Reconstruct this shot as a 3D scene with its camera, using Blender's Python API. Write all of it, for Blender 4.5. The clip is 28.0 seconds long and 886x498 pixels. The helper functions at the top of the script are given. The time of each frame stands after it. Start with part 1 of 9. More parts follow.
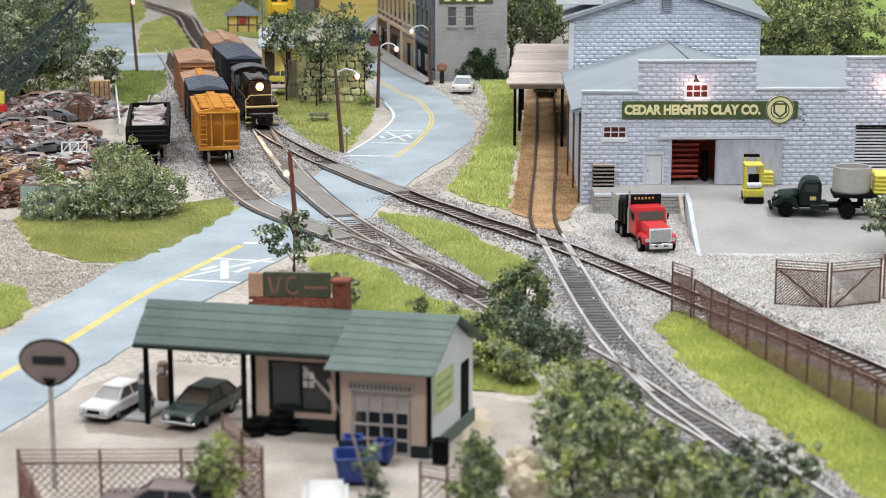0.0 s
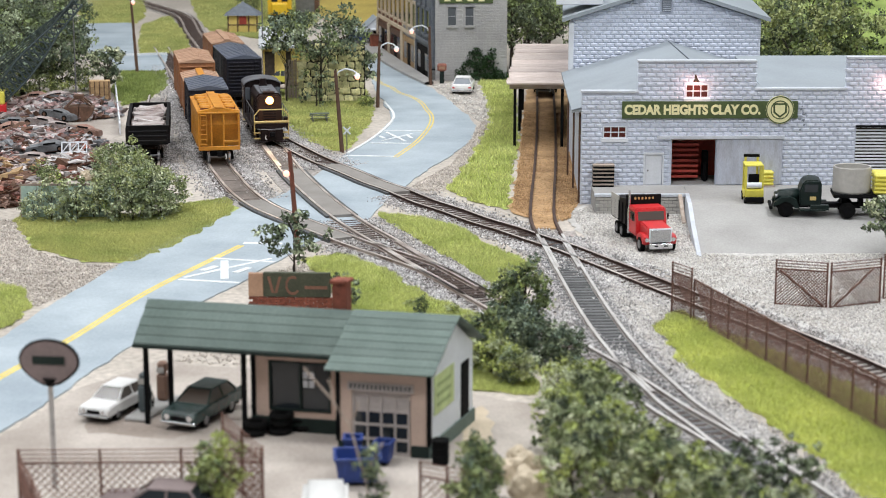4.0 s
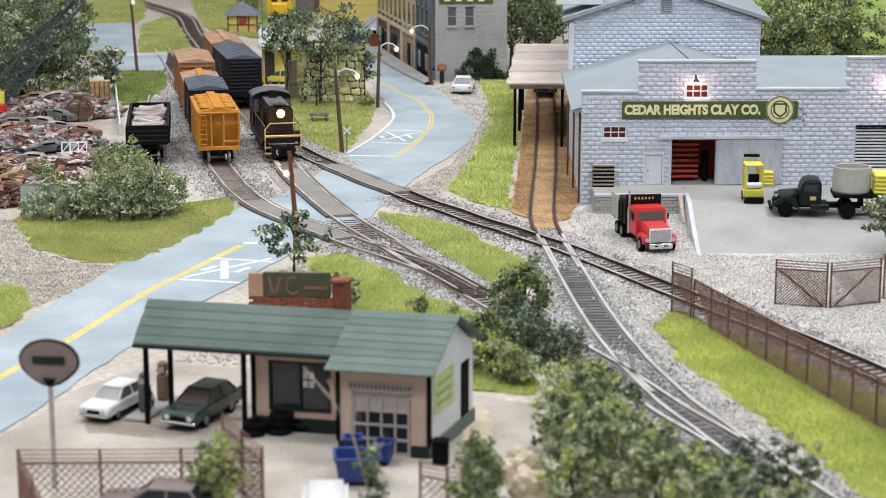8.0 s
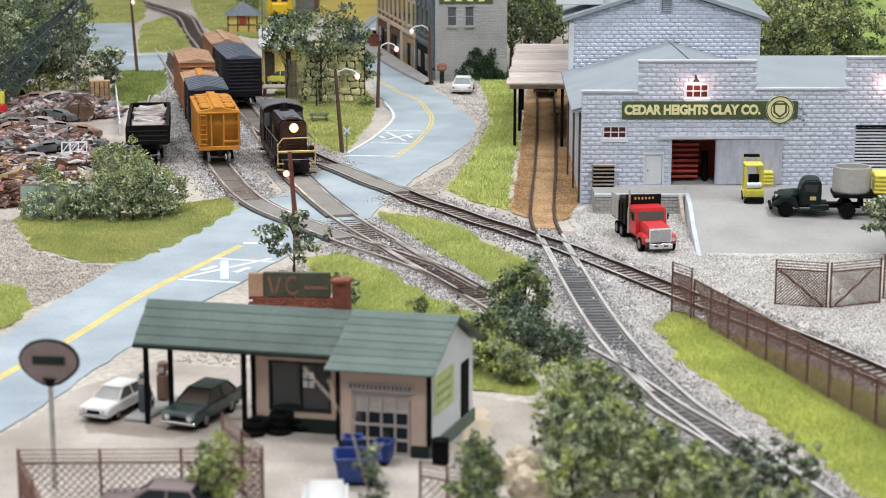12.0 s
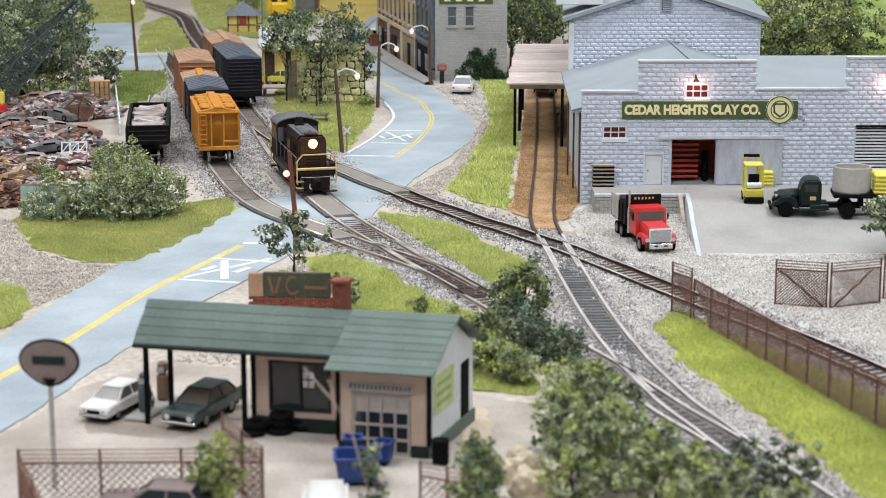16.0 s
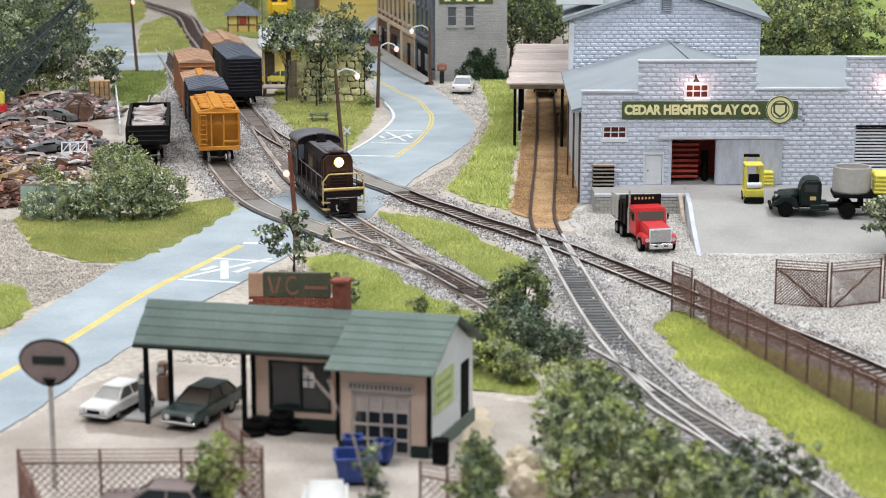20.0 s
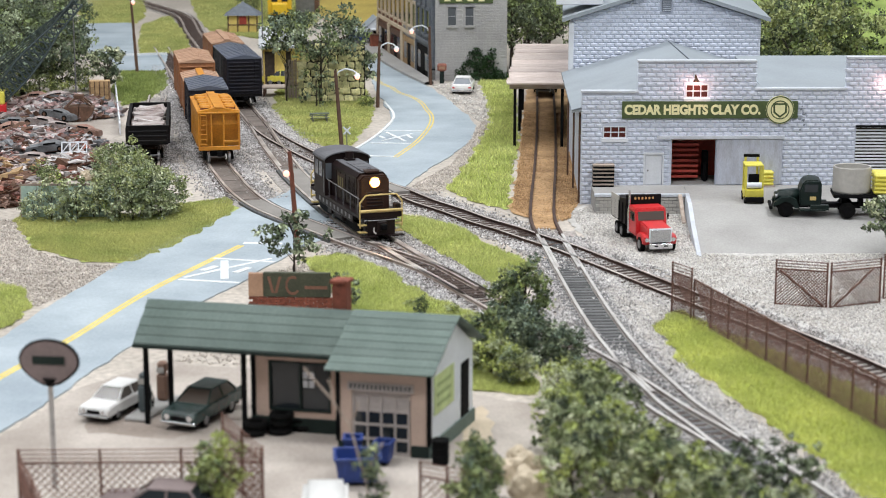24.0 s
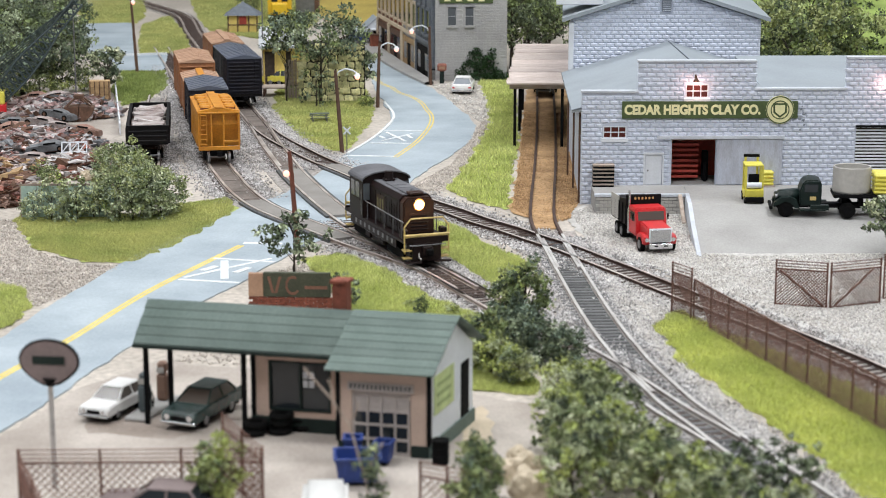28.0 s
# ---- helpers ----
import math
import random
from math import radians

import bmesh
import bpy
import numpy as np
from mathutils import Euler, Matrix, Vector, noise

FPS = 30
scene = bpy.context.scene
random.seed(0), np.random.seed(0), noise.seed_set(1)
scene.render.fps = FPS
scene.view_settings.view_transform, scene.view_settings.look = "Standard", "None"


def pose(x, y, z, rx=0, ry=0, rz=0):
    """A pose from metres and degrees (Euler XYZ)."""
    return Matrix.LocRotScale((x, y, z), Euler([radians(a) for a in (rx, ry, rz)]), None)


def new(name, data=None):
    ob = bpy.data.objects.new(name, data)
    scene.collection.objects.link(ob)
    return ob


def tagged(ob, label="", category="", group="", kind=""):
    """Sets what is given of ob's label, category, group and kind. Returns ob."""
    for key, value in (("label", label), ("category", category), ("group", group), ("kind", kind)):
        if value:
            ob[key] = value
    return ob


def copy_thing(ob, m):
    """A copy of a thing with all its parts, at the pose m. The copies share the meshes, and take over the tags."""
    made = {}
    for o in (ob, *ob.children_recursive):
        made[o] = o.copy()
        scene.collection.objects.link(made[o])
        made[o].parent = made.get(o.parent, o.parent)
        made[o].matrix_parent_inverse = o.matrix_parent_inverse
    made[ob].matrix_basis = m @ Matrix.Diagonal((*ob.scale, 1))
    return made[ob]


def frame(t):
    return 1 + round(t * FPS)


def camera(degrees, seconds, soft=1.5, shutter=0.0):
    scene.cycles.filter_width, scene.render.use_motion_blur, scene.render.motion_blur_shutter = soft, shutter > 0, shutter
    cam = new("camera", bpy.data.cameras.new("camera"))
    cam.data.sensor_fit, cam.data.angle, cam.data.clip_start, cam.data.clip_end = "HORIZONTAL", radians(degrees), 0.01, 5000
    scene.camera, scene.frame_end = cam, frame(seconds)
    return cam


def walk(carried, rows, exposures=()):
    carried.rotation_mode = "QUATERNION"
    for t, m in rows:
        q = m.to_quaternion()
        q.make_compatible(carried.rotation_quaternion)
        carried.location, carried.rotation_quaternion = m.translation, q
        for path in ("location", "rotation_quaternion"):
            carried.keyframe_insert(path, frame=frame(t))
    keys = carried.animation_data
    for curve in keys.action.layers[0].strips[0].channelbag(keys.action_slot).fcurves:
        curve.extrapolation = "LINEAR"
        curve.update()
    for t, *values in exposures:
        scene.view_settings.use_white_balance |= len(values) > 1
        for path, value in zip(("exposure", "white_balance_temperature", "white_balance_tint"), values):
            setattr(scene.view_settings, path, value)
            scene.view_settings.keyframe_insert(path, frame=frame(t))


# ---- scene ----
# All plans below are drawn in full-size railway metres and built at 1:87.
S = 1 / 87.1

cam = camera(25.9, 28.0, soft=0.95)
eye = pose(0, 0, 24.4 * S, 90 - 12.4, 0, 0)
walk(cam, [(0.0, eye), (28.0, eye)])
cam.data.dof.use_dof = True
cam.data.dof.focus_distance = 136 * S
cam.data.dof.aperture_fstop = 23.0

# ---- light: rows of white ceiling panels over the layout ----
world = bpy.data.worlds.new("room_air")
scene.world = world
world.use_nodes = True
world.node_tree.nodes["Background"].inputs[0].default_value = (0.80, 0.88, 1.0, 1)
world.node_tree.nodes["Background"].inputs[1].default_value = 0.04
scene.view_settings.exposure = 0.0
for lx, ly, watts in [(-60, 10, 17.5), (60, 10, 17.5), (-60, 110, 15.5), (60, 110, 15.5), (-60, 220, 13.5), (60, 220, 13.5)]:
    ld = bpy.data.lights.new("ceiling_panel", "AREA")
    ld.shape, ld.size, ld.size_y = "RECTANGLE", 90 * S, 22 * S
    ld.energy, ld.color = watts, (0.945, 0.97, 0.99)
    lo = new("ceiling_panel", ld)
    lo.matrix_world = pose(lx * S, ly * S, 150 * S)


# ---- materials ----
def mat(name, col, rough=0.8, metal=0.0, var=0.25, scale=3.0, fine=30.0, bump=0.3, col2=None, rnd=0.0, emit=0.0, stretch=(1, 1, 1), island=0.0, spec=0.5):
    """Two scales of colour change, fine relief, optional change from piece to piece."""
    m = bpy.data.materials.new(name)
    m.use_nodes = True
    nt = m.node_tree
    b = nt.nodes["Principled BSDF"]
    tc = nt.nodes.new("ShaderNodeTexCoord")
    mp = nt.nodes.new("ShaderNodeMapping")
    mp.inputs["Scale"].default_value = [87.1 * k for k in stretch]
    nt.links.new(tc.outputs["Object"], mp.inputs["Vector"])
    big = nt.nodes.new("ShaderNodeTexNoise")
    big.inputs["Scale"].default_value, big.inputs["Detail"].default_value = scale, 5
    small = nt.nodes.new("ShaderNodeTexNoise")
    small.inputs["Scale"].default_value, small.inputs["Detail"].default_value = fine, 3
    for n in (big, small):
        nt.links.new(mp.outputs[0], n.inputs["Vector"])
    c2 = col2 or tuple(max(0, c * (1 - 1.6 * var)) for c in col)
    ramp = nt.nodes.new("ShaderNodeValToRGB")
    ramp.color_ramp.elements[0].position, ramp.color_ramp.elements[1].position = 0.33, 0.66
    ramp.color_ramp.elements[0].color, ramp.color_ramp.elements[1].color = (*c2, 1), (*col, 1)
    nt.links.new(big.outputs[0], ramp.inputs[0])
    hsv = nt.nodes.new("ShaderNodeHueSaturation")
    nt.links.new(ramp.outputs[0], hsv.inputs["Color"])
    vary = nt.nodes.new("ShaderNodeMapRange")
    vary.inputs["From Min"].default_value, vary.inputs["From Max"].default_value = 0.25, 0.75
    vary.inputs["To Min"].default_value, vary.inputs["To Max"].default_value = 1 - var, 1 + var * 0.7
    nt.links.new(small.outputs[0], vary.inputs["Value"])
    last = vary.outputs[0]
    for amount, kind, out in ((rnd, "ShaderNodeObjectInfo", "Random"), (island, "ShaderNodeNewGeometry", "Random Per Island")):
        if amount:
            oi = nt.nodes.new(kind)
            mr = nt.nodes.new("ShaderNodeMapRange")
            mr.inputs["To Min"].default_value, mr.inputs["To Max"].default_value = 1 - amount, 1 + amount
            nt.links.new(oi.outputs[out], mr.inputs["Value"])
            mul = nt.nodes.new("ShaderNodeMath")
            mul.operation = "MULTIPLY"
            nt.links.new(last, mul.inputs[0])
            nt.links.new(mr.outputs[0], mul.inputs[1])
            last = mul.outputs[0]
    nt.links.new(last, hsv.inputs["Value"])
    nt.links.new(hsv.outputs[0], b.inputs["Base Color"])
    b.inputs["Roughness"].default_value, b.inputs["Metallic"].default_value = rough, metal
    b.inputs["Specular IOR Level"].default_value = spec
    if bump:
        bp = nt.nodes.new("ShaderNodeBump")
        bp.inputs["Strength"].default_value, bp.inputs["Distance"].default_value = bump, 0.02 * S
        nt.links.new(small.outputs[0], bp.inputs["Height"])
        nt.links.new(bp.outputs[0], b.inputs["Normal"])
    if emit:
        b.inputs["Emission Color"].default_value = (*col, 1)
        b.inputs["Emission Strength"].default_value = emit
    return m


def glass(name, col=(0.02, 0.025, 0.03), rough=0.08):
    m = bpy.data.materials.new(name)
    m.use_nodes = True
    b = m.node_tree.nodes["Principled BSDF"]
    b.inputs["Base Color"].default_value, b.inputs["Roughness"].default_value = (*col, 1), rough
    return m


M = dict(
    ground=mat("gravel_ground", (0.54, 0.485, 0.43), 0.95, var=0.3, scale=0.10, fine=2.6, bump=0.9, col2=(0.39, 0.345, 0.3)),
    whitegravel=mat("white_gravel", (0.56, 0.54, 0.52), 0.95, var=0.25, scale=0.5, fine=3.5, bump=1.0, col2=(0.42, 0.4, 0.38)),
    dirt=mat("brown_dirt", (0.52, 0.33, 0.17), 0.95, var=0.32, scale=0.5, fine=3.5, bump=1.0, col2=(0.33, 0.195, 0.095)),
    turf=mat("turf", (0.42, 0.46, 0.14), 0.95, var=0.3, scale=0.3, fine=4, bump=0.8, col2=(0.28, 0.34, 0.09)),
    blade=mat("grass_blade", (0.68, 0.71, 0.28), 0.9, var=0.2, scale=0.35, fine=5, bump=0, col2=(0.5, 0.56, 0.18), island=0.35),
    blade_dark=mat("grass_blade_dark", (0.34, 0.4, 0.13), 0.9, var=0.2, scale=0.35, fine=5, bump=0, col2=(0.22, 0.28, 0.08), island=0.35),
    field=mat("ochre_field", (0.5, 0.38, 0.09), 0.95, var=0.2, scale=0.1, fine=2, bump=0.5),
    road=mat("blue_grey_road_paint", (0.405, 0.462, 0.505), 0.75, var=0.12, scale=0.2, fine=8, bump=0.25, col2=(0.285, 0.335, 0.38)),
    concrete=mat("grey_concrete", (0.38, 0.37, 0.36), 0.85, var=0.14, scale=0.35, fine=9, bump=0.3, col2=(0.32, 0.31, 0.3)),
    slab=mat("pale_forecourt_concrete", (0.5, 0.445, 0.4), 0.85, var=0.15, scale=0.22, fine=6, bump=0.3, col2=(0.33, 0.285, 0.25)),
    yellowline=mat("yellow_line_paint", (0.8, 0.62, 0.16), 0.7, var=0.14, scale=1.2, fine=9, bump=0.2),
    whiteline=mat("white_line_paint", (0.80, 0.82, 0.84), 0.7, var=0.12, scale=1.2, fine=9, bump=0.2),
    ballast=mat("ballast_bed", (0.42, 0.385, 0.36), 0.95, var=0.4, scale=2.0, fine=5, bump=1.2, col2=(0.25, 0.225, 0.21)),
    stone=mat("ballast_stone", (0.54, 0.525, 0.525), 0.9, var=0.2, scale=0.8, fine=9, bump=0.4, col2=(0.34, 0.315, 0.305), island=0.6),
    tie=mat("weathered_tie", (0.075, 0.05, 0.042), 0.9, var=0.3, scale=1.5, fine=12, bump=0.8, rnd=0.35, stretch=(1, 4, 4)),
    rail=mat("rail_web_rust", (0.1, 0.06, 0.05), 0.7, metal=0.3, var=0.25, scale=1, fine=15, bump=0.3),
    railpale=mat("pale_worn_rail_web", (0.6, 0.53, 0.49), 0.55, metal=0.3, var=0.25, scale=0.5, fine=15, bump=0.3, col2=(0.34, 0.26, 0.22)),
    railtop=mat("worn_rail_head", (0.85, 0.78, 0.73), 0.35, metal=0.5, var=0.2, scale=0.4, fine=10, bump=0.1, col2=(0.42, 0.34, 0.30)),
    panel=mat("crossing_panel_grey", (0.27, 0.25, 0.232), 0.85, var=0.12, scale=0.6, fine=9, bump=0.3),
    block=mat("painted_rock_face_block", (0.66, 0.7, 0.81), 0.7, var=0.08, scale=1.2, fine=7, bump=0.9, rnd=0.05, island=0.05),
    mortar=mat("block_joint", (0.6, 0.64, 0.75), 0.85, var=0.08, scale=1, fine=9, bump=0.3),
    roofgrey=mat("painted_flat_roof", (0.3, 0.335, 0.37), 0.75, var=0.07, scale=0.3, fine=6, bump=0.2),
    whitetrim=mat("white_painted_trim", (0.76, 0.78, 0.83), 0.6, var=0.06, scale=1, fine=9, bump=0.15),
    signolive=mat("faded_olive_sign", (0.075, 0.082, 0.05), 0.7, var=0.25, scale=1, fine=9, bump=0.1),
    signgreen=mat("sign_green", (0.075, 0.11, 0.035), 0.65, var=0.15, scale=1, fine=9, bump=0.1),
    cream=mat("cream_letter_paint", (0.86, 0.81, 0.47), 0.6, var=0.06, scale=2, fine=9, bump=0.05),
    redbrown=mat("red_wood", (0.5, 0.07, 0.05), 0.7, var=0.25, scale=1, fine=9, bump=0.3),
    dark=mat("soot_black", (0.006, 0.006, 0.007), 0.7, var=0.3, scale=1.5, fine=9, bump=0.2, spec=0.1),
    black=mat("dull_black_paint", (0.008, 0.008, 0.0095), 0.5, var=0.3, scale=1.0, fine=8, bump=0.15, col2=(0.014, 0.012, 0.012), spec=0.12),
    # Roof colour lifted towards blue to carry the sheen on black paint
    bluegreyroof=mat("blue_black_roof_with_sheen", (0.1, 0.115, 0.16), 0.6, var=0.2, scale=0.8, fine=8, bump=0.2, col2=(0.13, 0.14, 0.165), spec=0.25),
    boxblack=mat("dark_blue_black_car_paint", (0.017, 0.018, 0.028), 0.5, var=0.25, scale=0.8, fine=8, bump=0.15, col2=(0.026, 0.024, 0.03), spec=0.15),
    orange=mat("orange_yellow_car_paint", (0.66, 0.28, 0.025), 0.5, var=0.16, scale=0.9, fine=9, bump=0.12, col2=(0.52, 0.20, 0.02)),
    rustbrown=mat("oxide_brown_car_paint", (0.36, 0.15, 0.06), 0.65, var=0.22, scale=0.8, fine=9, bump=0.15, col2=(0.24, 0.1, 0.05)),
    tanroof=mat("dusty_tan_roof", (0.5, 0.31, 0.205), 0.75, var=0.15, scale=0.8, fine=9, bump=0.15, col2=(0.36, 0.21, 0.135)),
    loco=mat("locomotive_black", (0.014, 0.0085, 0.0088), 0.42, var=0.25, scale=0.9, fine=9, bump=0.12, col2=(0.021, 0.0125, 0.012), spec=0.16),
    locobrown=mat("brown_herald_and_headlit_nose", (0.05, 0.022, 0.014), 0.5, var=0.2, scale=0.9, fine=9, bump=0.12, spec=0.3),
    locoroof=mat("dusty_locomotive_roof", (0.15, 0.15, 0.165), 0.6, var=0.2, scale=0.8, fine=9, bump=0.12, spec=0.3),
    gold=mat("gold_yellow_handrail_paint", (0.66, 0.49, 0.19), 0.5, var=0.12, scale=2, fine=9, bump=0.1),
    paleplank=mat("pale_pinkish_weathered_plank", (0.66, 0.57, 0.53), 0.85, var=0.2, scale=1.0, fine=9, bump=0.6, col2=(0.46, 0.37, 0.33), rnd=0.2, stretch=(1, 5, 5)),
    blade_lawn=mat("grass_blade_lawn", (0.6, 0.59, 0.23), 0.9, var=0.2, scale=0.25, fine=5, bump=0, col2=(0.4, 0.44, 0.15), island=0.3),
    scrapwhite=mat("scrap_pale_sheet", (0.66, 0.64, 0.64), 0.6, var=0.2, scale=1, fine=5, bump=0.2, col2=(0.42, 0.38, 0.37), island=0.4),
    scrapred=mat("scrap_red_paint", (0.3, 0.12, 0.09), 0.6, var=0.25, scale=1, fine=5, bump=0.2, col2=(0.2, 0.09, 0.07), island=0.6),
    scrapblue=mat("scrap_slate_paint", (0.19, 0.2, 0.215), 0.55, var=0.25, scale=1, fine=5, bump=0.2, col2=(0.1, 0.1, 0.105), island=0.6),
    fieldstone=mat("olive_field_stone", (0.78, 0.72, 0.40), 0.9, var=0.2, scale=2, fine=8, bump=0.6, col2=(0.52, 0.5, 0.27), rnd=0.4),
    darkjoint=mat("dark_stone_joint", (0.03, 0.028, 0.02), 0.95, var=0.3, scale=2, fine=8, bump=0.5),
    glassred=glass("red_brown_window_glass", (0.10, 0.02, 0.015), 0.2),
    dirtstone=mat("brown_dirt_stone", (0.52, 0.34, 0.18), 0.95, var=0.2, scale=0.5, fine=9, bump=0.4, col2=(0.34, 0.205, 0.1), island=0.35),
    palestone=mat("pale_gravel_stone", (0.62, 0.595, 0.57), 0.95, var=0.2, scale=0.6, fine=9, bump=0.3, col2=(0.48, 0.445, 0.41), island=0.35),
    tanstone=mat("tan_gravel_stone", (0.56, 0.51, 0.46), 0.95, var=0.2, scale=1, fine=9, bump=0.3, col2=(0.41, 0.36, 0.32), island=0.35),
    shopbrown=mat("shop_brown_paint", (0.24, 0.115, 0.075), 0.8, var=0.15, scale=0.8, fine=8, bump=0.3),
    shopcream=mat("shop_cream_paint", (0.6, 0.5, 0.37), 0.75, var=0.1, scale=0.8, fine=8, bump=0.2),
    shopwhite=mat("shop_pale_grey_paint", (0.50, 0.49, 0.48), 0.75, var=0.1, scale=0.8, fine=8, bump=0.2),
    signpink=mat("dusty_brown_sign_face", (0.24, 0.185, 0.18), 0.7, var=0.12, scale=1, fine=8, bump=0.1),
    boompaint=mat("dark_teal_boom_paint", (0.045, 0.068, 0.07), 0.6, var=0.2, bump=0.1),
    # Base colour lightened so that a pale reflection is part of the glass
    cabglass=glass("glass_with_pale_reflection", (0.30, 0.32, 0.35), 0.12),
    cabdark=glass("smoky_cab_glass", (0.10, 0.11, 0.125), 0.15),
    herald=mat("faded_olive_gold_herald", (0.2, 0.17, 0.075), 0.6, var=0.2, bump=0.05),
    oliveleaf=mat("leaf_olive", (0.40, 0.42, 0.18), 0.8, var=0.2, scale=0.5, fine=3, bump=0, col2=(0.22, 0.26, 0.11), island=0.45),
    blade_yellow=mat("grass_blade_yellow", (0.72, 0.75, 0.24), 0.9, var=0.18, scale=0.3, fine=5, bump=0, col2=(0.54, 0.6, 0.17), island=0.25),
    lamphalo=mat("headlight_halo_glow", (1.0, 0.42, 0.1), 0.4, var=0.0, bump=0, emit=1.3),
    tieslate=mat("slate_grey_tie", (0.19, 0.19, 0.195), 0.85, var=0.25, scale=1.5, fine=12, bump=0.6, rnd=0.3),
    railbright=mat("bright_worn_rail_head", (0.70, 0.68, 0.665), 0.4, metal=0.3, var=0.18, scale=0.4, fine=15, bump=0.1, col2=(0.46, 0.425, 0.405)),
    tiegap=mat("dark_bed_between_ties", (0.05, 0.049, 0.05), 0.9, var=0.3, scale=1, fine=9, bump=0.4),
    railwhite=mat("pale_silver_rail_web", (0.52, 0.485, 0.465), 0.5, metal=0.3, var=0.2, scale=0.5, fine=15, bump=0.2, col2=(0.3, 0.255, 0.235)),
    roofwhite=mat("grey_white_shingle", (0.52, 0.54, 0.56), 0.85, var=0.15, scale=1.2, fine=8, bump=0.4),
    slate=mat("dark_slate_panel", (0.11, 0.11, 0.113), 0.8, var=0.2, scale=0.8, fine=9, bump=0.4),
    lamp=mat("headlight_glow", (1.0, 0.70, 0.40), 0.4, var=0.0, bump=0, emit=170),
    lampwarm=mat("street_lamp_glow", (1.0, 0.46, 0.36), 0.4, var=0.0, bump=0, emit=1.6),
    steel=mat("grey_steel", (0.30, 0.30, 0.31), 0.45, metal=0.7, var=0.2, scale=2, fine=9, bump=0.1),
    couplerw=mat("pale_grey_hose_metal", (0.55, 0.52, 0.50), 0.6, var=0.2, bump=0.1),
    wood=mat("weathered_grey_wood", (0.50, 0.42, 0.36), 0.85, var=0.2, scale=1.0, fine=9, bump=0.6, col2=(0.36, 0.28, 0.23), rnd=0.22, stretch=(1, 5, 5)),
    polewood=mat("brown_pole_wood", (0.14, 0.075, 0.05), 0.8, var=0.25, scale=1.5, fine=9, bump=0.5, stretch=(5, 5, 1)),
    polered=mat("red_brown_pole", (0.20, 0.065, 0.04), 0.7, var=0.2, scale=1.5, fine=9, bump=0.4, stretch=(5, 5, 1)),
    bark=mat("bark", (0.06, 0.045, 0.035), 0.9, var=0.3, scale=3, fine=15, bump=0.8),
    # leaf and leafdark: second colour darkened to paint shade into crown gaps
    leaf=mat("leaf_green_shaded_ends", (0.3, 0.36, 0.145), 0.75, var=0.25, scale=0.5, fine=3, bump=0, col2=(0.1, 0.14, 0.055), island=0.7),
    leafdark=mat("leaf_dark_green_gap_shade", (0.17, 0.21, 0.115), 0.75, var=0.25, scale=0.5, fine=3, bump=0, col2=(0.045, 0.065, 0.035), island=0.75),
    leafbright=mat("leaf_bright_green", (0.5, 0.54, 0.17), 0.75, var=0.2, scale=0.5, fine=3, bump=0, col2=(0.32, 0.38, 0.11), island=0.45),
    duskleaf=mat("leaf_dusty_grey_green", (0.42, 0.47, 0.31), 0.8, var=0.2, scale=0.5, fine=3, bump=0, col2=(0.23, 0.28, 0.18), island=0.5),
    leafpale=mat("leaf_pale_grey_green", (0.6, 0.62, 0.42), 0.8, var=0.2, scale=0.5, fine=3, bump=0, col2=(0.38, 0.43, 0.26), island=0.45),
    greenroof=mat("green_roofing", (0.135, 0.178, 0.16), 0.75, var=0.14, scale=0.6, fine=8, bump=0.4, col2=(0.1, 0.138, 0.122), rnd=0.10),
    stucco=mat("pinkish_tan_stucco", (0.58, 0.43, 0.35), 0.8, var=0.08, scale=0.8, fine=9, bump=0.25),
    stationwhite=mat("station_white_wall", (0.72, 0.75, 0.80), 0.7, var=0.06, scale=0.8, fine=9, bump=0.15),
    darkgreen=mat("dark_green_trim", (0.012, 0.024, 0.02), 0.6, var=0.2, scale=1, fine=9, bump=0.15, spec=0.3),
    brick=mat("red_brick", (0.30, 0.09, 0.055), 0.85, var=0.25, scale=3, fine=12, bump=0.5, rnd=0.25, island=0.25),
    tablegreen=mat("weathered_grey_green_board", (0.13, 0.155, 0.11), 0.8, var=0.2, bump=0.3),
    doorworn=mat("worn_lavender_grey_door", (0.53, 0.56, 0.65), 0.75, var=0.16, scale=0.8, fine=7, bump=0.3, col2=(0.43, 0.44, 0.5), stretch=(4, 4, 1)),
    trackdirt=mat("brown_grey_track_dirt", (0.2, 0.165, 0.145), 0.95, var=0.3, scale=0.7, fine=6, bump=0.8, col2=(0.12, 0.1, 0.088)),
    oilstain=mat("brown_forecourt_patch", (0.27, 0.215, 0.18), 0.7, var=0.2, scale=0.4, fine=6, bump=0.2, col2=(0.33, 0.28, 0.245)),
    ventgrey=mat("dark_blue_grey_louvre", (0.2, 0.225, 0.27), 0.7, var=0.1, bump=0.1),
    coping=mat("pale_grey_coping", (0.6, 0.63, 0.69), 0.7, var=0.1, scale=1, fine=9, bump=0.15),
    doorgrey=mat("dusty_pinkish_grey_door_paint", (0.5, 0.44, 0.41), 0.75, var=0.12, scale=1, fine=9, bump=0.15),
    palesign=mat("pale_green_sign_paint", (0.58, 0.68, 0.33), 0.7, var=0.14, scale=1.5, fine=9, bump=0.1),
    signmark=mat("faded_green_sign_mark", (0.36, 0.45, 0.2), 0.7, var=0.14, scale=1.5, fine=9, bump=0.1),
    pumpred=mat("faded_brick_red_paint", (0.36, 0.14, 0.1), 0.75, var=0.2, bump=0.2),
    pumpbrown=mat("faded_brown_pump_paint", (0.3, 0.18, 0.13), 0.6, var=0.15, bump=0.1),
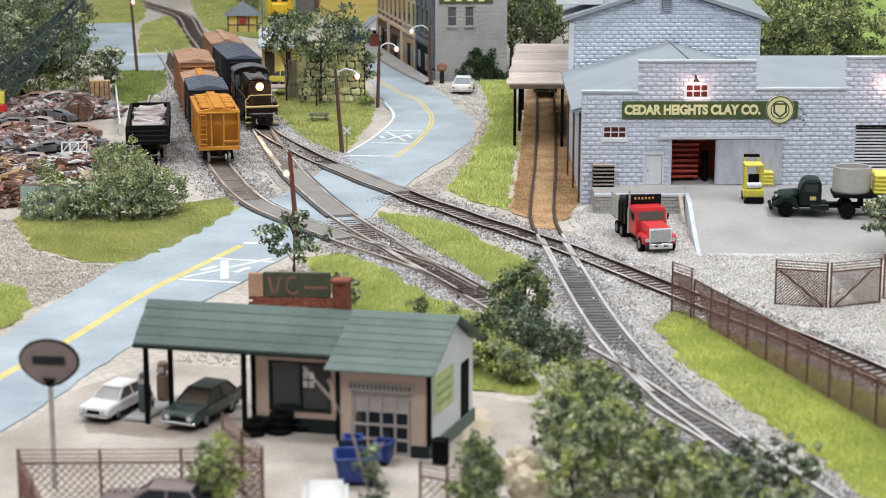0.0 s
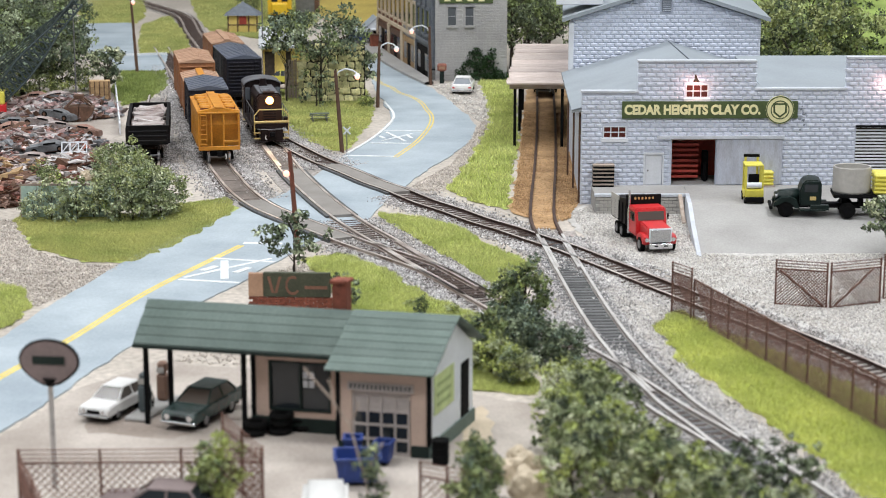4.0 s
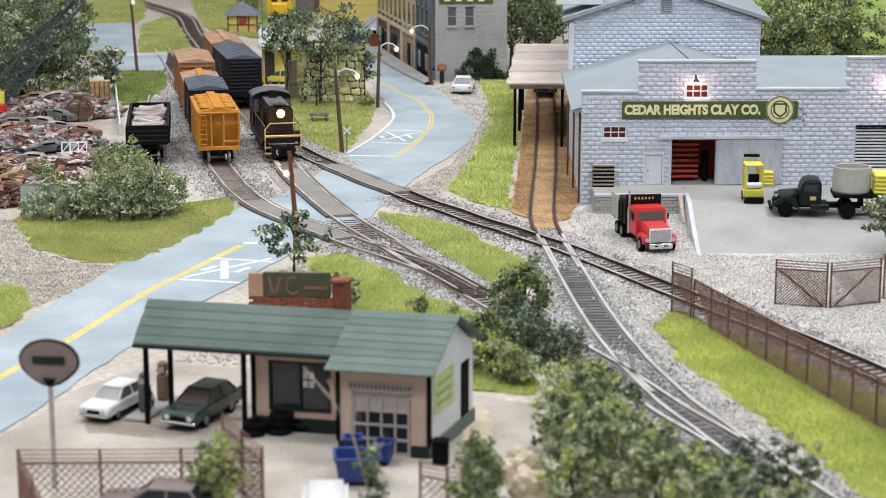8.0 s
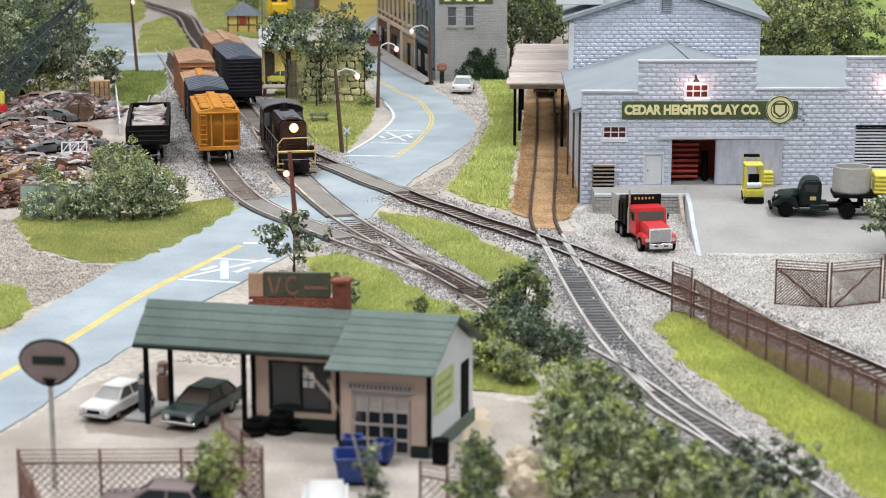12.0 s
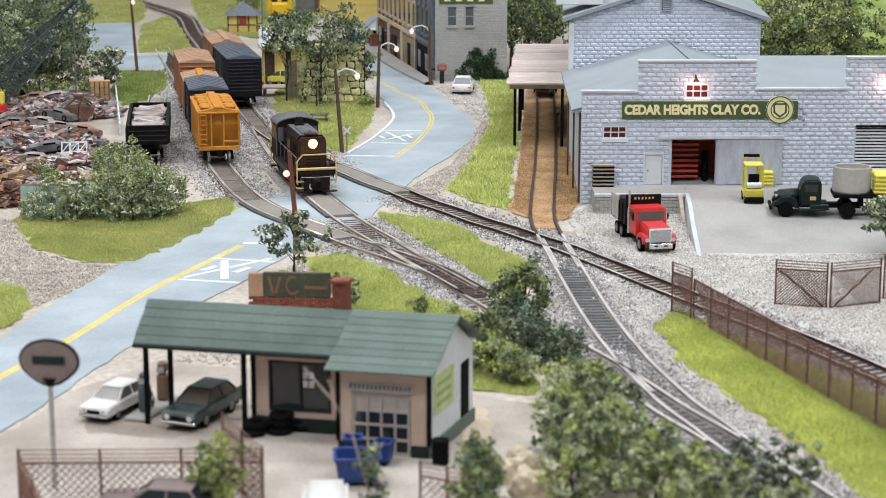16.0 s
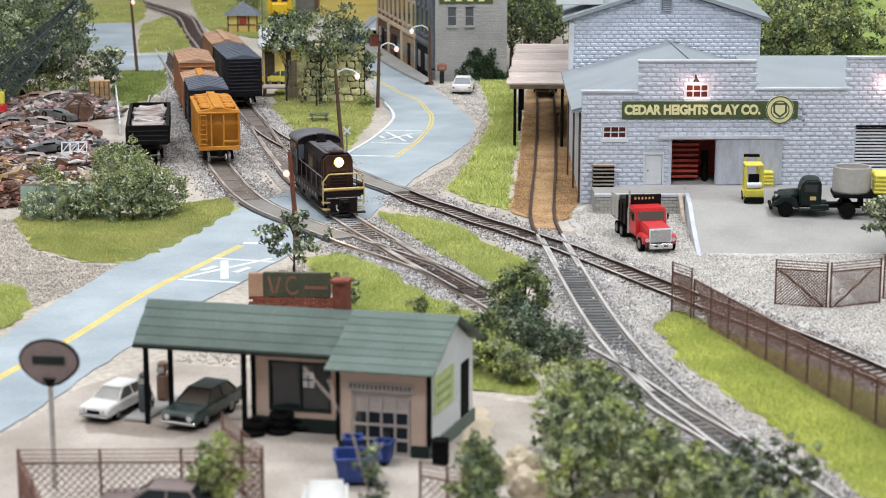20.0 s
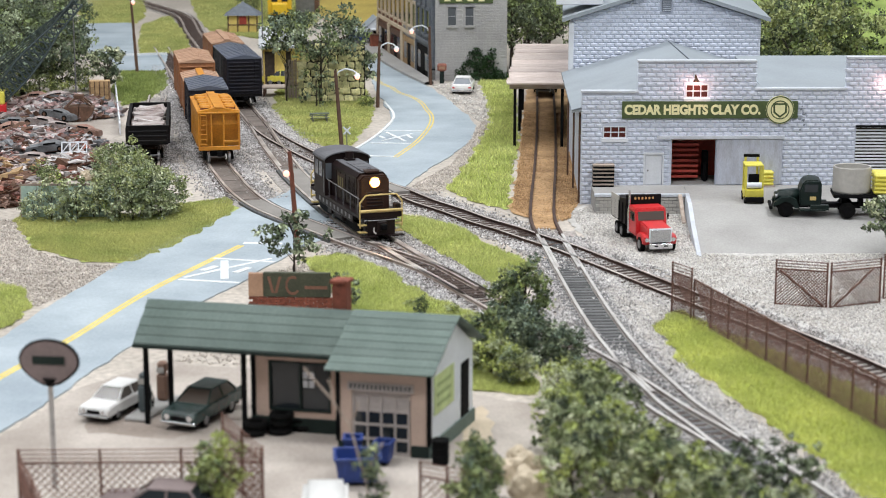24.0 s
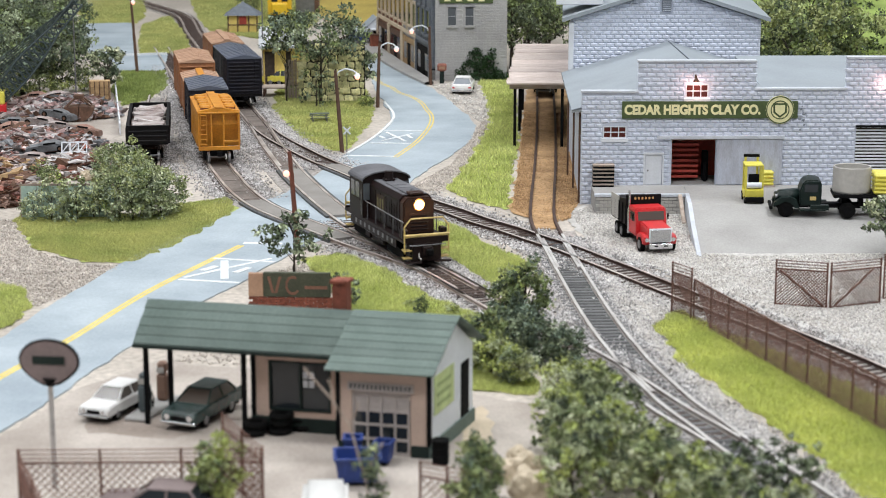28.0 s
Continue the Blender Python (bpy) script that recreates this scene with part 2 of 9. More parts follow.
    pumpgrey=mat("blue_grey_pump_paint", (0.09, 0.115, 0.125), 0.5, var=0.15, bump=0.1),
    scrappink=mat("scrap_mauve_sheet", (0.44, 0.31, 0.3), 0.65, var=0.25, scale=1, fine=5, bump=0.2, col2=(0.27, 0.17, 0.16), island=0.5),
    leaffern=mat("leaf_fern_olive", (0.48, 0.52, 0.27), 0.8, var=0.25, scale=0.6, fine=3, bump=0, col2=(0.2, 0.24, 0.12), island=0.6),
    leafblue=mat("leaf_blue_green", (0.2, 0.26, 0.19), 0.8, var=0.25, scale=0.5, fine=3, bump=0, col2=(0.06, 0.085, 0.06), island=0.65),
    glass=glass("dark_window_glass"),
    rubber=mat("tyre_rubber", (0.007, 0.007, 0.007), 0.85, var=0.2, bump=0.2, spec=0.1),
    chrome=mat("bright_metal", (0.70, 0.71, 0.73), 0.25, metal=0.9, var=0.06, bump=0.05),
    red=mat("bright_red_truck_paint", (0.62, 0.025, 0.03), 0.35, var=0.08, bump=0.03),
    whitepaint=mat("white_car_paint", (0.76, 0.75, 0.74), 0.4, var=0.05, bump=0.03),
    carteal=mat("dark_teal_car_paint", (0.03, 0.056, 0.052), 0.22, var=0.12, bump=0.03),
    tealglass=glass("windscreen_tint", (0.10, 0.085, 0.075), 0.15),
    blue=mat("deep_blue_plastic", (0.02, 0.05, 0.23), 0.45, var=0.12, bump=0.05),
    truckgreen=mat("dark_green_black_truck_paint", (0.01, 0.02, 0.018), 0.4, var=0.15, bump=0.05, spec=0.2),
    yellow=mat("forklift_yellow", (0.76, 0.68, 0.1), 0.45, var=0.1, bump=0.05),
    greybox=mat("warm_grey_box", (0.48, 0.46, 0.43), 0.7, var=0.08, bump=0.15),
    fence=mat("rusty_fence_wire", (0.2, 0.1, 0.075), 0.75, var=0.25, bump=0.2),
    shop=mat("shop_grey_paint", (0.36, 0.36, 0.38), 0.8, var=0.12, scale=0.8, bump=0.4),
    wallwhite=mat("whitewashed_brick", (0.44, 0.432, 0.43), 0.85, var=0.12, scale=0.35, fine=5, bump=0.8, col2=(0.35, 0.342, 0.34)),
    room=mat("room_wall_paint", (0.24, 0.245, 0.25), 0.9, var=0.04, scale=0.05, fine=0.3, bump=0.1),
    hill=mat("hill_green", (0.36, 0.44, 0.12), 0.95, var=0.25, scale=0.08, fine=0.7, bump=0.8, col2=(0.24, 0.32, 0.08)),
    ivy=mat("ivy_leaf", (0.028, 0.07, 0.022), 0.8, var=0.2, scale=1, fine=4, bump=0, island=0.5),
    yellowwall=mat("depot_yellow_wall", (0.78, 0.6, 0.18), 0.75, var=0.12, scale=1, fine=8, bump=0.2),
    locoyellow=mat("yellow_engine_paint", (0.88, 0.56, 0.03), 0.45, var=0.1, bump=0.08),
    scrap=mat("scrap_metal", (0.38, 0.26, 0.21), 0.65, metal=0.2, var=0.3, scale=1, fine=5, bump=0.3, col2=(0.25, 0.13, 0.1), island=0.7),
    scrapgrey=mat("scrap_grey", (0.46, 0.42, 0.41), 0.55, metal=0.2, var=0.25, scale=1, fine=5, bump=0.2, col2=(0.25, 0.19, 0.175), island=0.7),
    rust=mat("deep_rust", (0.16, 0.085, 0.055), 0.9, var=0.3, scale=1.5, fine=8, bump=0.6),
    tealwall=mat("pale_teal_sheet", (0.44, 0.58, 0.52), 0.7, var=0.12, scale=1, fine=6, bump=0.3),
    crate=mat("tan_wood", (0.50, 0.33, 0.17), 0.85, var=0.2, scale=2, fine=9, bump=0.4, rnd=0.15),
    shingle=mat("grey_slate", (0.16, 0.18, 0.21), 0.8, var=0.15, scale=2, fine=8, bump=0.4),
)


# ---- mesh helpers, in full-size metres ----
def box(bm, x0, y0, z0, x1, y1, z1, bev=0.0, m=None):
    r = bmesh.ops.create_cube(bm, size=1)
    vs = r["verts"]
    bmesh.ops.transform(bm, matrix=Matrix.Translation(((x0 + x1) / 2, (y0 + y1) / 2, (z0 + z1) / 2)) @ Matrix.Diagonal((abs(x1 - x0), abs(y1 - y0), abs(z1 - z0), 1)), verts=vs)
    if bev:
        es = list({e for v in vs for e in v.link_edges})
        out = bmesh.ops.bevel(bm, geom=es, offset=bev, segments=1, affect="EDGES", clamp_overlap=True)
        vs = list({v for f in out["faces"] for v in f.verts} | {v for v in vs if v.is_valid})
    if m is not None:
        bmesh.ops.transform(bm, matrix=m, verts=[v for v in vs if v.is_valid])
    return vs


def cyl(bm, p0, p1, r0, r1=None, n=10):
    p0, p1 = Vector(p0), Vector(p1)
    d = p1 - p0
    q = d.to_track_quat("Z", "Y").to_matrix().to_4x4()
    return bmesh.ops.create_cone(bm, cap_ends=True, segments=n, radius1=r0, radius2=r0 if r1 is None else r1, depth=d.length, matrix=Matrix.Translation((p0 + p1) / 2) @ q)["verts"]


def tube(bm, pts, r, n=6):
    for a, b in zip(pts, pts[1:]):
        cyl(bm, a, b, r, r, n)


def sweep(name, pts, r, material, parent, label="", n=6):
    """One bent round bar through the points."""
    pts = [Vector(p) for p in pts]
    vs, fs = [], []
    for i, p in enumerate(pts):
        d = (pts[min(i + 1, len(pts) - 1)] - pts[max(i - 1, 0)]).normalized()
        a = d.cross(Vector((0, 0, 1)) if abs(d.z) < 0.9 else Vector((0, 1, 0))).normalized()
        b = d.cross(a)
        for k in range(n):
            t = 2 * math.pi * k / n
            vs.append(tuple(p + a * r * math.cos(t) + b * r * math.sin(t)))
    for i in range(len(pts) - 1):
        for k in range(n):
            fs.append((i * n + k, i * n + (k + 1) % n, (i + 1) * n + (k + 1) % n, (i + 1) * n + k))
    fs += [tuple(range(n))[::-1], tuple(range((len(pts) - 1) * n, len(pts) * n))]
    return solid(name, vs, fs, material, parent, label)


def ball(bm, c, r, sub=2, squash=(1, 1, 1)):
    return bmesh.ops.create_icosphere(bm, subdivisions=sub, radius=r, matrix=Matrix.Translation(c) @ Matrix.Diagonal((*squash, 1)))["verts"]


def prism(bm, poly, axis, lo, hi):
    """A polygon swept along an axis: 'x' takes (y, z), 'y' takes (x, z), 'z' takes (x, y)."""
    def at(p, t):
        return {"x": (t, p[0], p[1]), "y": (p[0], t, p[1]), "z": (p[0], p[1], t)}[axis]
    a = [bm.verts.new(at(p, lo)) for p in poly]
    b = [bm.verts.new(at(p, hi)) for p in poly]
    n = len(poly)
    fs = [bm.faces.new(a), bm.faces.new(b[::-1])]
    for i in range(n):
        fs.append(bm.faces.new((a[i], b[i], b[(i + 1) % n], a[(i + 1) % n])))
    bmesh.ops.recalc_face_normals(bm, faces=fs)
    return a + b


def link(name, me, material, parent, label="", smooth=False):
    me.materials.append(material)
    ob = new(name, me)
    ob.parent = parent
    if label:
        ob["label"] = label
    if smooth:
        me.polygons.foreach_set("use_smooth", [True] * len(me.polygons))
    return ob


def part(name, bm, material, parent, label="", smooth=False):
    """Links a bmesh, drawn in full-size metres, as one mesh object under a thing or a part."""
    bmesh.ops.scale(bm, vec=(S, S, S), verts=bm.verts)
    me = bpy.data.meshes.new(name)
    bm.to_mesh(me)
    bm.free()
    return link(name, me, material, parent, label, smooth)


def solid(name, verts, faces, material, parent=None, label="", smooth=False):
    me = bpy.data.meshes.new(name)
    me.from_pydata((np.asarray(verts, float) * S).tolist(), [], faces)
    me.update()
    return link(name, me, material, parent, label, smooth)


def P(x, y, z=0.0, rz=0.0, rx=0.0, ry=0.0):
    return pose(x * S, y * S, z * S, rx, ry, rz)


def thing(name, m, label, category, group="", kind=""):
    ob = new(name)
    ob.empty_display_size = 0.02
    ob.matrix_world = m
    return tagged(ob, label, category, group, kind)


def bx(name, parent, material, *a, bev=0.02, label="", m=None):
    bm = bmesh.new()
    box(bm, *a, bev=bev, m=m)
    return part(name, bm, material, parent, label)


def cy(name, parent, material, p0, p1, r0, r1=None, n=12, label=""):
    bm = bmesh.new()
    cyl(bm, p0, p1, r0, r1, n)
    return part(name, bm, material, parent, label, smooth=False)


def put(ob, x, y, z, rz=0.0):
    """Places a part in its thing's space."""
    ob.matrix_basis = P(x, y, z, rz)
    return ob


def text(name, words, size, parent, material, m, extrude=0.02, spread=1.0):
    cu = bpy.data.curves.new(name, "FONT")
    cu.body, cu.size, cu.align_x, cu.align_y, cu.extrude = words, size * S, "CENTER", "CENTER", extrude * S
    cu.offset = 0.052 * size * S
    tmp = new(name, cu)
    me = bpy.data.meshes.new_from_object(tmp.evaluated_get(bpy.context.evaluated_depsgraph_get()))
    bpy.data.objects.remove(tmp)
    ob = link(name, me, material, parent)
    ob.matrix_basis = m @ Matrix.Diagonal((spread, 1, 1, 1))
    return ob


def spline(pts, step=0.25):
    """Catmull-Rom through plan points, at even steps."""
    p = [Vector((*a, 0)) for a in pts]
    p = [2 * p[0] - p[1]] + p + [2 * p[-1] - p[-2]]
    raw = []
    for i in range(1, len(p) - 2):
        a, b, c, d = p[i - 1:i + 3]
        for k in range(40):
            t = k / 40
            raw.append(0.5 * (2 * b + (c - a) * t + (2 * a - 5 * b + 4 * c - d) * t * t + (3 * b - a - 3 * c + d) * t ** 3))
    raw.append(p[-2])
    out, need = [raw[0]], step
    for a, b in zip(raw, raw[1:]):
        seg = (b - a).length
        while need <= seg:
            a = a + (b - a) * (need / seg)
            out.append(a)
            seg -= need
            need = step
        need -= seg
    return np.array([(v.x, v.y) for v in out])


def normals(c):
    t = np.gradient(c, axis=0)
    t /= np.linalg.norm(t, axis=1)[:, None]
    return t, np.stack([-t[:, 1], t[:, 0]], 1)


def ribbon(name, c, left, right, z, material, parent=None, h=0.05, label=""):
    """A band along a plan line, from offset left to right, h thick, top at z."""
    t, n = normals(c)
    L, R = c + n * np.asarray(left).reshape(-1, 1), c + n * np.asarray(right).reshape(-1, 1)
    k = len(c)
    v = [(*p, z) for p in L] + [(*p, z) for p in R] + [(*p, z - h) for p in L] + [(*p, z - h) for p in R]
    f = []
    for i in range(k - 1):
        f += [(i, k + i, k + i + 1, i + 1), (i, i + 1, 2 * k + i + 1, 2 * k + i), (k + i, 3 * k + i, 3 * k + i + 1, k + i + 1)]
    f += [(0, 2 * k, 3 * k, k), (k - 1, 2 * k - 1, 4 * k - 1, 3 * k - 1)]
    return solid(name, v, f, material, parent, label)


def inside(poly, pts):
    x, y = pts[:, 0], pts[:, 1]
    hit = np.zeros(len(pts), bool)
    n = len(poly)
    for i in range(n):
        (x1, y1), (x2, y2) = poly[i], poly[(i + 1) % n]
        if y1 != y2:
            hit ^= ((y1 > y) != (y2 > y)) & (x < (x2 - x1) * (y - y1) / (y2 - y1) + x1)
    return hit


rng = np.random.default_rng(7)


def ragged(poly, rough=0.25, step=0.7):
    """A polygon with an uneven outline."""
    out = []
    for i in range(len(poly)):
        a, b = np.array(poly[i], float), np.array(poly[(i + 1) % len(poly)], float)
        n = max(1, int(np.linalg.norm(b - a) / step))
        for k in range(n):
            out.append(a + (b - a) * k / n + np.clip(rng.normal(0, rough * 0.7, 2), -0.28, 0.28))
    return out


def patch(name, poly, z, material, label, category, rough=0.25, kind="structure"):
    """A flat cover on the ground with an uneven edge."""
    pts = ragged(poly, rough)
    bm = bmesh.new()
    top = [bm.verts.new((p[0], p[1], z)) for p in pts]
    f = bm.faces.new(top)
    if f.normal.z < 0:
        f.normal_flip()
    bmesh.ops.triangulate(bm, faces=[f])
    ob = part(name, bm, material, None)
    return tagged(ob, label, category, "", kind)


def scatter(poly, per_m2):
    a = np.array(poly)
    lo, hi = a.min(0), a.max(0)
    n = int(np.prod(hi - lo) * per_m2)
    pts = rng.uniform(lo, hi, (n, 2))
    return pts[inside(poly, pts)]


def blades(name, pts, z, h, w, material, label, category="grass"):
    """Many leaning grass blades, one triangle each."""
    n = len(pts)
    a = rng.uniform(0, 2 * np.pi, n)
    hh = h * rng.uniform(0.5, 1.25, n)
    lean = rng.normal(0, 0.4, (n, 2)) * hh[:, None]
    ww = w * rng.uniform(0.6, 1.3, n)
    d = np.stack([np.cos(a), np.sin(a)], 1) * ww[:, None] / 2
    zz = np.full(n, z)
    v = np.empty((n, 3, 3))
    v[:, 0] = np.c_[pts - d, zz]
    v[:, 1] = np.c_[pts + d, zz]
    v[:, 2] = np.c_[pts + lean, zz + hh]
    ob = solid(name, v.reshape(-1, 3), np.arange(3 * n).reshape(-1, 3).tolist(), material)
    return tagged(ob, label, category, "", "stuff")


def stones(name, pts, z, r, material, label, category="ballast", jz=0.04):
    """Many small angular stones as one heap."""
    base = np.array([(1, 0, 0), (0, 1, 0), (-1, 0, 0), (0, -1, 0), (0, 0, 1.0), (0, 0, -1.0)])
    fc = np.array([(0, 1, 4), (1, 2, 4), (2, 3, 4), (3, 0, 4), (1, 0, 5), (2, 1, 5), (3, 2, 5), (0, 3, 5)])
    n = len(pts)
    v = base[None] * rng.uniform(0.6, 1.35, (n, 6, 1)) * r * rng.uniform(0.6, 1.4, (n, 1, 1))
    a, b = rng.uniform(0, 6.28, n), rng.uniform(-0.7, 0.7, n)
    y, zz = v[:, :, 1].copy(), v[:, :, 2].copy()
    v[:, :, 1], v[:, :, 2] = y * np.cos(b)[:, None] - zz * np.sin(b)[:, None], y * np.sin(b)[:, None] + zz * np.cos(b)[:, None]
    x, y = v[:, :, 0].copy(), v[:, :, 1].copy()
    v[:, :, 0], v[:, :, 1] = x * np.cos(a)[:, None] - y * np.sin(a)[:, None], x * np.sin(a)[:, None] + y * np.cos(a)[:, None]
    zc = z if np.ndim(z) else np.full(n, z)
    v += np.c_[pts, zc + rng.uniform(0, jz, n)][:, None]
    f = (fc[None] + 6 * np.arange(n)[:, None, None]).reshape(-1, 3)
    ob = solid(name, v.reshape(-1, 3), f.tolist(), material)
    return tagged(ob, label, category, "", "stuff")


def leaves(name, centres, spread, per, size, material, parent, flat=0.75, label=""):
    """Clumps of small leaf quads round the given centres."""
    c = np.repeat(np.asarray(centres, float), per, 0)
    n = len(c)
    d = rng.normal(0, 1, (n, 3))
    d /= np.linalg.norm(d, axis=1)[:, None]
    c = c + d * (spread * rng.uniform(0.15, 1, (n, 1)) ** 0.6) * (1, 1, flat)
    u = rng.normal(0, 1, (n, 3))
    u /= np.linalg.norm(u, axis=1)[:, None]
    w = np.cross(u, rng.normal(0, 1, (n, 3)))
    w /= np.linalg.norm(w, axis=1)[:, None]
    sz = size * rng.uniform(0.5, 1.4, (n, 1))
    v = np.empty((n, 4, 3))
    v[:, 0], v[:, 1], v[:, 2], v[:, 3] = c - u * sz, c - w * sz * 0.6, c + u * sz, c + w * sz * 0.6
    v[:, :, 2] = np.maximum(v[:, :, 2], 0.02)
    return solid(name, v.reshape(-1, 3), np.arange(4 * n).reshape(-1, 4).tolist(), material, parent, label)


# ---- room and ground ----
def room():
    for n, a in (("wall_north", (-110, 300, -8, 110, 304, 160)), ("wall_south", (-110, -49, -8, 110, -45, 160)), ("wall_west", (-114, -49, -8, -110, 304, 160)), ("wall_east", (110, -49, -8, 114, 304, 160)), ("ceiling", (-114, -49, 160, 114, 304, 164))):
        bm = bmesh.new()
        box(bm, *a)
        tagged(part(n, bm, M["room"], None), "plain pale painted room " + ("ceiling" if n == "ceiling" else "wall"), "ceiling" if n == "ceiling" else "wall", "", "structure")


def ground():
    """One sheet, flat round the tracks, rising to low hills far behind."""
    xs = np.concatenate([np.linspace(-112, -64, 12), np.linspace(-60, 60, 121), np.linspace(64, 112, 12)])
    ys = np.concatenate([np.linspace(-47, 40, 22), np.linspace(45, 260, 216), np.linspace(262, 302, 21)])
    v, f = [], []
    for y in ys:
        for x in xs:
            h = 0.02 * noise.noise((x * 0.35, y * 0.35, 0)) - 0.012
            h += 2.5 * max(0.0, min(1.0, (-x - 42) / 40)) ** 1.5 + 1.5 * max(0.0, min(1.0, (y - 285) / 15))
            v.append((x, y, h))
    w = len(xs)
    for j in range(len(ys) - 1):
        for i in range(w - 1):
            f.append((j * w + i, j * w + i + 1, (j + 1) * w + i + 1, (j + 1) * w + i))
    tagged(solid("ground", v, f, M["ground"], None, "", True), "tan gravel and sand scenery ground", "ground", "", "structure")


def two_edges(name, left, right, z, material, h=0.12, uneven=0.0):
    a, b = spline(left, 0.2), spline(right, 0.2)
    k = 260
    a = a[np.linspace(0, len(a) - 1, k).astype(int)]
    b = b[np.linspace(0, len(b) - 1, k).astype(int)]
    if uneven:
        for e, q in ((a, 3.0), (b, 8.0)):
            e[:, 0] += [uneven * (noise.noise((p[0] * 0.3, p[1] * 0.3, q)) + 0.6 * noise.noise((p[0] * 1.3, p[1] * 1.3, q))) for p in e]
    v = [(*p, z) for p in a] + [(*p, z) for p in b] + [(*p, z - h) for p in a] + [(*p, z - h) for p in b]
    f = []
    for i in range(k - 1):
        f += [(i, k + i, k + i + 1, i + 1), (i, i + 1, 2 * k + i + 1, 2 * k + i), (k + i, 3 * k + i, 3 * k + i + 1, k + i + 1)]
    return solid(name, v, f, material)


ROAD_Z = 0.06


def roads():
    left = [(-24, 72), (-22.4, 82), (-21.5, 90.6), (-20.1, 98.6), (-17.6, 109.6), (-15.1, 116.5), (-13.1, 123.5), (-10.8, 128.5), (-8.9, 136.5), (-7.4, 144), (-6, 150.7), (-4.8, 158), (-4.5, 164.4), (-6.75, 184.7), (-9, 213), (-10.5, 225), (-12.5, 250)]
    right = [(-20.5, 66), (-18.2, 75.5), (-15.4, 87.6), (-13.6, 95), (-11, 102.5), (-9.2, 108.5), (-7, 114), (-4.9, 119.5), (-3.4, 127.5), (-1, 137.9), (1.6, 148), (2.7, 158), (1.4, 169), (-1.6, 184.7), (-5, 202.9), (-8.5, 222), (-10.5, 250)]
    r = tagged(two_edges("road", left, right, ROAD_Z, M["road"], 0.12, 0.25), "smooth blue-grey painted two-lane road", "road", "", "structure")
    two = spline([(-21.2, 78.5), (-20.0, 83.8), (-18.15, 90.1), (-16.0, 99.3), (-13.9, 106), (-11.9, 111.9)])
    ribbon("yellow_line", two, 0.22, 0.035, ROAD_Z + 0.008, M["yellowline"], r, 0.012)
    ribbon("yellow_line", two, -0.035, -0.22, ROAD_Z + 0.008, M["yellowline"], r, 0.012)
    up = spline([(-3.6, 142.8), (-2.3, 148.8), (-1.5, 154.2), (-1.0, 159.6), (-1.0, 164.1), (-1.4, 167.4), (-2.0, 172.3), (-3.0, 176.1), (-4.1, 178.7), (-4.9, 182.3), (-6.0, 185.6), (-7.3, 192.5), (-8.4, 201.9)])
    ribbon("yellow_line", up, 0.20, 0.07, ROAD_Z + 0.008, M["yellowline"], r, 0.012)
    ribbon("yellow_line", up, -0.07, -0.20, ROAD_Z + 0.008, M["yellowline"], r, 0.012)

    lift = [0.010]

    def bar(a, b, w=0.3):
        a, b = np.array(a), np.array(b)
        lift[0] += 0.004
        ribbon("white_line", np.array([a + (b - a) * k / 8 for k in range(9)]), w / 2, -w / 2, ROAD_Z + lift[0], M["whiteline"], r, lift[0] + 0.004)
    bar((-11.9, 112.4), (-9.6, 112.2), 0.45)
    bar((-13.2, 108.2), (-9.6, 107.2), 0.3)
    bar((-14.5, 102.9), (-11.1, 102.1), 0.3)
    bar((-14.3, 103.3), (-9.9, 108.1), 0.25)
    bar((-12.5, 107.5), (-12.0, 103.0), 0.45)
    bar((-13.5, 105.0), (-12.8, 106.1), 0.4)
    bar((-11.6, 104.5), (-10.9, 105.7), 0.4)
    bar((-7.3, 143.5), (-3.7, 143.0), 0.3)
    bar((-5.7, 149.3), (-2.5, 149.1), 0.25)
    bar((-4.8, 155.6), (-1.7, 155.3), 0.25)
    bar((-4.8, 150.4), (-2.5, 153.9), 0.22)
    bar((-4.6, 154.7), (-3.0, 150.2), 0.26)
    bar((-2.9, 153.3), (-2.5, 151.6), 0.28)
    bar((-5.1, 152.7), (-4.7, 151.6), 0.28)
    edge = spline([(-7.25, 144.5), (-5.75, 151), (-4.55, 158.5), (-4.25, 164.5), (-5.3, 172.5)])
    ribbon("kerb", edge, 0.11, -0.11, ROAD_Z + 0.07, M["whiteline"], r, 0.2)
    side = tagged(two_edges("pavement", [(-10.3, 224.9), (-7.6, 208.0), (-4.8, 195.2), (-1.7, 183.9)], [(-9.2, 226.1), (-6.6, 212.2), (-4.3, 201.4), (-0.9, 185.2)], 0.3, M["concrete"], 0.35), "grey concrete pavement along the storefronts", "pavement", "", "structure")
    side["kind"] = "structure"
    patch("road_far", [(-47.1, 241.8), (-39.1, 244.0), (-33.5, 210.1), (-30.0, 209.6), (-28.3, 195.2), (-32.7, 194.8), (-39.7, 213.3)], 0.10, M["road"], "blue-grey painted far road junction", "road", 0.1)
    ribbon("far_kerb", np.array([(-34.7, 207.5), (-32.4, 208.5), (-30.0, 209.0)]), 0.15, -0.15, 0.3, M["whiteline"], r, 0.3)


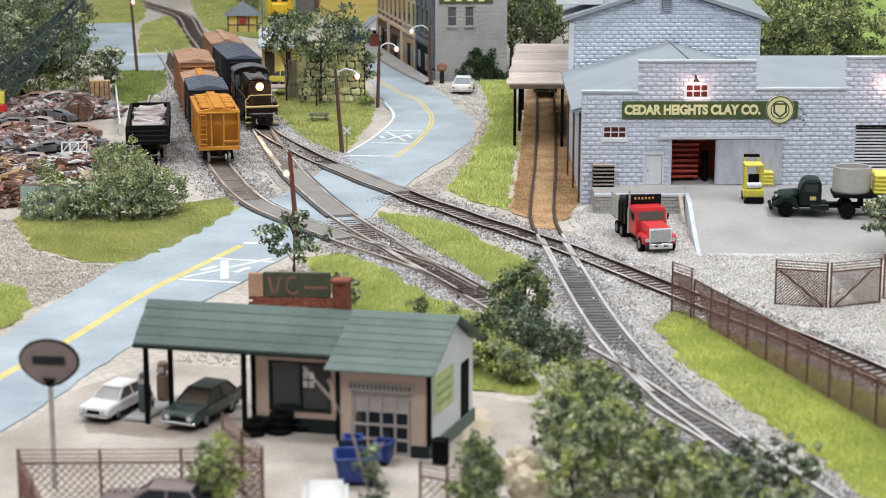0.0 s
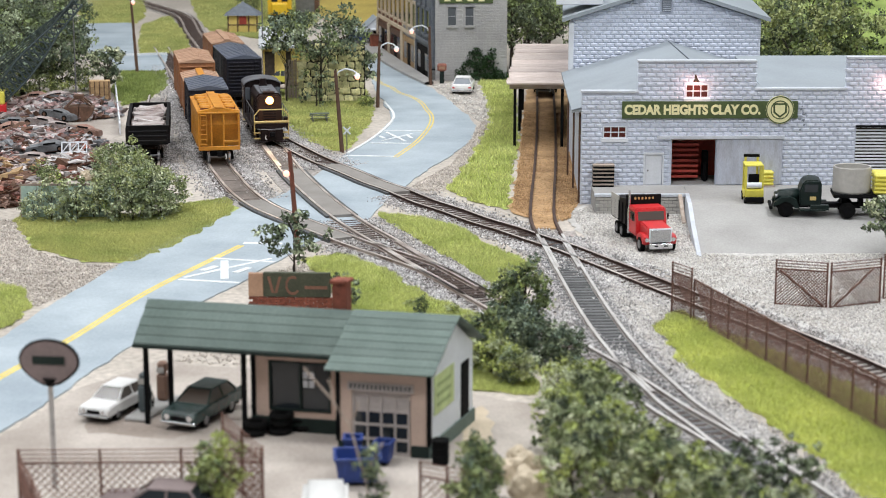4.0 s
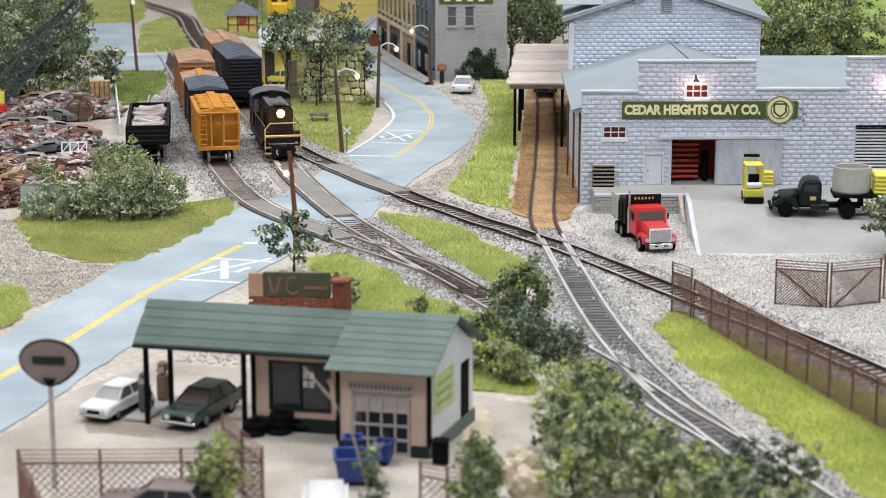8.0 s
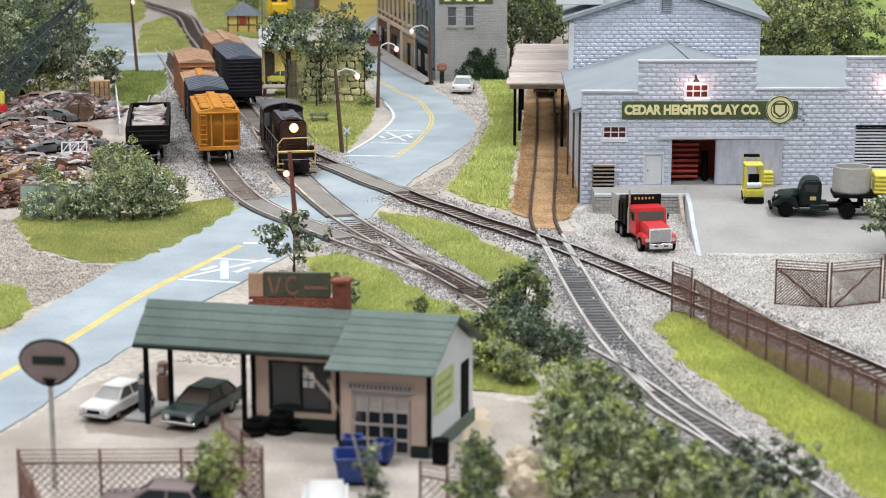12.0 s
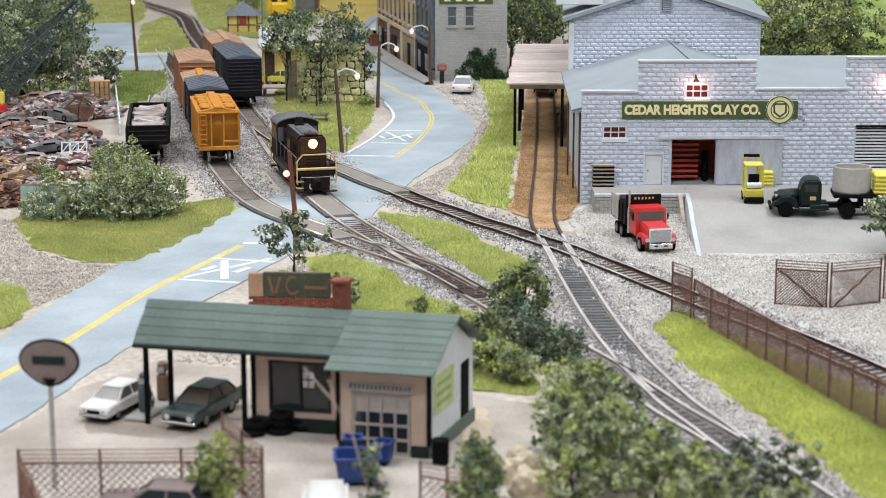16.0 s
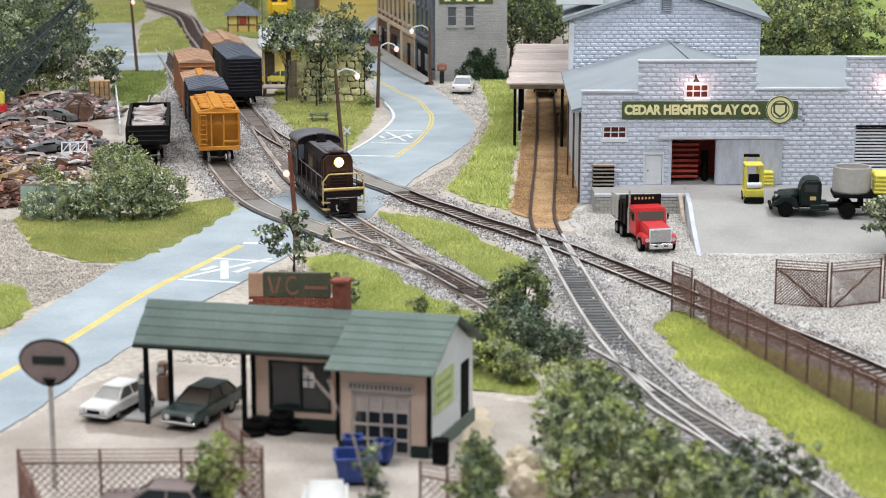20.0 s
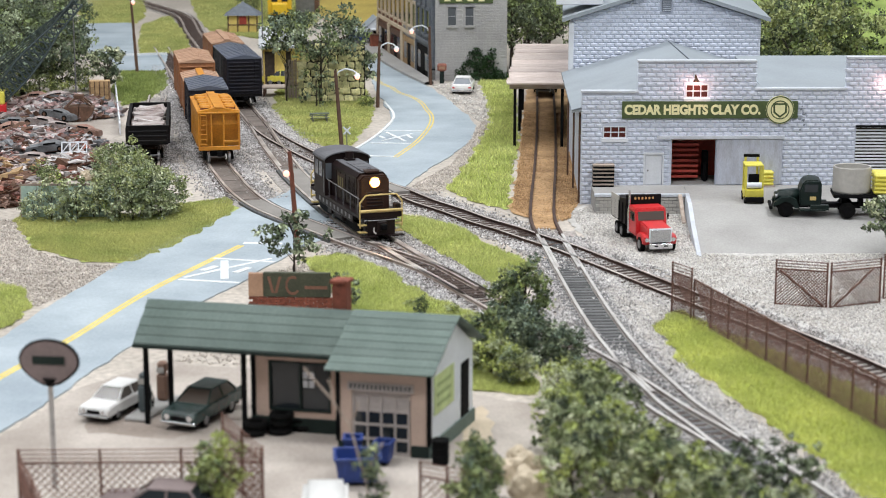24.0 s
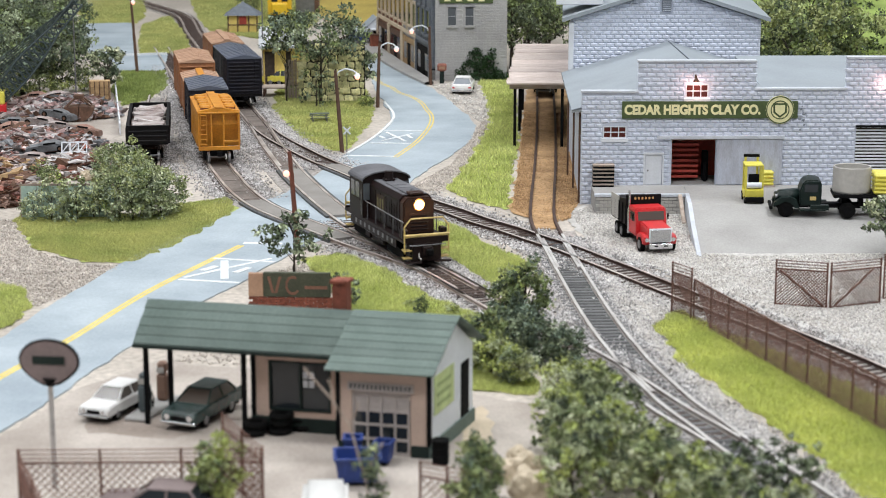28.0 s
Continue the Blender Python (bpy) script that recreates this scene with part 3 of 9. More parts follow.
GRASS = [
    ("front lawn", [(-27.1, 119.8), (-24.2, 111.1), (-20.5, 107.5), (-17.9, 107.2), (-15.4, 113.2), (-13.3, 122.8), (-14.7, 126.6), (-17.3, 124.7), (-18.5, 120.4), (-25.1, 122.8)], 0.15, "blade_lawn"),
    ("verge", [(-25.1, 102.5), (-22.6, 100.7), (-21.4, 96.8), (-21.6, 93.3), (-22.4, 90.6)], 0.3, "blade"),
    ("park", [(-14.8, 167.8), (-11.2, 152.1), (-8.6, 145.9), (-7.5, 145.9), (-6.2, 159.0), (-6.1, 169.5), (-7.8, 184.7), (-12.2, 184.7), (-15.7, 180.7)], 0.17, "blade_lawn"),
    ("slope", [(3.4, 191.2), (6.6, 192.5), (6.5, 173.1), (5.8, 148.0), (4.9, 137.9), (4.3, 122.8), (2.8, 124.1), (0.2, 129.5), (1.8, 139.8), (3.9, 158.0), (4.0, 173.1)], 0.42, "blade"),
    ("triangle", [(-4.2, 121.3), (-1.6, 119.8), (0.6, 117.4), (2.9, 111.6), (4.7, 106.9), (4.3, 100.9), (2.5, 102.1), (-0.5, 111.1), (-2.8, 117.0)], 0.42, "blade"),
    ("strip", [(10.4, 93.0), (12.0, 95.7), (14.9, 89.8), (17.4, 84.6), (19.3, 79.8), (21.2, 75.2), (17.5, 65.1), (15.5, 68.0), (15.0, 71.9), (13.2, 78.8), (11.2, 85.8)], 0.34, "blade_yellow"),
    ("behind station", [(-7.9, 107.8), (-6.0, 109.3), (-4.0, 106.7), (-0.7, 98.6), (1.9, 95.0), (2.0, 88.6), (4.4, 82.0), (4.0, 81.1), (1.1, 82.0), (-4.1, 93.9)], 0.34, "blade"),
    ("far", [(-32.5, 194.3), (-28.1, 194.3), (-26.4, 184.7), (-26.8, 173.8), (-28.6, 170.2), (-31.2, 180.7)], 0.26, "blade_dark"),
    ("hill", [(-56.0, 296.6), (-46.0, 296.6), (-39.0, 252.1), (-38.7, 243.2), (-45.8, 243.2)], 0.3, "blade_lawn"),
    ("curve", [(-37.5, 241.1), (-35.7, 252.1), (-29.9, 224.9), (-27.6, 209.0), (-29.9, 210.6), (-33.3, 210.6)], 0.3, "blade_lawn"),
    ("depot", [(-39.2, 296.6), (-19.4, 296.6), (-16.0, 244.7), (-18.7, 202.9), (-21.4, 224.9), (-28.4, 234.4), (-32.0, 252.1)], 0.3, "blade_lawn"),
]


def grounds():
    patch("white_gravel_yard", [(7.9, 122.2), (9.5, 124.7), (15.6, 122.2), (15.1, 111.1), (17.6, 109.6), (28.7, 110.5), (21.7, 82.0), (20.6, 86.6), (17.5, 93.9), (13.0, 103.8), (8.8, 110.4)], 0.03, M["whitegravel"], "white crushed stone yard by the fence", "gravel", 0.3)
    patch("white_gravel_strip", [(8.2, 106.7), (12.2, 99.9), (12.1, 94.8), (10.6, 92.8), (11.4, 85.2), (13.2, 76.3), (14.6, 68.0), (13.6, 66.8), (12.3, 73.3), (9.9, 89.6), (9.0, 97.4)], 0.035, M["whitegravel"], "white crushed stone beside the track", "gravel", 0.25)
    patch("siding_dirt", [(4.3, 123.1), (5.4, 137.9), (6.9, 166.1), (8.4, 189.0), (12.5, 189.0), (11.2, 159.6), (9.1, 125.8), (7.9, 119.8), (6.3, 118.9), (4.4, 121.3)], 0.05, M["dirt"], "brown dirt bed of the siding", "dirt", 0.2)
    patch("forecourt", [(-18.1, 75.1), (-16.1, 82.0), (-13.3, 86.6), (-8.9, 85.2), (-3.5, 79.4), (1.4, 81.1), (4.3, 79.4), (3.3, 73.3), (1.9, 63.4), (-17.8, 63.4)], 0.03, M["slab"], "pale tan concrete petrol station forecourt", "concrete", 0.15)
    # Thin patch, browner and darker than the slab, before the parked cars
    patch("oil_stain", [(-15.1, 77.8), (-14.0, 78.4), (-12.0, 77.4), (-10.4, 77.2), (-10.1, 75.9), (-11.1, 74.9), (-13.1, 75.5), (-14.5, 75.6)], 0.036, M["oilstain"], "darker brown patch on the forecourt", "stain", 0.25)
    patch("junk_floor", [(-40.2, 161.2), (-28.4, 166.1), (-26.3, 155.0), (-25.2, 137.9), (-32.0, 127.0)], 0.03, M["slab"], "pale dusty scrapyard floor", "ground", 0.3)
    patch("field", [(-20.5, 307.4), (-9.3, 307.4), (-8.2, 252.1), (-10.1, 239.1), (-12.9, 240.4), (-16.5, 252.1)], 0.1, M["field"], "ochre stubble field", "field", 0.3)
    white = [(8.2, 121.7), (9.5, 123.9), (15.4, 120.5), (14.9, 109.6), (17.5, 108.8), (25.8, 109.6), (21.5, 86.6), (17.6, 94.5), (13.1, 104.5), (8.9, 111.1)]
    stones("yard_gravel", scatter(white, 90), 0.02, 0.055, M["palestone"], "loose white crushed stone in the yard", "gravel")
    strip = [(8.7, 105.2), (12.2, 99.3), (12.1, 94.8), (10.6, 92.8), (11.4, 85.2), (13.2, 76.3), (14.6, 68.0), (13.6, 66.8), (12.3, 73.3), (9.9, 89.6), (9.0, 97.4)]
    stones("track_gravel", scatter(strip, 80), 0.025, 0.06, M["palestone"], "loose white crushed stone by the track", "gravel")
    stones("siding_gravel", scatter([(4.5, 123.1), (5.5, 137.9), (7.1, 166.1), (10.9, 166.1), (10.7, 153.6), (8.9, 124.7), (7.8, 119.1), (6.2, 118.0)], 80), 0.05, 0.055, M["dirtstone"], "brown crumbs of dirt on the siding", "dirt")
    stones("verge_gravel", scatter([(-2.3, 130.8), (0.7, 140.3), (2.9, 158.0), (4.1, 166.1), (3.5, 155.0), (1.8, 139.8), (0.2, 129.5), (-0.9, 128.1)], 55), 0.0, 0.07, M["tanstone"], "tan gravel on the road verge", "gravel")
    stones("parking_gravel", scatter([(-1.0, 183.9), (3.4, 189.0), (4.2, 173.1), (4.2, 159.6), (3.0, 161.2), (1.2, 170.2)], 25), 0.0, 0.08, M["palestone"], "pale gravel by the warehouse", "gravel")
    stones("lot_gravel", scatter([(-28.9, 120.4), (-26.9, 119.1), (-24.0, 110.4), (-20.4, 106.9), (-17.8, 106.7), (-17.3, 108.8), (-20.4, 98.6), (-21.2, 96.8), (-22.6, 100.9), (-25.0, 103.2)], 55), 0.0, 0.06, M["tanstone"], "tan gravel lot by the road", "gravel")
    stones("shop_gravel", scatter([(-12.7, 86.6), (-9.4, 90.6), (-7.6, 95.0), (-10.6, 102.5), (-9.3, 105.2), (-7.9, 107.4), (-4.1, 93.9), (-3.6, 81.1), (-9.0, 85.6)], 30), 0.0, 0.06, M["tanstone"], "tan gravel behind the petrol station", "gravel")
    for i, (what, poly, h, m) in enumerate(GRASS):
        patch("turf", poly, 0.035, M["turf"], "short mottled green turf", "grass", 0.2)
        near = poly[0][1] < 150
        blades("grass", scatter(ragged(poly, 0.3), 700 if near else 130), 0.04, h * (0.55 if h > 0.3 else 0.95), 0.035 if near else 0.085, M[m], "bright yellow-green static grass" if m in ("blade", "blade_yellow") else "olive green short static grass")


# ---- tracks ----
LINE_A = [(-44, 275), (-38, 262), (-33.5, 250), (-29.9, 231), (-26, 212), (-21.9, 188), (-17.3, 167.4), (-15.4, 158.8), (-14.2, 152.5), (-12.9, 145.9), (-11.6, 139.8), (-10.5, 134.8), (-8.6, 127.5), (-7.0, 122.0), (-5.7, 118.0), (-4.5, 114.8), (-3.6, 112.6), (-2.2, 108.9), (-0.9, 105.6), (0.4, 102.5), (1.9, 98.8), (5.4, 90.1), (6.3, 87.9), (7.75, 84.2), (8.96, 80.5), (9.85, 77.9), (10.75, 75.7), (11.4, 74.0)]
LINE_B = [(-31.5, 215), (-26.1, 190), (-21.6, 167), (-17.9, 147), (-16.25, 138.5), (-15.2, 134.2), (-13.8, 128.9), (-12.0, 123.7), (-10.0, 119.8), (-6.0, 113.1), (-4.7, 111.0), (-3.2, 108.9), (-2.0, 107.1), (-1.0, 105.5), (-0.0, 103.5), (1.9, 98.8)]
LINE_C = [(10.25, 192), (9.7, 182), (8.85, 164), (8.05, 148.9), (7.3, 136.2), (6.6, 125.5), (6.3, 118), (6.75, 109.8), (7.3, 101.5), (7.7, 96.0), (8.15, 91.2), (8.5, 88.4), (8.85, 85.7), (9.6, 81.6), (10.15, 79.0), (11.0, 76.1), (11.4, 74.6), (12.35, 71.4), (13.05, 69.2), (13.9, 66.5), (14.5, 64.7)]
LINE_D = [(-15.4, 158.8), (-14.2, 154.3), (-12.8, 150.0), (-11.4, 146.4), (-9.0, 140.5), (-6.7, 135.8), (-4.9, 131.9), (-3.2, 128.8), (-1.3, 124.8), (0.6, 121.6), (2.3, 118.4), (4.0, 115.8), (5.6, 113.0), (7.2, 110.4), (8.6, 107.5), (10.0, 104.7), (12.0, 100.4), (16.9, 90.4), (19.9, 83.5), (25, 71)]
LINE_E = [(-20.95, 132), (-21.5, 138.5), (-23.1, 150.8), (-24.8, 164), (-26.2, 176)]
GAUGE = 1.505
RAIL_Z = 0.26


def rail_mesh(c, off, parent, name, shine=400, web="rail"):
    t, n = normals(c)
    prof = [(-0.12, 0.08), (-0.035, 0.10), (-0.035, 0.19), (-0.085, 0.205), (-0.085, 0.26), (0.085, 0.26), (0.085, 0.205), (0.035, 0.19), (0.035, 0.10), (0.12, 0.08)]
    k, v, f = len(prof), [], []
    for p, q in zip(c, n):
        for a, z in prof:
            v.append((p[0] + q[0] * (off + a), p[1] + q[1] * (off + a), z))
    for i in range(len(c) - 1):
        for j in range(k):
            f.append((i * k + j, i * k + (j + 1) % k, (i + 1) * k + (j + 1) % k, (i + 1) * k + j))
    f += [tuple(range(k)), tuple(range((len(c) - 1) * k, len(c) * k))[::-1]]
    ob = solid(name, v, f, M[web], parent)
    ob.data.materials.append(M["railtop" if web != "railwhite" else "railbright"])
    ids = np.zeros(len(f), int)
    ids[4:(len(c) - 1) * k:k] = (c[:-1, 1] < shine)
    ob.data.polygons.foreach_set("material_index", ids.astype(np.int32))
    return ob


def track(name, line, label, skip=(), tie_from=None, stones_on=True, shine=400, web="rail", tie_mat="tie", pale_below=0):
    c = spline(line, 0.3)
    tr = thing(name, P(0, 0, 0), label, "railway track")
    for off in (GAUGE / 2, -GAUGE / 2):
        if shine < 400:
            rail_mesh(c[c[:, 1] > shine - 0.16], off, tr, "rail", 0, "rail")
        rail_mesh(c[(c[:, 1] < shine + 0.16) & (c[:, 1] > pale_below - 0.16)], off, tr, "rail", 400, web)
        if pale_below:
            rail_mesh(c[c[:, 1] < pale_below + 0.16], off, tr, "rail", 400, "railwhite")
    bed = ribbon("ballast_bed", c[c[:, 1] < 116] if shine < 400 else c, 1.75, -1.75, 0.03, M["ballast"], tr, 0.10)
    t, n = normals(c)
    tie_me = None
    for i in range(1, len(c) - 1, 2):
        x, y = c[i]
        if any(a <= y <= b for a, b in skip):
            continue
        if tie_me is None:
            bm = bmesh.new()
            box(bm, -1.3, -0.125, -0.08, 1.3, 0.125, 0.08, bev=0.02)
            ob = part("tie", bm, M[tie_mat], tr)
            tie_me = ob.data
        else:
            ob = new("tie", tie_me)
            ob.parent = tr
        ob.matrix_basis = P(x, y, rng.uniform(-0.012, 0.008), math.degrees(math.atan2(n[i, 1], n[i, 0])) + rng.normal(0, 1.2))
    if stones_on:
        near = c[(c[:, 1] < 200) & ~np.any([(c[:, 1] > a) & (c[:, 1] < b) for a, b in skip] or [np.zeros(len(c), bool)], axis=0)]
        tt, nn = normals(near)
        i = rng.integers(0, len(near), len(near) * 56)
        off = rng.choice([-1, 1], len(i)) * np.abs(rng.normal(1.5, 0.55, len(i)))
        keep = (np.abs(off) > 0.95) | (rng.random(len(i)) < (0.5 if shine >= 400 else 0.1))
        i, off = i[keep], off[keep]
        ok = np.abs(np.abs(off) - GAUGE / 2) > 0.16
        i, off = i[ok], off[ok]
        pts = near[i] + nn[i] * off[:, None] + rng.normal(0, 0.1, (len(i), 2))
        stones("ballast", pts, np.where(np.abs(off) < 0.75, 0.02, 0.03), 0.066, M["stone"], "loose grey and white ballast stones")
    return tr


def crossing(line, lo, hi, parent, name="crossing_panel"):
    c = spline(line, 0.3)
    c = c[(c[:, 1] > lo) & (c[:, 1] < hi)]
    ribbon(name, c, 0.66, -0.66, 0.235, M["panel"], parent, 0.2)
    for s in (1, -1):
        ribbon(name, c, s * 0.95 + 0.1, s * 0.95 - 0.1, 0.20, M["slate"], parent, 0.2)


def tracks():
    a = track("main_track", LINE_A, "brown rusty rails on dark weathered ties", skip=[(119.5, 137)], web="railpale", pale_below=93)
    crossing(LINE_A, 120, 137, a)
    b = track("yard_track", LINE_B, "curved rusty track with grey ballast", skip=[(112.5, 125.5)], web="railpale")
    crossing(LINE_B, 113, 125, b)
    ca = spline(LINE_A, 0.3)
    for lo, hi, off in ((138, 152, -0.58), (100, 112, 0.58), (100, 112, -0.58)):
        rail_mesh(ca[(ca[:, 1] > lo) & (ca[:, 1] < hi)], off, a, "guard_rail", 400, "railpale")
    cb = spline(LINE_B, 0.3)
    ribbon("track_fill", cb[(cb[:, 1] > 125.3) & (cb[:, 1] < 150)], 0.66, -0.66, 0.084, M["trackdirt"], b, 0.05, "brown dirt packed between the rails")
    ribbon("track_fill", ca[(ca[:, 1] > 137.4) & (ca[:, 1] < 168)], 0.5, -0.5, 0.084, M["trackdirt"], a, 0.05, "brown dirt packed between the rails")
    c = track("siding_track", LINE_C, "siding track running under the loading shed", skip=[(114, 195)], shine=114, web="railwhite", tie_mat="tieslate")
    cc = spline(LINE_C, 0.3)
    for lo, hi, off in ((81, 86, -0.55), (105, 113, 0.57), (105, 113, -0.57)):
        rail_mesh(cc[(cc[:, 1] > lo) & (cc[:, 1] < hi)], off, c, "guard_rail", 400, "railwhite")
    # Strip between the siding rails, set darker than the ties.
    ribbon("track_fill", cc[(cc[:, 1] > 66) & (cc[:, 1] < 107)], 0.66, -0.66, 0.05, M["tiegap"], c, 0.015, "near-black strip between the rails")
    ribbon("siding_fill", cc[cc[:, 1] > 116.5], 0.66, -0.66, 0.10, M["dirt"], c, 0.08, "brown dirt packed between the rails")
    d = track("loop_track", LINE_D, "long curving rusty track past the clay works", skip=[(128, 138.5)])
    crossing(LINE_D, 128, 139, d)
    track("scrap_track", LINE_E, "short spur track beside the scrapyard", skip=[(150, 190)])


# ---- rolling stock: built along +y, centre at the origin ----
def bogie(parent, y, r=0.42, wb=1.7, detail=True):
    bg = new("bogie")
    bg.parent = parent
    bg.matrix_basis = P(0, y, 0)
    for s in (1, -1):
        bm = bmesh.new()
        prism(bm, [(-wb / 2 - 0.35, 0.55), (-wb / 2 - 0.25, 0.28), (-0.5, 0.22), (0.5, 0.22), (wb / 2 + 0.25, 0.28), (wb / 2 + 0.35, 0.55), (0.55, 0.78), (-0.55, 0.78)], "x", s * 0.92, s * 1.06)
        part("sideframe", bm, M["dark"], bg)
    bm = bmesh.new()
    box(bm, -0.95, -0.25, 0.4, 0.95, 0.25, 0.72, bev=0.03)
    part("bolster", bm, M["dark"], bg)
    ws = []
    for yy in (-wb / 2, wb / 2):
        bm = bmesh.new()
        for s in (1, -1):
            cyl(bm, (s * 0.69, 0, 0), (s * 0.83, 0, 0), r, r, 18)
            cyl(bm, (s * 0.66, 0, 0), (s * 0.69, 0, 0), r + 0.04, r + 0.04, 18)
            for k in range(4):
                box(bm, s * 0.83, -0.05, 0.12, s * 0.85, 0.05, r - 0.08, m=Matrix.Rotation(k * math.pi / 2, 4, "X"))
        cyl(bm, (-0.7, 0, 0), (0.7, 0, 0), 0.09, 0.09, 8)
        w = part("wheelset", bm, M["steel"], bg, "dull steel wheels on an axle")
        put(w, 0, yy, r)
        ws.append(w)
    return bg, ws


def coupler(parent, y, s):
    bm = bmesh.new()
    box(bm, -0.12, min(y, y + s * 0.5), 0.72, 0.12, max(y, y + s * 0.5), 0.98, bev=0.03)
    box(bm, -0.2, min(y + s * 0.4, y + s * 0.7), 0.66, 0.2, max(y + s * 0.4, y + s * 0.7), 1.04, bev=0.06)
    part("coupler", bm, M["dark"], parent)
    bm = bmesh.new()
    tube(bm, [(0.45, y, 0.75), (0.5, y + s * 0.15, 0.5), (0.42, y + s * 0.3, 0.4)], 0.05)
    part("brake_hose", bm, M["couplerw"], parent, "pale brake hose")


def ladder(parent, x, y0, y1, z0, z1, material, axis="end", rungs=6, name="ladder"):
    bm = bmesh.new()
    for k in range(rungs):
        z = z0 + (z1 - z0) * (k + 0.5) / rungs
        if axis == "end":
            tube(bm, [(x - 0.22, y0, z), (x + 0.22, y0, z)], 0.03)
        else:
            tube(bm, [(x, y0, z), (x, y1, z)], 0.03)
    if axis == "end":
        for xx in (x - 0.22, x + 0.22):
            tube(bm, [(xx, y0, z0), (xx, y0, z1)], 0.03)
    else:
        for yy in (y0, y1):
            tube(bm, [(x, yy, z0), (x, yy, z1)], 0.03)
    return part(name, bm, material, parent)


def boxcar(label, length, height, side, roof, panelled=False, walk_mat=None):
    car = thing("boxcar", P(0, 0, 0), label, "boxcar", "standing freight cars")
    hl, w, z0 = length / 2, 1.48, 1.18
    ze = 1.0 + height
    height -= 0.18
    bx("body", car, M[side], -w, -hl, z0, w, hl, ze, bev=0.03)
    bm = bmesh.new()
    prism(bm, [(-w - 0.06, ze), (w + 0.06, ze), (w + 0.06, ze + 0.06), (0, ze + 0.36), (-w - 0.06, ze + 0.06)], "y", -hl - 0.06, hl + 0.06)
    rf = part("roof", bm, M[roof], car)
    n = int(length / 0.95)
    for i in range(n):
        y = -hl + (i + 0.5) * length / n
        bm = bmesh.new()
        for s in (1, -1):
            bm2 = [(s * (w + 0.05), ze + 0.055), (s * 0.02, ze + 0.35), (s * 0.02, ze + 0.39), (s * (w + 0.05), ze + 0.09)]
            prism(bm, bm2, "y", y - 0.05, y + 0.05)
        part("roof_rib", bm, M[roof], rf)
    if walk_mat:
        bx("roof_walk", car, M[walk_mat], -0.28, -hl, ze + 0.37, 0.28, hl, ze + 0.43, bev=0.01)
    for s in (1, -1):
        for i in range(n + 1):
            y = -hl + i * length / n
            bx("side_rib", car, M[side], s * w - 0.03, y - 0.05, z0, s * w + 0.05, y + 0.05, ze - 0.05, bev=0.015)
        bx("door", car, M[side], s * w - 0.02, -1.0, z0 + 0.1, s * w + 0.09, 1.0, ze - 0.25, bev=0.02)
        bx("door_track", car, M[side], s * w, -2.1, ze - 0.24, s * w + 0.11, 1.1, ze - 0.14, bev=0.01)
        y = s * hl
        for k in range(9):
            z = z0 + 0.2 + k * (height - 0.45) / 8.5
            bm = bmesh.new()
            box(bm, -w + 0.12, min(y, y + s * 0.13), z, w - 0.12, max(y, y + s * 0.13), z + 0.14, bev=0.04)
            part("end_rib", bm, M[side], car)
        for xx in (-w, w):
            bx("corner_post", car, M[side], xx - 0.06, y - 0.06, z0 - 0.25, xx + 0.06, y + 0.06, ze, bev=0.015)
        ladder(car, -s * (w - 0.35), y + s * 0.15, 0, z0 + 0.1, ze - 0.1, M[side], rungs=7)
        bx("end_sill", car, M["black"], -w, min(y, y - s * 0.2), z0 - 0.25, w, max(y, y - s * 0.2), z0 - 0.005, bev=0.02)
        coupler(car, y, s)
        bogie(car, s * (hl - 1.9))
    bx("centre_sill", car, M["black"], -0.3, -hl + 0.2, 0.7, 0.3, hl - 0.2, 0.99, bev=0.03)
    return car


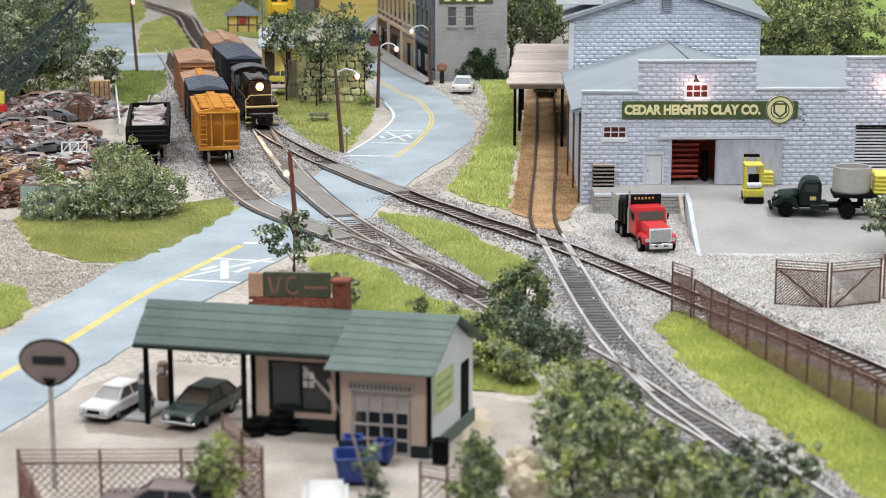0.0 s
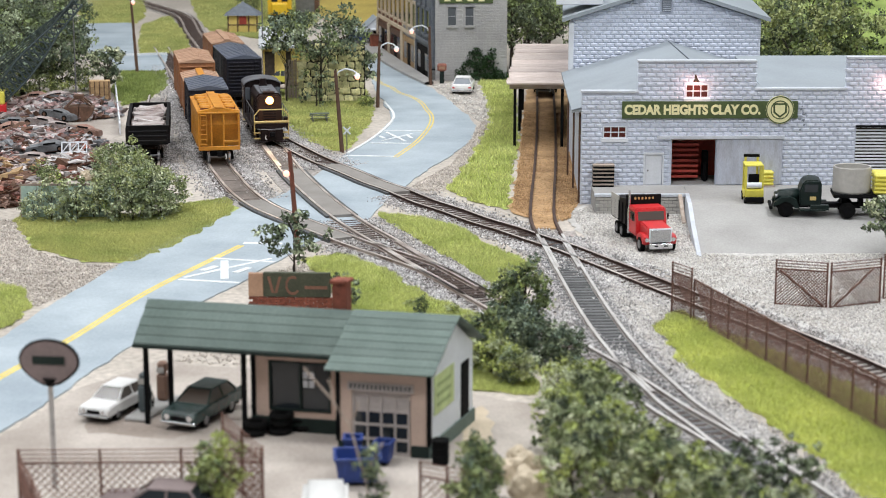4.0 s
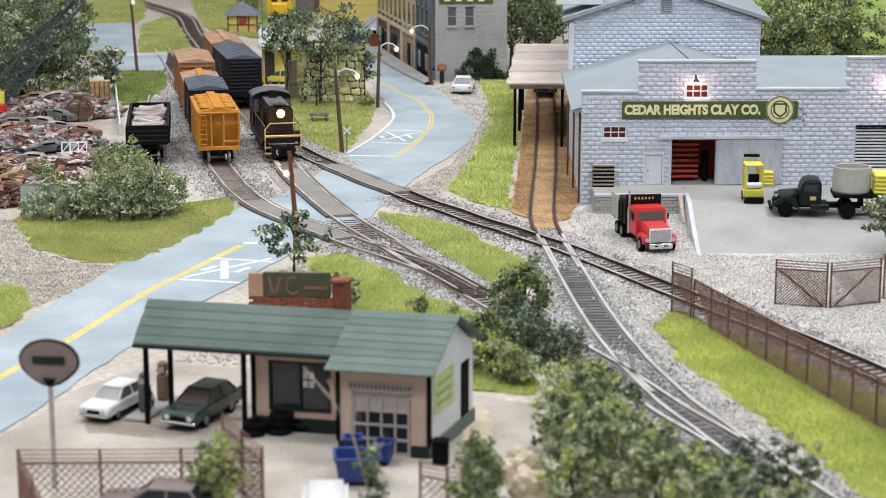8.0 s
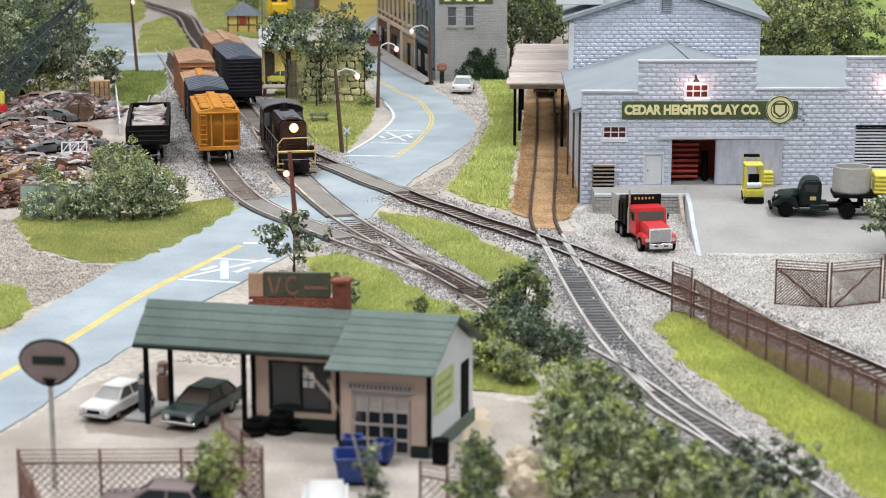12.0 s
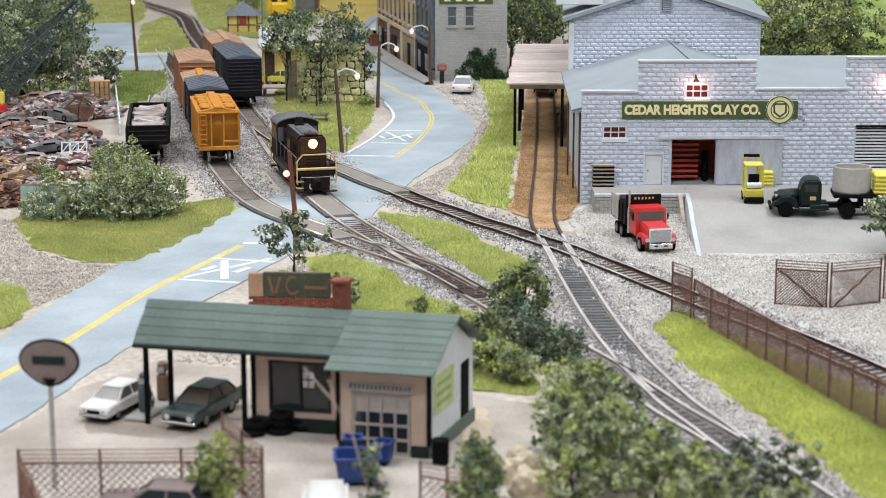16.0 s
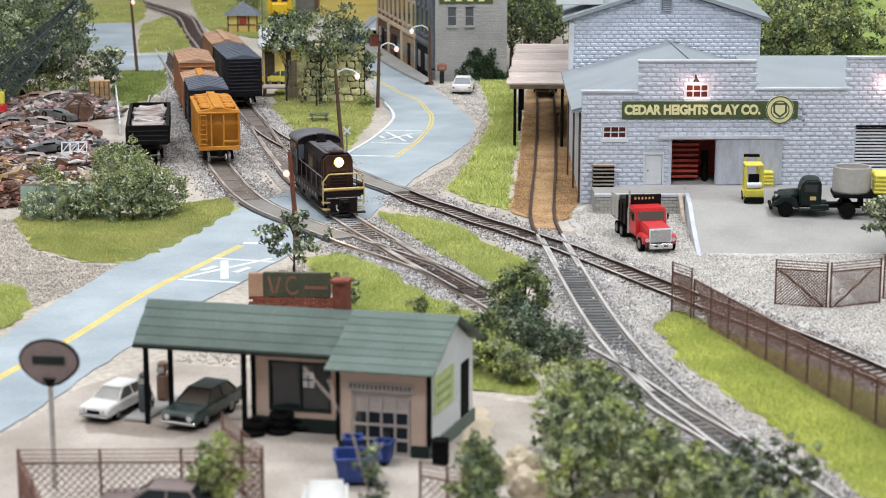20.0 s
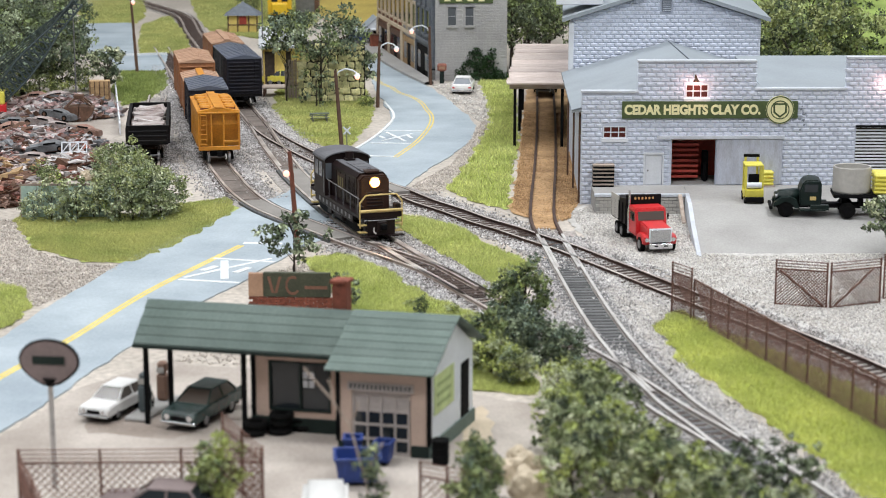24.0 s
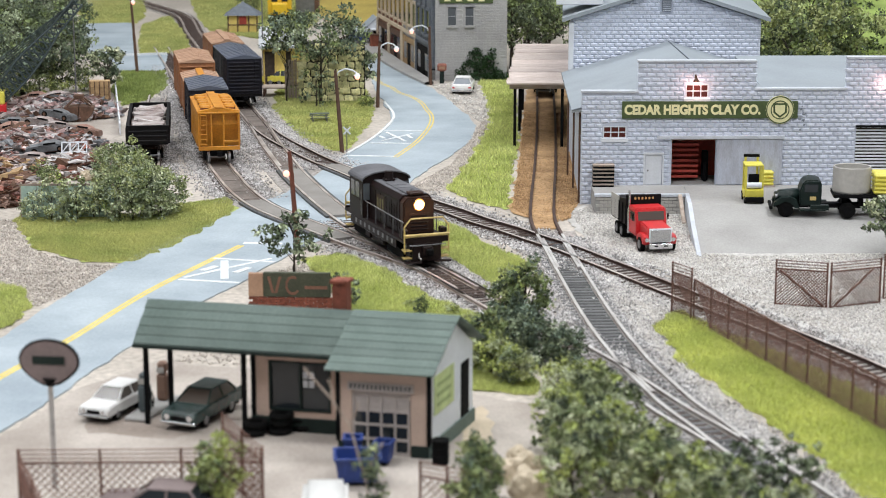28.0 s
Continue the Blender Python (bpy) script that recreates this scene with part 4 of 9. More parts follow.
def hopper():
    car = thing("covered_hopper", P(0, 0, 0), "bright orange-yellow covered hopper car with roof hatches", "hopper car", "standing freight cars")
    hl, w, z0, ze = 4.1, 1.5, 1.35, 3.85
    m = M["orange"]
    bm = bmesh.new()
    prism(bm, [(-hl + 1.3, z0 - 0.2), (hl - 1.3, z0 - 0.2), (hl - 0.45, ze - 1.0), (hl - 0.45, ze), (-hl + 0.45, ze), (-hl + 0.45, ze - 1.0)], "x", -w, w)
    part("body", bm, m, car)
    bm = bmesh.new()
    prism(bm, [(-w - 0.05, ze), (w + 0.05, ze), (w + 0.05, ze + 0.05), (0.35, ze + 0.28), (-0.35, ze + 0.28), (-w - 0.05, ze + 0.05)], "y", -hl - 0.05, hl + 0.05)
    part("roof", bm, m, car)
    bx("roof_walk", car, m, -0.3, -hl - 0.15, ze + 0.31, 0.3, hl + 0.15, ze + 0.38, bev=0.01)
    for s in (1, -1):
        for yy in (-3.4, -2.4, -0.9, 0.1, 1.6, 2.6):
            hc = cy("hatch_ring", car, M["rustbrown"], (s * 0.9, yy, ze + 0.06), (s * 0.9, yy, ze + 0.27), 0.38, n=16, label="rusty hatch ring")
            cy("hatch_lid", hc, m, (s * 0.9, yy, ze + 0.27), (s * 0.9, yy, ze + 0.37), 0.43, 0.38, n=16)
        y = s * hl
        for xx in (-w + 0.06, -0.55, 0.35, w - 0.06):
            bx("end_post", car, m, xx - 0.06, min(y - s * 0.1, y + s * 0.06), z0 - 0.25, xx + 0.06, max(y - s * 0.1, y + s * 0.06), ze - 0.004, bev=0.02)
        bx("end_sill", car, m, -w, min(y - s * 0.1, y + s * 0.14), z0 - 0.3, w, max(y - s * 0.1, y + s * 0.14), z0 - 0.02, bev=0.02)
        bx("corner_sheet", car, m, s * 0.0 - w, min(y - s * 0.5, y - s * 0.02), z0 - 0.1, -w + 0.06, max(y - s * 0.5, y - s * 0.02), ze - 0.004, bev=0.01)
        bx("corner_sheet", car, m, w - 0.06, min(y - s * 0.5, y - s * 0.02), z0 - 0.1, w, max(y - s * 0.5, y - s * 0.02), ze - 0.004, bev=0.01)
        bx("end_shelf", car, m, 0.35, min(y, y + s * 0.13), z0 + 0.25, w - 0.1, max(y, y + s * 0.13), z0 + 0.4, bev=0.01)
        bx("end_cap", car, m, -w - 0.02, min(y - s * 0.05, y + s * 0.13), ze - 0.12, w + 0.02, max(y - s * 0.05, y + s * 0.13), ze - 0.005, bev=0.02)
        ladder(car, -w + 0.38 if s < 0 else w - 0.38, y + s * 0.16, 0, z0 + 0.0, ze - 0.05, m, rungs=7)
        for k in range(7):
            yy = -hl + 0.5 + k * (hl - 0.5) / 3
            bx("side_post", car, m, s * w - 0.02, yy - 0.06, z0, s * w + 0.08, yy + 0.06, ze - 0.02, bev=0.02)
        coupler(car, y, s)
        bogie(car, s * (hl - 1.5))
    return car


def gondola():
    car = thing("gondola", P(0, 0, 0), "black gondola car heaped with grey scrap metal", "gondola car")
    hl, w, z0, ze = 6.0, 1.45, 1.45, 2.7
    bx("floor", car, M["black"], -w, -hl, z0 - 0.1, w, hl, z0 + 0.1, bev=0.02)
    for s in (1, -1):
        bx("side_wall", car, M["black"], s * w - 0.06, -hl, z0, s * w + 0.06, hl, ze, bev=0.02)
        bx("top_rail", car, M["black"], s * w - 0.12, -hl, ze - 0.05, s * w + 0.12, hl, ze + 0.08, bev=0.02)
        for k in range(13):
            y = -hl + 0.1 + k * (2 * hl - 0.2) / 12
            bx("side_post", car, M["black"], s * w, y - 0.07, z0, s * (w + 0.15), y + 0.07, ze - 0.06, bev=0.02)
        y = s * hl
        bx("end_wall", car, M["black"], -w, y - 0.06, z0, w, y + 0.06, ze, bev=0.02)
        for z in (1.55, 1.9, 2.25):
            bx("end_rib", car, M["black"], -w + 0.05, min(y, y + s * 0.12), z, w - 0.05, max(y, y + s * 0.12), z + 0.16, bev=0.04)
        bx("end_rail", car, M["black"], -w - 0.1, y - 0.1, ze - 0.04, w + 0.1, y + 0.1, ze + 0.09, bev=0.02)
        coupler(car, y, s)
        bogie(car, s * (hl - 1.7))
    for k in range(60):
        bm = bmesh.new()
        y, x = rng.uniform(-hl + 0.6, hl - 0.6), rng.uniform(-0.2, 0.2)
        a, b, h = rng.uniform(1.7, 2.4), rng.uniform(0.5, 1.2), rng.uniform(0.14, 0.3)
        box(bm, -a / 2, -b / 2, -h / 2, a / 2, b / 2, h / 2, bev=0.04, m=Matrix.Translation((x, y, ze - 0.5 + rng.uniform(0, 0.5))) @ Euler((rng.normal(0, 0.25), rng.normal(0, 0.1), rng.normal(0, 0.25))).to_matrix().to_4x4())
        part("scrap_piece", bm, M["scrapwhite" if k % 9 == 0 else "scrapgrey"], car, "bent grey scrap sheet" if k == 0 else "")
    bx("load_bed", car, M["rust"], -w + 0.1, -hl + 0.1, z0 + 0.1, w - 0.1, hl - 0.1, ze - 0.55, bev=0.05)
    return car


def along(line, y0, dist=0.0):
    """Plan place and heading on a line, from the point at depth y0, dist metres on towards the camera."""
    c = spline(line, 0.1)
    i = int(np.argmin(np.abs(c[:, 1] - y0))) + int(round(dist / 0.1))
    i = max(0, min(len(c) - 1, i))
    return c, i


def stand(car, line, y_mid, half):
    """Sets a car with its two bogies on the line; +y of the car points up the line, away from the viewer."""
    c, i = along(line, y_mid)
    k = int(half / 0.1)
    a, b = c[max(0, i - k)], c[min(len(c) - 1, i + k)]
    mid = (a + b) / 2
    car.matrix_world = P(mid[0], mid[1], RAIL_Z, math.degrees(math.atan2(a[1] - b[1], a[0] - b[0])) - 90)
    return car


def freight():
    stand(hopper(), LINE_B, 142.6, 3.0)
    stand(boxcar("black boxcar with a blue sheen put into its roof colour", 7.0, 3.15, "boxblack", "bluegreyroof"), LINE_B, 151.6, 2.0)
    stand(boxcar("oxide brown boxcar with brown roof hatches", 5.6, 2.75, "rustbrown", "tanroof", walk_mat="orange"), LINE_B, 159.2, 1.6)
    stand(boxcar("oxide brown boxcar with a dusty tan roof", 8.8, 3.4, "rustbrown", "tanroof"), LINE_B, 167.9, 3.0)
    stand(boxcar("black-blue boxcar with ribbed ends", 10.6, 3.25, "boxblack", "bluegreyroof"), LINE_A, 172.8, 4.0)
    stand(boxcar("oxide brown boxcar with a pinkish tan roof", 9.0, 3.3, "rustbrown", "tanroof", walk_mat="tanroof"), LINE_A, 183.4, 3.2)
    stand(gondola(), LINE_E, 145.0, 4.3)


# ---- the locomotive: nose towards +y ----
def locomotive():
    lo = thing("diesel_switcher", P(0, 0, 0), "black diesel switcher with gold handrails and lit headlight", "locomotive")
    L = M["loco"]
    nose, tail = 6.0, -4.5
    bx("deck", lo, L, -1.38, tail, 1.3, 1.38, nose, 1.5, bev=0.03)
    for s in (1, -1):
        bx("sill", lo, L, s * 1.38 - 0.04, tail + 1.2, 0.86, s * 1.38 + 0.02, nose - 1.2, 1.31, bev=0.02)
    bx("fuel_tank", lo, L, -1.22, -0.7, 0.36, 1.22, 2.1, 1.29, bev=0.12)
    for s in (1, -1):
        bx("battery_box", lo, L, s * 1.0, -0.75, 0.5, s * 1.34, 0.1, 0.94, bev=0.03)
        bx("sand_box", lo, L, s * 1.0, 5.15, 1.5, s * 1.34, 5.75, 2.05, bev=0.06)
    hy0, hy1, hw, hz = -0.9, 4.75, 0.98, 3.72
    bm = bmesh.new()
    prism(bm, [(-hw, 1.51), (hw, 1.51), (hw, hz - 0.25), (hw - 0.22, hz), (-hw + 0.22, hz), (-hw, hz - 0.25)], "y", hy0, hy1 - 0.55)
    hood = part("hood", bm, L, lo)
    bm = bmesh.new()
    # The nose's brown has the headlight's warm glow painted into it
    prism(bm, [(-hw + 0.04, 1.51), (hw - 0.04, 1.51), (hw - 0.04, hz - 0.36), (hw - 0.30, hz - 0.08), (-hw + 0.30, hz - 0.08), (-hw + 0.04, hz - 0.36)], "y", hy1 - 0.55, hy1)
    fs = bmesh.ops.bevel(bm, geom=[e for e in bm.edges if min(v.co.y for v in e.verts) > hy1 - 0.1], offset=0.1, segments=2, affect="EDGES")
    part("nose", bm, M["locobrown"], lo, "radiator nose with headlight glow put into its brown")
    bx("hood_roof", lo, M["locoroof"], -hw + 0.24, hy0, hz + 0.004, hw - 0.24, hy1 - 0.6, hz + 0.04, bev=0.015)
    for k in range(5):
        y = hy0 + 0.2 + k * 0.95
        for s in (1, -1):
            bx("hood_door", hood, L, s * hw - 0.01, y, 1.62, s * hw + 0.025, y + 0.8, hz - 0.4, bev=0.01)
    for s in (1, -1):
        bx("side_herald", lo, M["locobrown"], s * hw - 0.02, 0.35, 2.2, s * hw + 0.032, 1.75, 3.2, bev=0.005, label="gold lettered herald panel")
        for k in range(3):
            bx("herald_mark", lo, M["herald"], s * hw + 0.03, 0.5 + k * 0.42, 2.4, s * hw + 0.045, 0.72 + k * 0.42, 3.0, bev=0.003)
        for k in range(5):
            bx("louvre", hood, L, s * hw, 2.6 + k * 0.28, 1.9, s * hw + 0.05, 2.7 + k * 0.28, 3.1, bev=0.01)
    for k in range(3):
        y = 0.6 + k * 0.95
        bx("roof_hatch", lo, M["locoroof"], -0.5, y, hz + 0.05, 0.5, y + 0.8, hz + 0.1, bev=0.02)
    bx("stack_base", lo, L, -0.32, -0.6, hz + 0.04, 0.32, -0.05, hz + 0.18, bev=0.03)
    cy("exhaust_pipe", lo, L, (0, -0.32, hz + 0.18), (0, -0.32, hz + 0.6), 0.28, 0.25)
    bx("fan_housing", lo, M["locoroof"], -0.55, 3.0, hz + 0.03, 0.55, 4.0, hz + 0.14, bev=0.04)
    bx("nose_hatch", lo, M["locobrown"], -0.45, hy1 - 1.0, hz + 0.0, 0.45, hy1 - 0.35, hz + 0.16, bev=0.04)
    bx("headlight_box", lo, L, -0.36, hy1 - 0.05, 2.98, 0.36, hy1 + 0.07, 3.5, bev=0.06)
    bm = bmesh.new()
    cyl(bm, (0, hy1 + 0.06, 3.24), (0, hy1 + 0.13, 3.24), 0.25, 0.23, 20)
    part("headlight", bm, M["lamp"], lo, "glowing warm white headlight")
    # Glowing ring added to stand in for the orange halo round the headlight
    bm = bmesh.new()
    cyl(bm, (0, hy1 + 0.06, 3.24), (0, hy1 + 0.09, 3.24), 0.34, 0.3, 20)
    part("headlight_reflector", bm, M["lamphalo"], lo, "orange glowing ring added for the headlight halo")
    bx("radiator_shutter", lo, M["locobrown"], -0.55, hy1, 1.65, 0.55, hy1 + 0.03, 2.75, bev=0.01)
    # cab with arched roof
    cy0, cy1, cw, cz = -3.3, -0.9, 1.45, 3.74
    arch = [(-cw, 1.51), (cw, 1.51), (cw, cz)] + [(cw * math.cos(a), cz + 0.46 * math.sin(a)) for a in [math.pi * k / 12 for k in range(1, 12)]] + [(-cw, cz)]
    bm = bmesh.new()
    prism(bm, arch, "y", cy0, cy1)
    cab = part("cab", bm, L, lo)
    top = [(cw * 1.05 * math.cos(math.pi * k / 14), cz + 0.02 + 0.5 * math.sin(math.pi * k / 14)) for k in range(15)]
    low = [(cw * 1.02 * math.cos(math.pi * k / 14), cz - 0.05 + 0.5 * math.sin(math.pi * k / 14)) for k in range(14, -1, -1)]
    bm = bmesh.new()
    v1 = [[bm.verts.new((x, y, z)) for x, z in top + low] for y in (cy0 - 0.12, cy1 + 0.14)]
    n = len(top + low)
    for i in range(n):
        bm.faces.new((v1[0][i], v1[1][i], v1[1][(i + 1) % n], v1[0][(i + 1) % n]))
    for vv in v1:
        for i in range(14):
            bm.faces.new((vv[i], vv[i + 1], vv[n - 2 - i], vv[n - 1 - i]))
    bmesh.ops.recalc_face_normals(bm, faces=bm.faces)
    part("cab_roof", bm, M["locoroof"], lo, "dusty grey arched cab roof")
    for s in (1, -1):
        bx("cab_window", cab, M["cabdark"], s * 1.2 - 0.2, cy1 - 0.01, 2.55, s * 1.2 + 0.2, cy1 + 0.02, 3.55, bev=0.01)
        for y in (-3.0, -2.15):
            w = bx("cab_window", cab, M["cabdark"], s * cw - 0.01, y, 2.6, s * cw + 0.02, y + 0.68, 3.55, bev=0.01)
        bx("window_frame", cab, L, s * cw, -3.1, 2.5, s * cw + 0.05, -1.4, 2.58, bev=0.01)
    # gold end rails, steps, footboards
    for e, s in ((nose, 1), (tail, -1)):
        bm = bmesh.new()
        for x in (-1, 1):
            tube(bm, [(x * 1.28, e - s * 0.05, 0.75), (x * 1.32, e, 0.8), (x * 1.32, e, 2.25), (x * 0.95, e, 2.7), (x * 0.0, e, 2.7)], 0.047, 8)
        part("end_handrail", bm, M["gold"], lo, "gold-yellow end handrail")
        bm = bmesh.new()
        box(bm, -1.36, min(e, e + s * 0.14), 1.66, 1.36, max(e, e + s * 0.14), 1.84, bev=0.05)
        part("end_beam", bm, M["gold"], lo, "gold-yellow end beam")
        bx("pilot", lo, L, -0.86, min(e - s * 0.12, e + s * 0.05), 0.24, 0.86, max(e - s * 0.12, e + s * 0.05), 1.3, bev=0.04)
        bx("buffer_beam", lo, L, -1.36, min(e - s * 0.14, e + s * 0.03), 1.302, 1.36, max(e - s * 0.14, e + s * 0.03), 1.62, bev=0.03)
        bx("draft_box", lo, L, -0.3, min(e + s * 0.05, e + s * 0.28), 0.58, 0.3, max(e + s * 0.05, e + s * 0.28), 1.12, bev=0.05)
        sweep("uncoupling_lever", [(-1.1, e + s * 0.12, 1.2), (-0.3, e + s * 0.2, 1.2), (0.3, e + s * 0.2, 1.2), (1.1, e + s * 0.12, 1.2)], 0.03, M["steel"], lo)
        for x in (-1, 1):
            bx("step_plate", lo, L, x * 0.9 - 0.03, min(e - s * 0.75, e - s * 0.13), 0.3, x * 0.9 + 0.03, max(e - s * 0.75, e - s * 0.13), 1.3, bev=0.01)
            for z in (0.42, 0.86):
                bx("step_tread", lo, M["gold"], x * 0.87, min(e - s * 0.4, e + s * 0.04), z, x * 1.36, max(e - s * 0.4, e + s * 0.04), z + 0.07, bev=0.01, label="gold-edged corner step")
        for x in (-1, 1):
            bx("footboard", lo, L, x * 0.85 - 0.5, min(e, e + s * 0.35), 0.2, x * 0.85 + 0.5, max(e, e + s * 0.35), 0.28, bev=0.01)
        coupler(lo, e, s)
    for s in (1, -1):
        bm = bmesh.new()
        tube(bm, [(s * 1.32, -0.8, 2.55), (s * 1.32, nose - 0.1, 2.5)], 0.035)
        part("side_handrail", bm, M["steel"], lo, "thin grey side handrail")
        for k in range(5):
            y = -0.4 + k * 1.5
            cy("stanchion", lo, M["locoroof"], (s * 1.32, y, 1.5), (s * 1.32, y, 2.52), 0.03, n=6)
        for k in range(9):
            bx("step_slot", lo, M["steel"], s * 1.38 - 0.02, -2.4 + k * 0.8, 1.0, s * 1.41, -2.1 + k * 0.8, 1.27, bev=0.005, label="pale lightening slot" if k == 0 else "")
    bm = bmesh.new()
    cyl(bm, (0, 3.7, hz + 0.28), (0, 3.7, hz + 0.1), 0.08, 0.2, 12)
    part("bell", bm, M["locoroof"], lo)
    for s in (1, -1):
        cy("air_tank", lo, L, (s * 1.12, -0.3, 0.85), (s * 1.12, 1.7, 0.85), 0.2, n=12)
        sweep("side_pipe", [(s * 1.36, -2.2, 0.9), (s * 1.37, 0.5, 0.86), (s * 1.36, 4.6, 0.9)], 0.03, M["steel"], lo)
        cy("grab_rail", lo, M["steel"], (s * 1.5, -0.98, 1.7), (s * 1.5, -0.98, 3.2), 0.03, n=6)
    for k in range(5):
        bx("shutter_slat", lo, L, -0.5, hy1 + 0.03, 1.75 + k * 0.2, 0.5, hy1 + 0.055, 1.85 + k * 0.2, bev=0.01)
    front, fw = bogie(lo, 3.7, 0.5, 2.2)
    rear, rw = bogie(lo, -2.2, 0.5, 2.2)
    return lo, front, rear, fw + rw


# headlight run along the main track: seconds and depth of the headlight
RUN = [(0.0, 156.9), (1.0, 155.7), (2.0, 153.4), (3.0, 150.8), (3.5, 149.7), (5.5, 146.15), (7.0, 143.5), (8.0, 141.75), (9.0, 139.9), (10.0, 138.2), (11.0, 136.5), (12.5, 134.0), (14.5, 130.4), (16.0, 127.9), (17.0, 126.15), (18.0, 124.2), (19.0, 122.35), (20.0, 120.6), (21.5, 118.0), (23.5, 114.5), (25.0, 111.8), (26.0, 109.95), (27.0, 108.2), (28.0, 106.6)]


def smooth_run(t):
    """Depth of the headlight at t, eased between the rows."""
    ts, ys = [r[0] for r in RUN], [r[1] for r in RUN]
    m = np.gradient(ys, ts)
    i = min(max(int(np.searchsorted(ts, t)) - 1, 0), len(ts) - 2)
    h = ts[i + 1] - ts[i]
    u = (t - ts[i]) / h
    return (2 * u ** 3 - 3 * u * u + 1) * ys[i] + (u ** 3 - 2 * u * u + u) * h * m[i] + (-2 * u ** 3 + 3 * u * u) * ys[i + 1] + (u ** 3 - u * u) * h * m[i + 1]


HEAD_TO_MID = 4.9


# ---- the clay works ----
def block_wall(parent, u0, u1, z0, z1, y, bw, bh, holes=(), top=None, limit=300, stagger=True, m=None):
    """Rock-faced blocks proud of a wall that faces -y; the nearest ones as parts, the rest joined."""
    cells = []
    rows = int(round((z1 - z0) / bh))
    for r in range(rows):
        za = z0 + r * bh
        off = (bw / 2 if (r % 2 and stagger) else 0)
        k = 0
        u = u0 - off
        while u < u1:
            a, b = max(u, u0), min(u + bw, u1)
            parts = [(a, b)]
            for h in holes:
                if za < h[3] - 0.02 and za + bh > h[2] + 0.02:
                    parts = [q for p, e in parts for q in ((p, min(e, h[0])), (max(p, h[1]), e)) if q[1] > q[0]]
            for p, e in parts:
                if e - p > 0.1 and (top is None or za + bh <= top((p + e) / 2) + 0.02):
                    cells.append((p, e, za, za + bh))
            u += bw
    full = [c for c in cells if abs(c[1] - c[0] - bw) < 1e-3]
    rest = [c for c in cells if abs(c[1] - c[0] - bw) >= 1e-3]
    g = 0.008
    def geo(a, b, c, d):
        i, e = min(0.11, (b - a) * 0.3), 0.085
        return ([(a + g, y, c + g), (b - g, y, c + g), (b - g, y, d - g), (a + g, y, d - g),
                 (a + i, y - e, c + i * 0.8), (b - i, y - e, c + i * 0.8), (b - i, y - e, d - i * 0.8), (a + i, y - e, d - i * 0.8)],
                [(4, 5, 6, 7), (0, 1, 5, 4), (1, 2, 6, 5), (2, 3, 7, 6), (3, 0, 4, 7)])
    me = None
    for a, b, c, d in full[:limit]:
        if me is None:
            ob = solid("block", *geo(-bw / 2, bw / 2, -bh / 2, bh / 2), M["block"], parent)
            me = ob.data
        else:
            ob = new("block", me)
            ob.parent = parent
        ob.matrix_basis = P((a + b) / 2, 0, (c + d) / 2)
    vs, fs = [], []
    for q in full[limit:] + rest:
        v, f = geo(*q)
        fs += [tuple(i + len(vs) for i in t) for t in f]
        vs += v
    if vs:
        tagged(solid("blockwork", vs, fs, M["block"], parent), kind="stuff")


def facade_panel(parent, name, material, u0, u1, z0, z1, y0, y1, holes):
    """A wall with rectangular openings, as butted pieces."""
    us = sorted({u0, u1, *[h[0] for h in holes], *[h[1] for h in holes]})
    for a, b in zip(us, us[1:]):
        cuts = sorted((h[2], h[3]) for h in holes if h[0] <= a + 1e-6 and h[1] >= b - 1e-6)
        z = z0
        for c, d in cuts:
            if c > z + 1e-6:
                bx(name, parent, material, a, y0, z, b, y1, c, bev=0)
            z = max(z, d)
        if z < z1 - 1e-6:
            bx(name, parent, material, a, y0, z, b, y1, z1, bev=0)


def window(parent, u0, u1, z0, z1, y, cols, rows, frame_mat, sill=True, name="window", pane="glass"):
    w = new(name)
    w.parent = parent
    f = 0.07
    bm = bmesh.new()
    for a in (u0, u1 - f):
        box(bm, a, y - 0.03, z0, a + f, y + 0.1, z1)
    for a in (z0, z1 - f):
        box(bm, u0 + f, y - 0.03, a, u1 - f, y + 0.1, a + f)
    for k in range(1, cols):
        x = u0 + (u1 - u0) * k / cols
        box(bm, x - 0.03, y - 0.02, z0 + f, x + 0.03, y + 0.08, z1 - f)
    for k in range(1, rows):
        z = z0 + (z1 - z0) * k / rows
        box(bm, u0 + f, y - 0.015, z - 0.03, u1 - f, y + 0.07, z + 0.03)
    part("window_frame", bm, frame_mat, w)
    for i in range(cols):
        for j in range(rows):
            bx("pane", w, M[pane], u0 + f * 0.5 + (u1 - u0 - f) * i / cols, y + 0.05, z0 + f * 0.5 + (z1 - z0 - f) * j / rows, u0 + f * 0.5 + (u1 - u0 - f) * (i + 1) / cols - 0.01, y + 0.065, z0 + f * 0.5 + (z1 - z0 - f) * (j + 1) / rows - 0.01, bev=0)
    if sill:
        bx("sill", w, M["whitetrim"], u0 - 0.12, y - 0.16, z0 - 0.24, u1 + 0.12, y + 0.02, z0 - 0.01, bev=0.02)
    return w


DOCK = 1.28


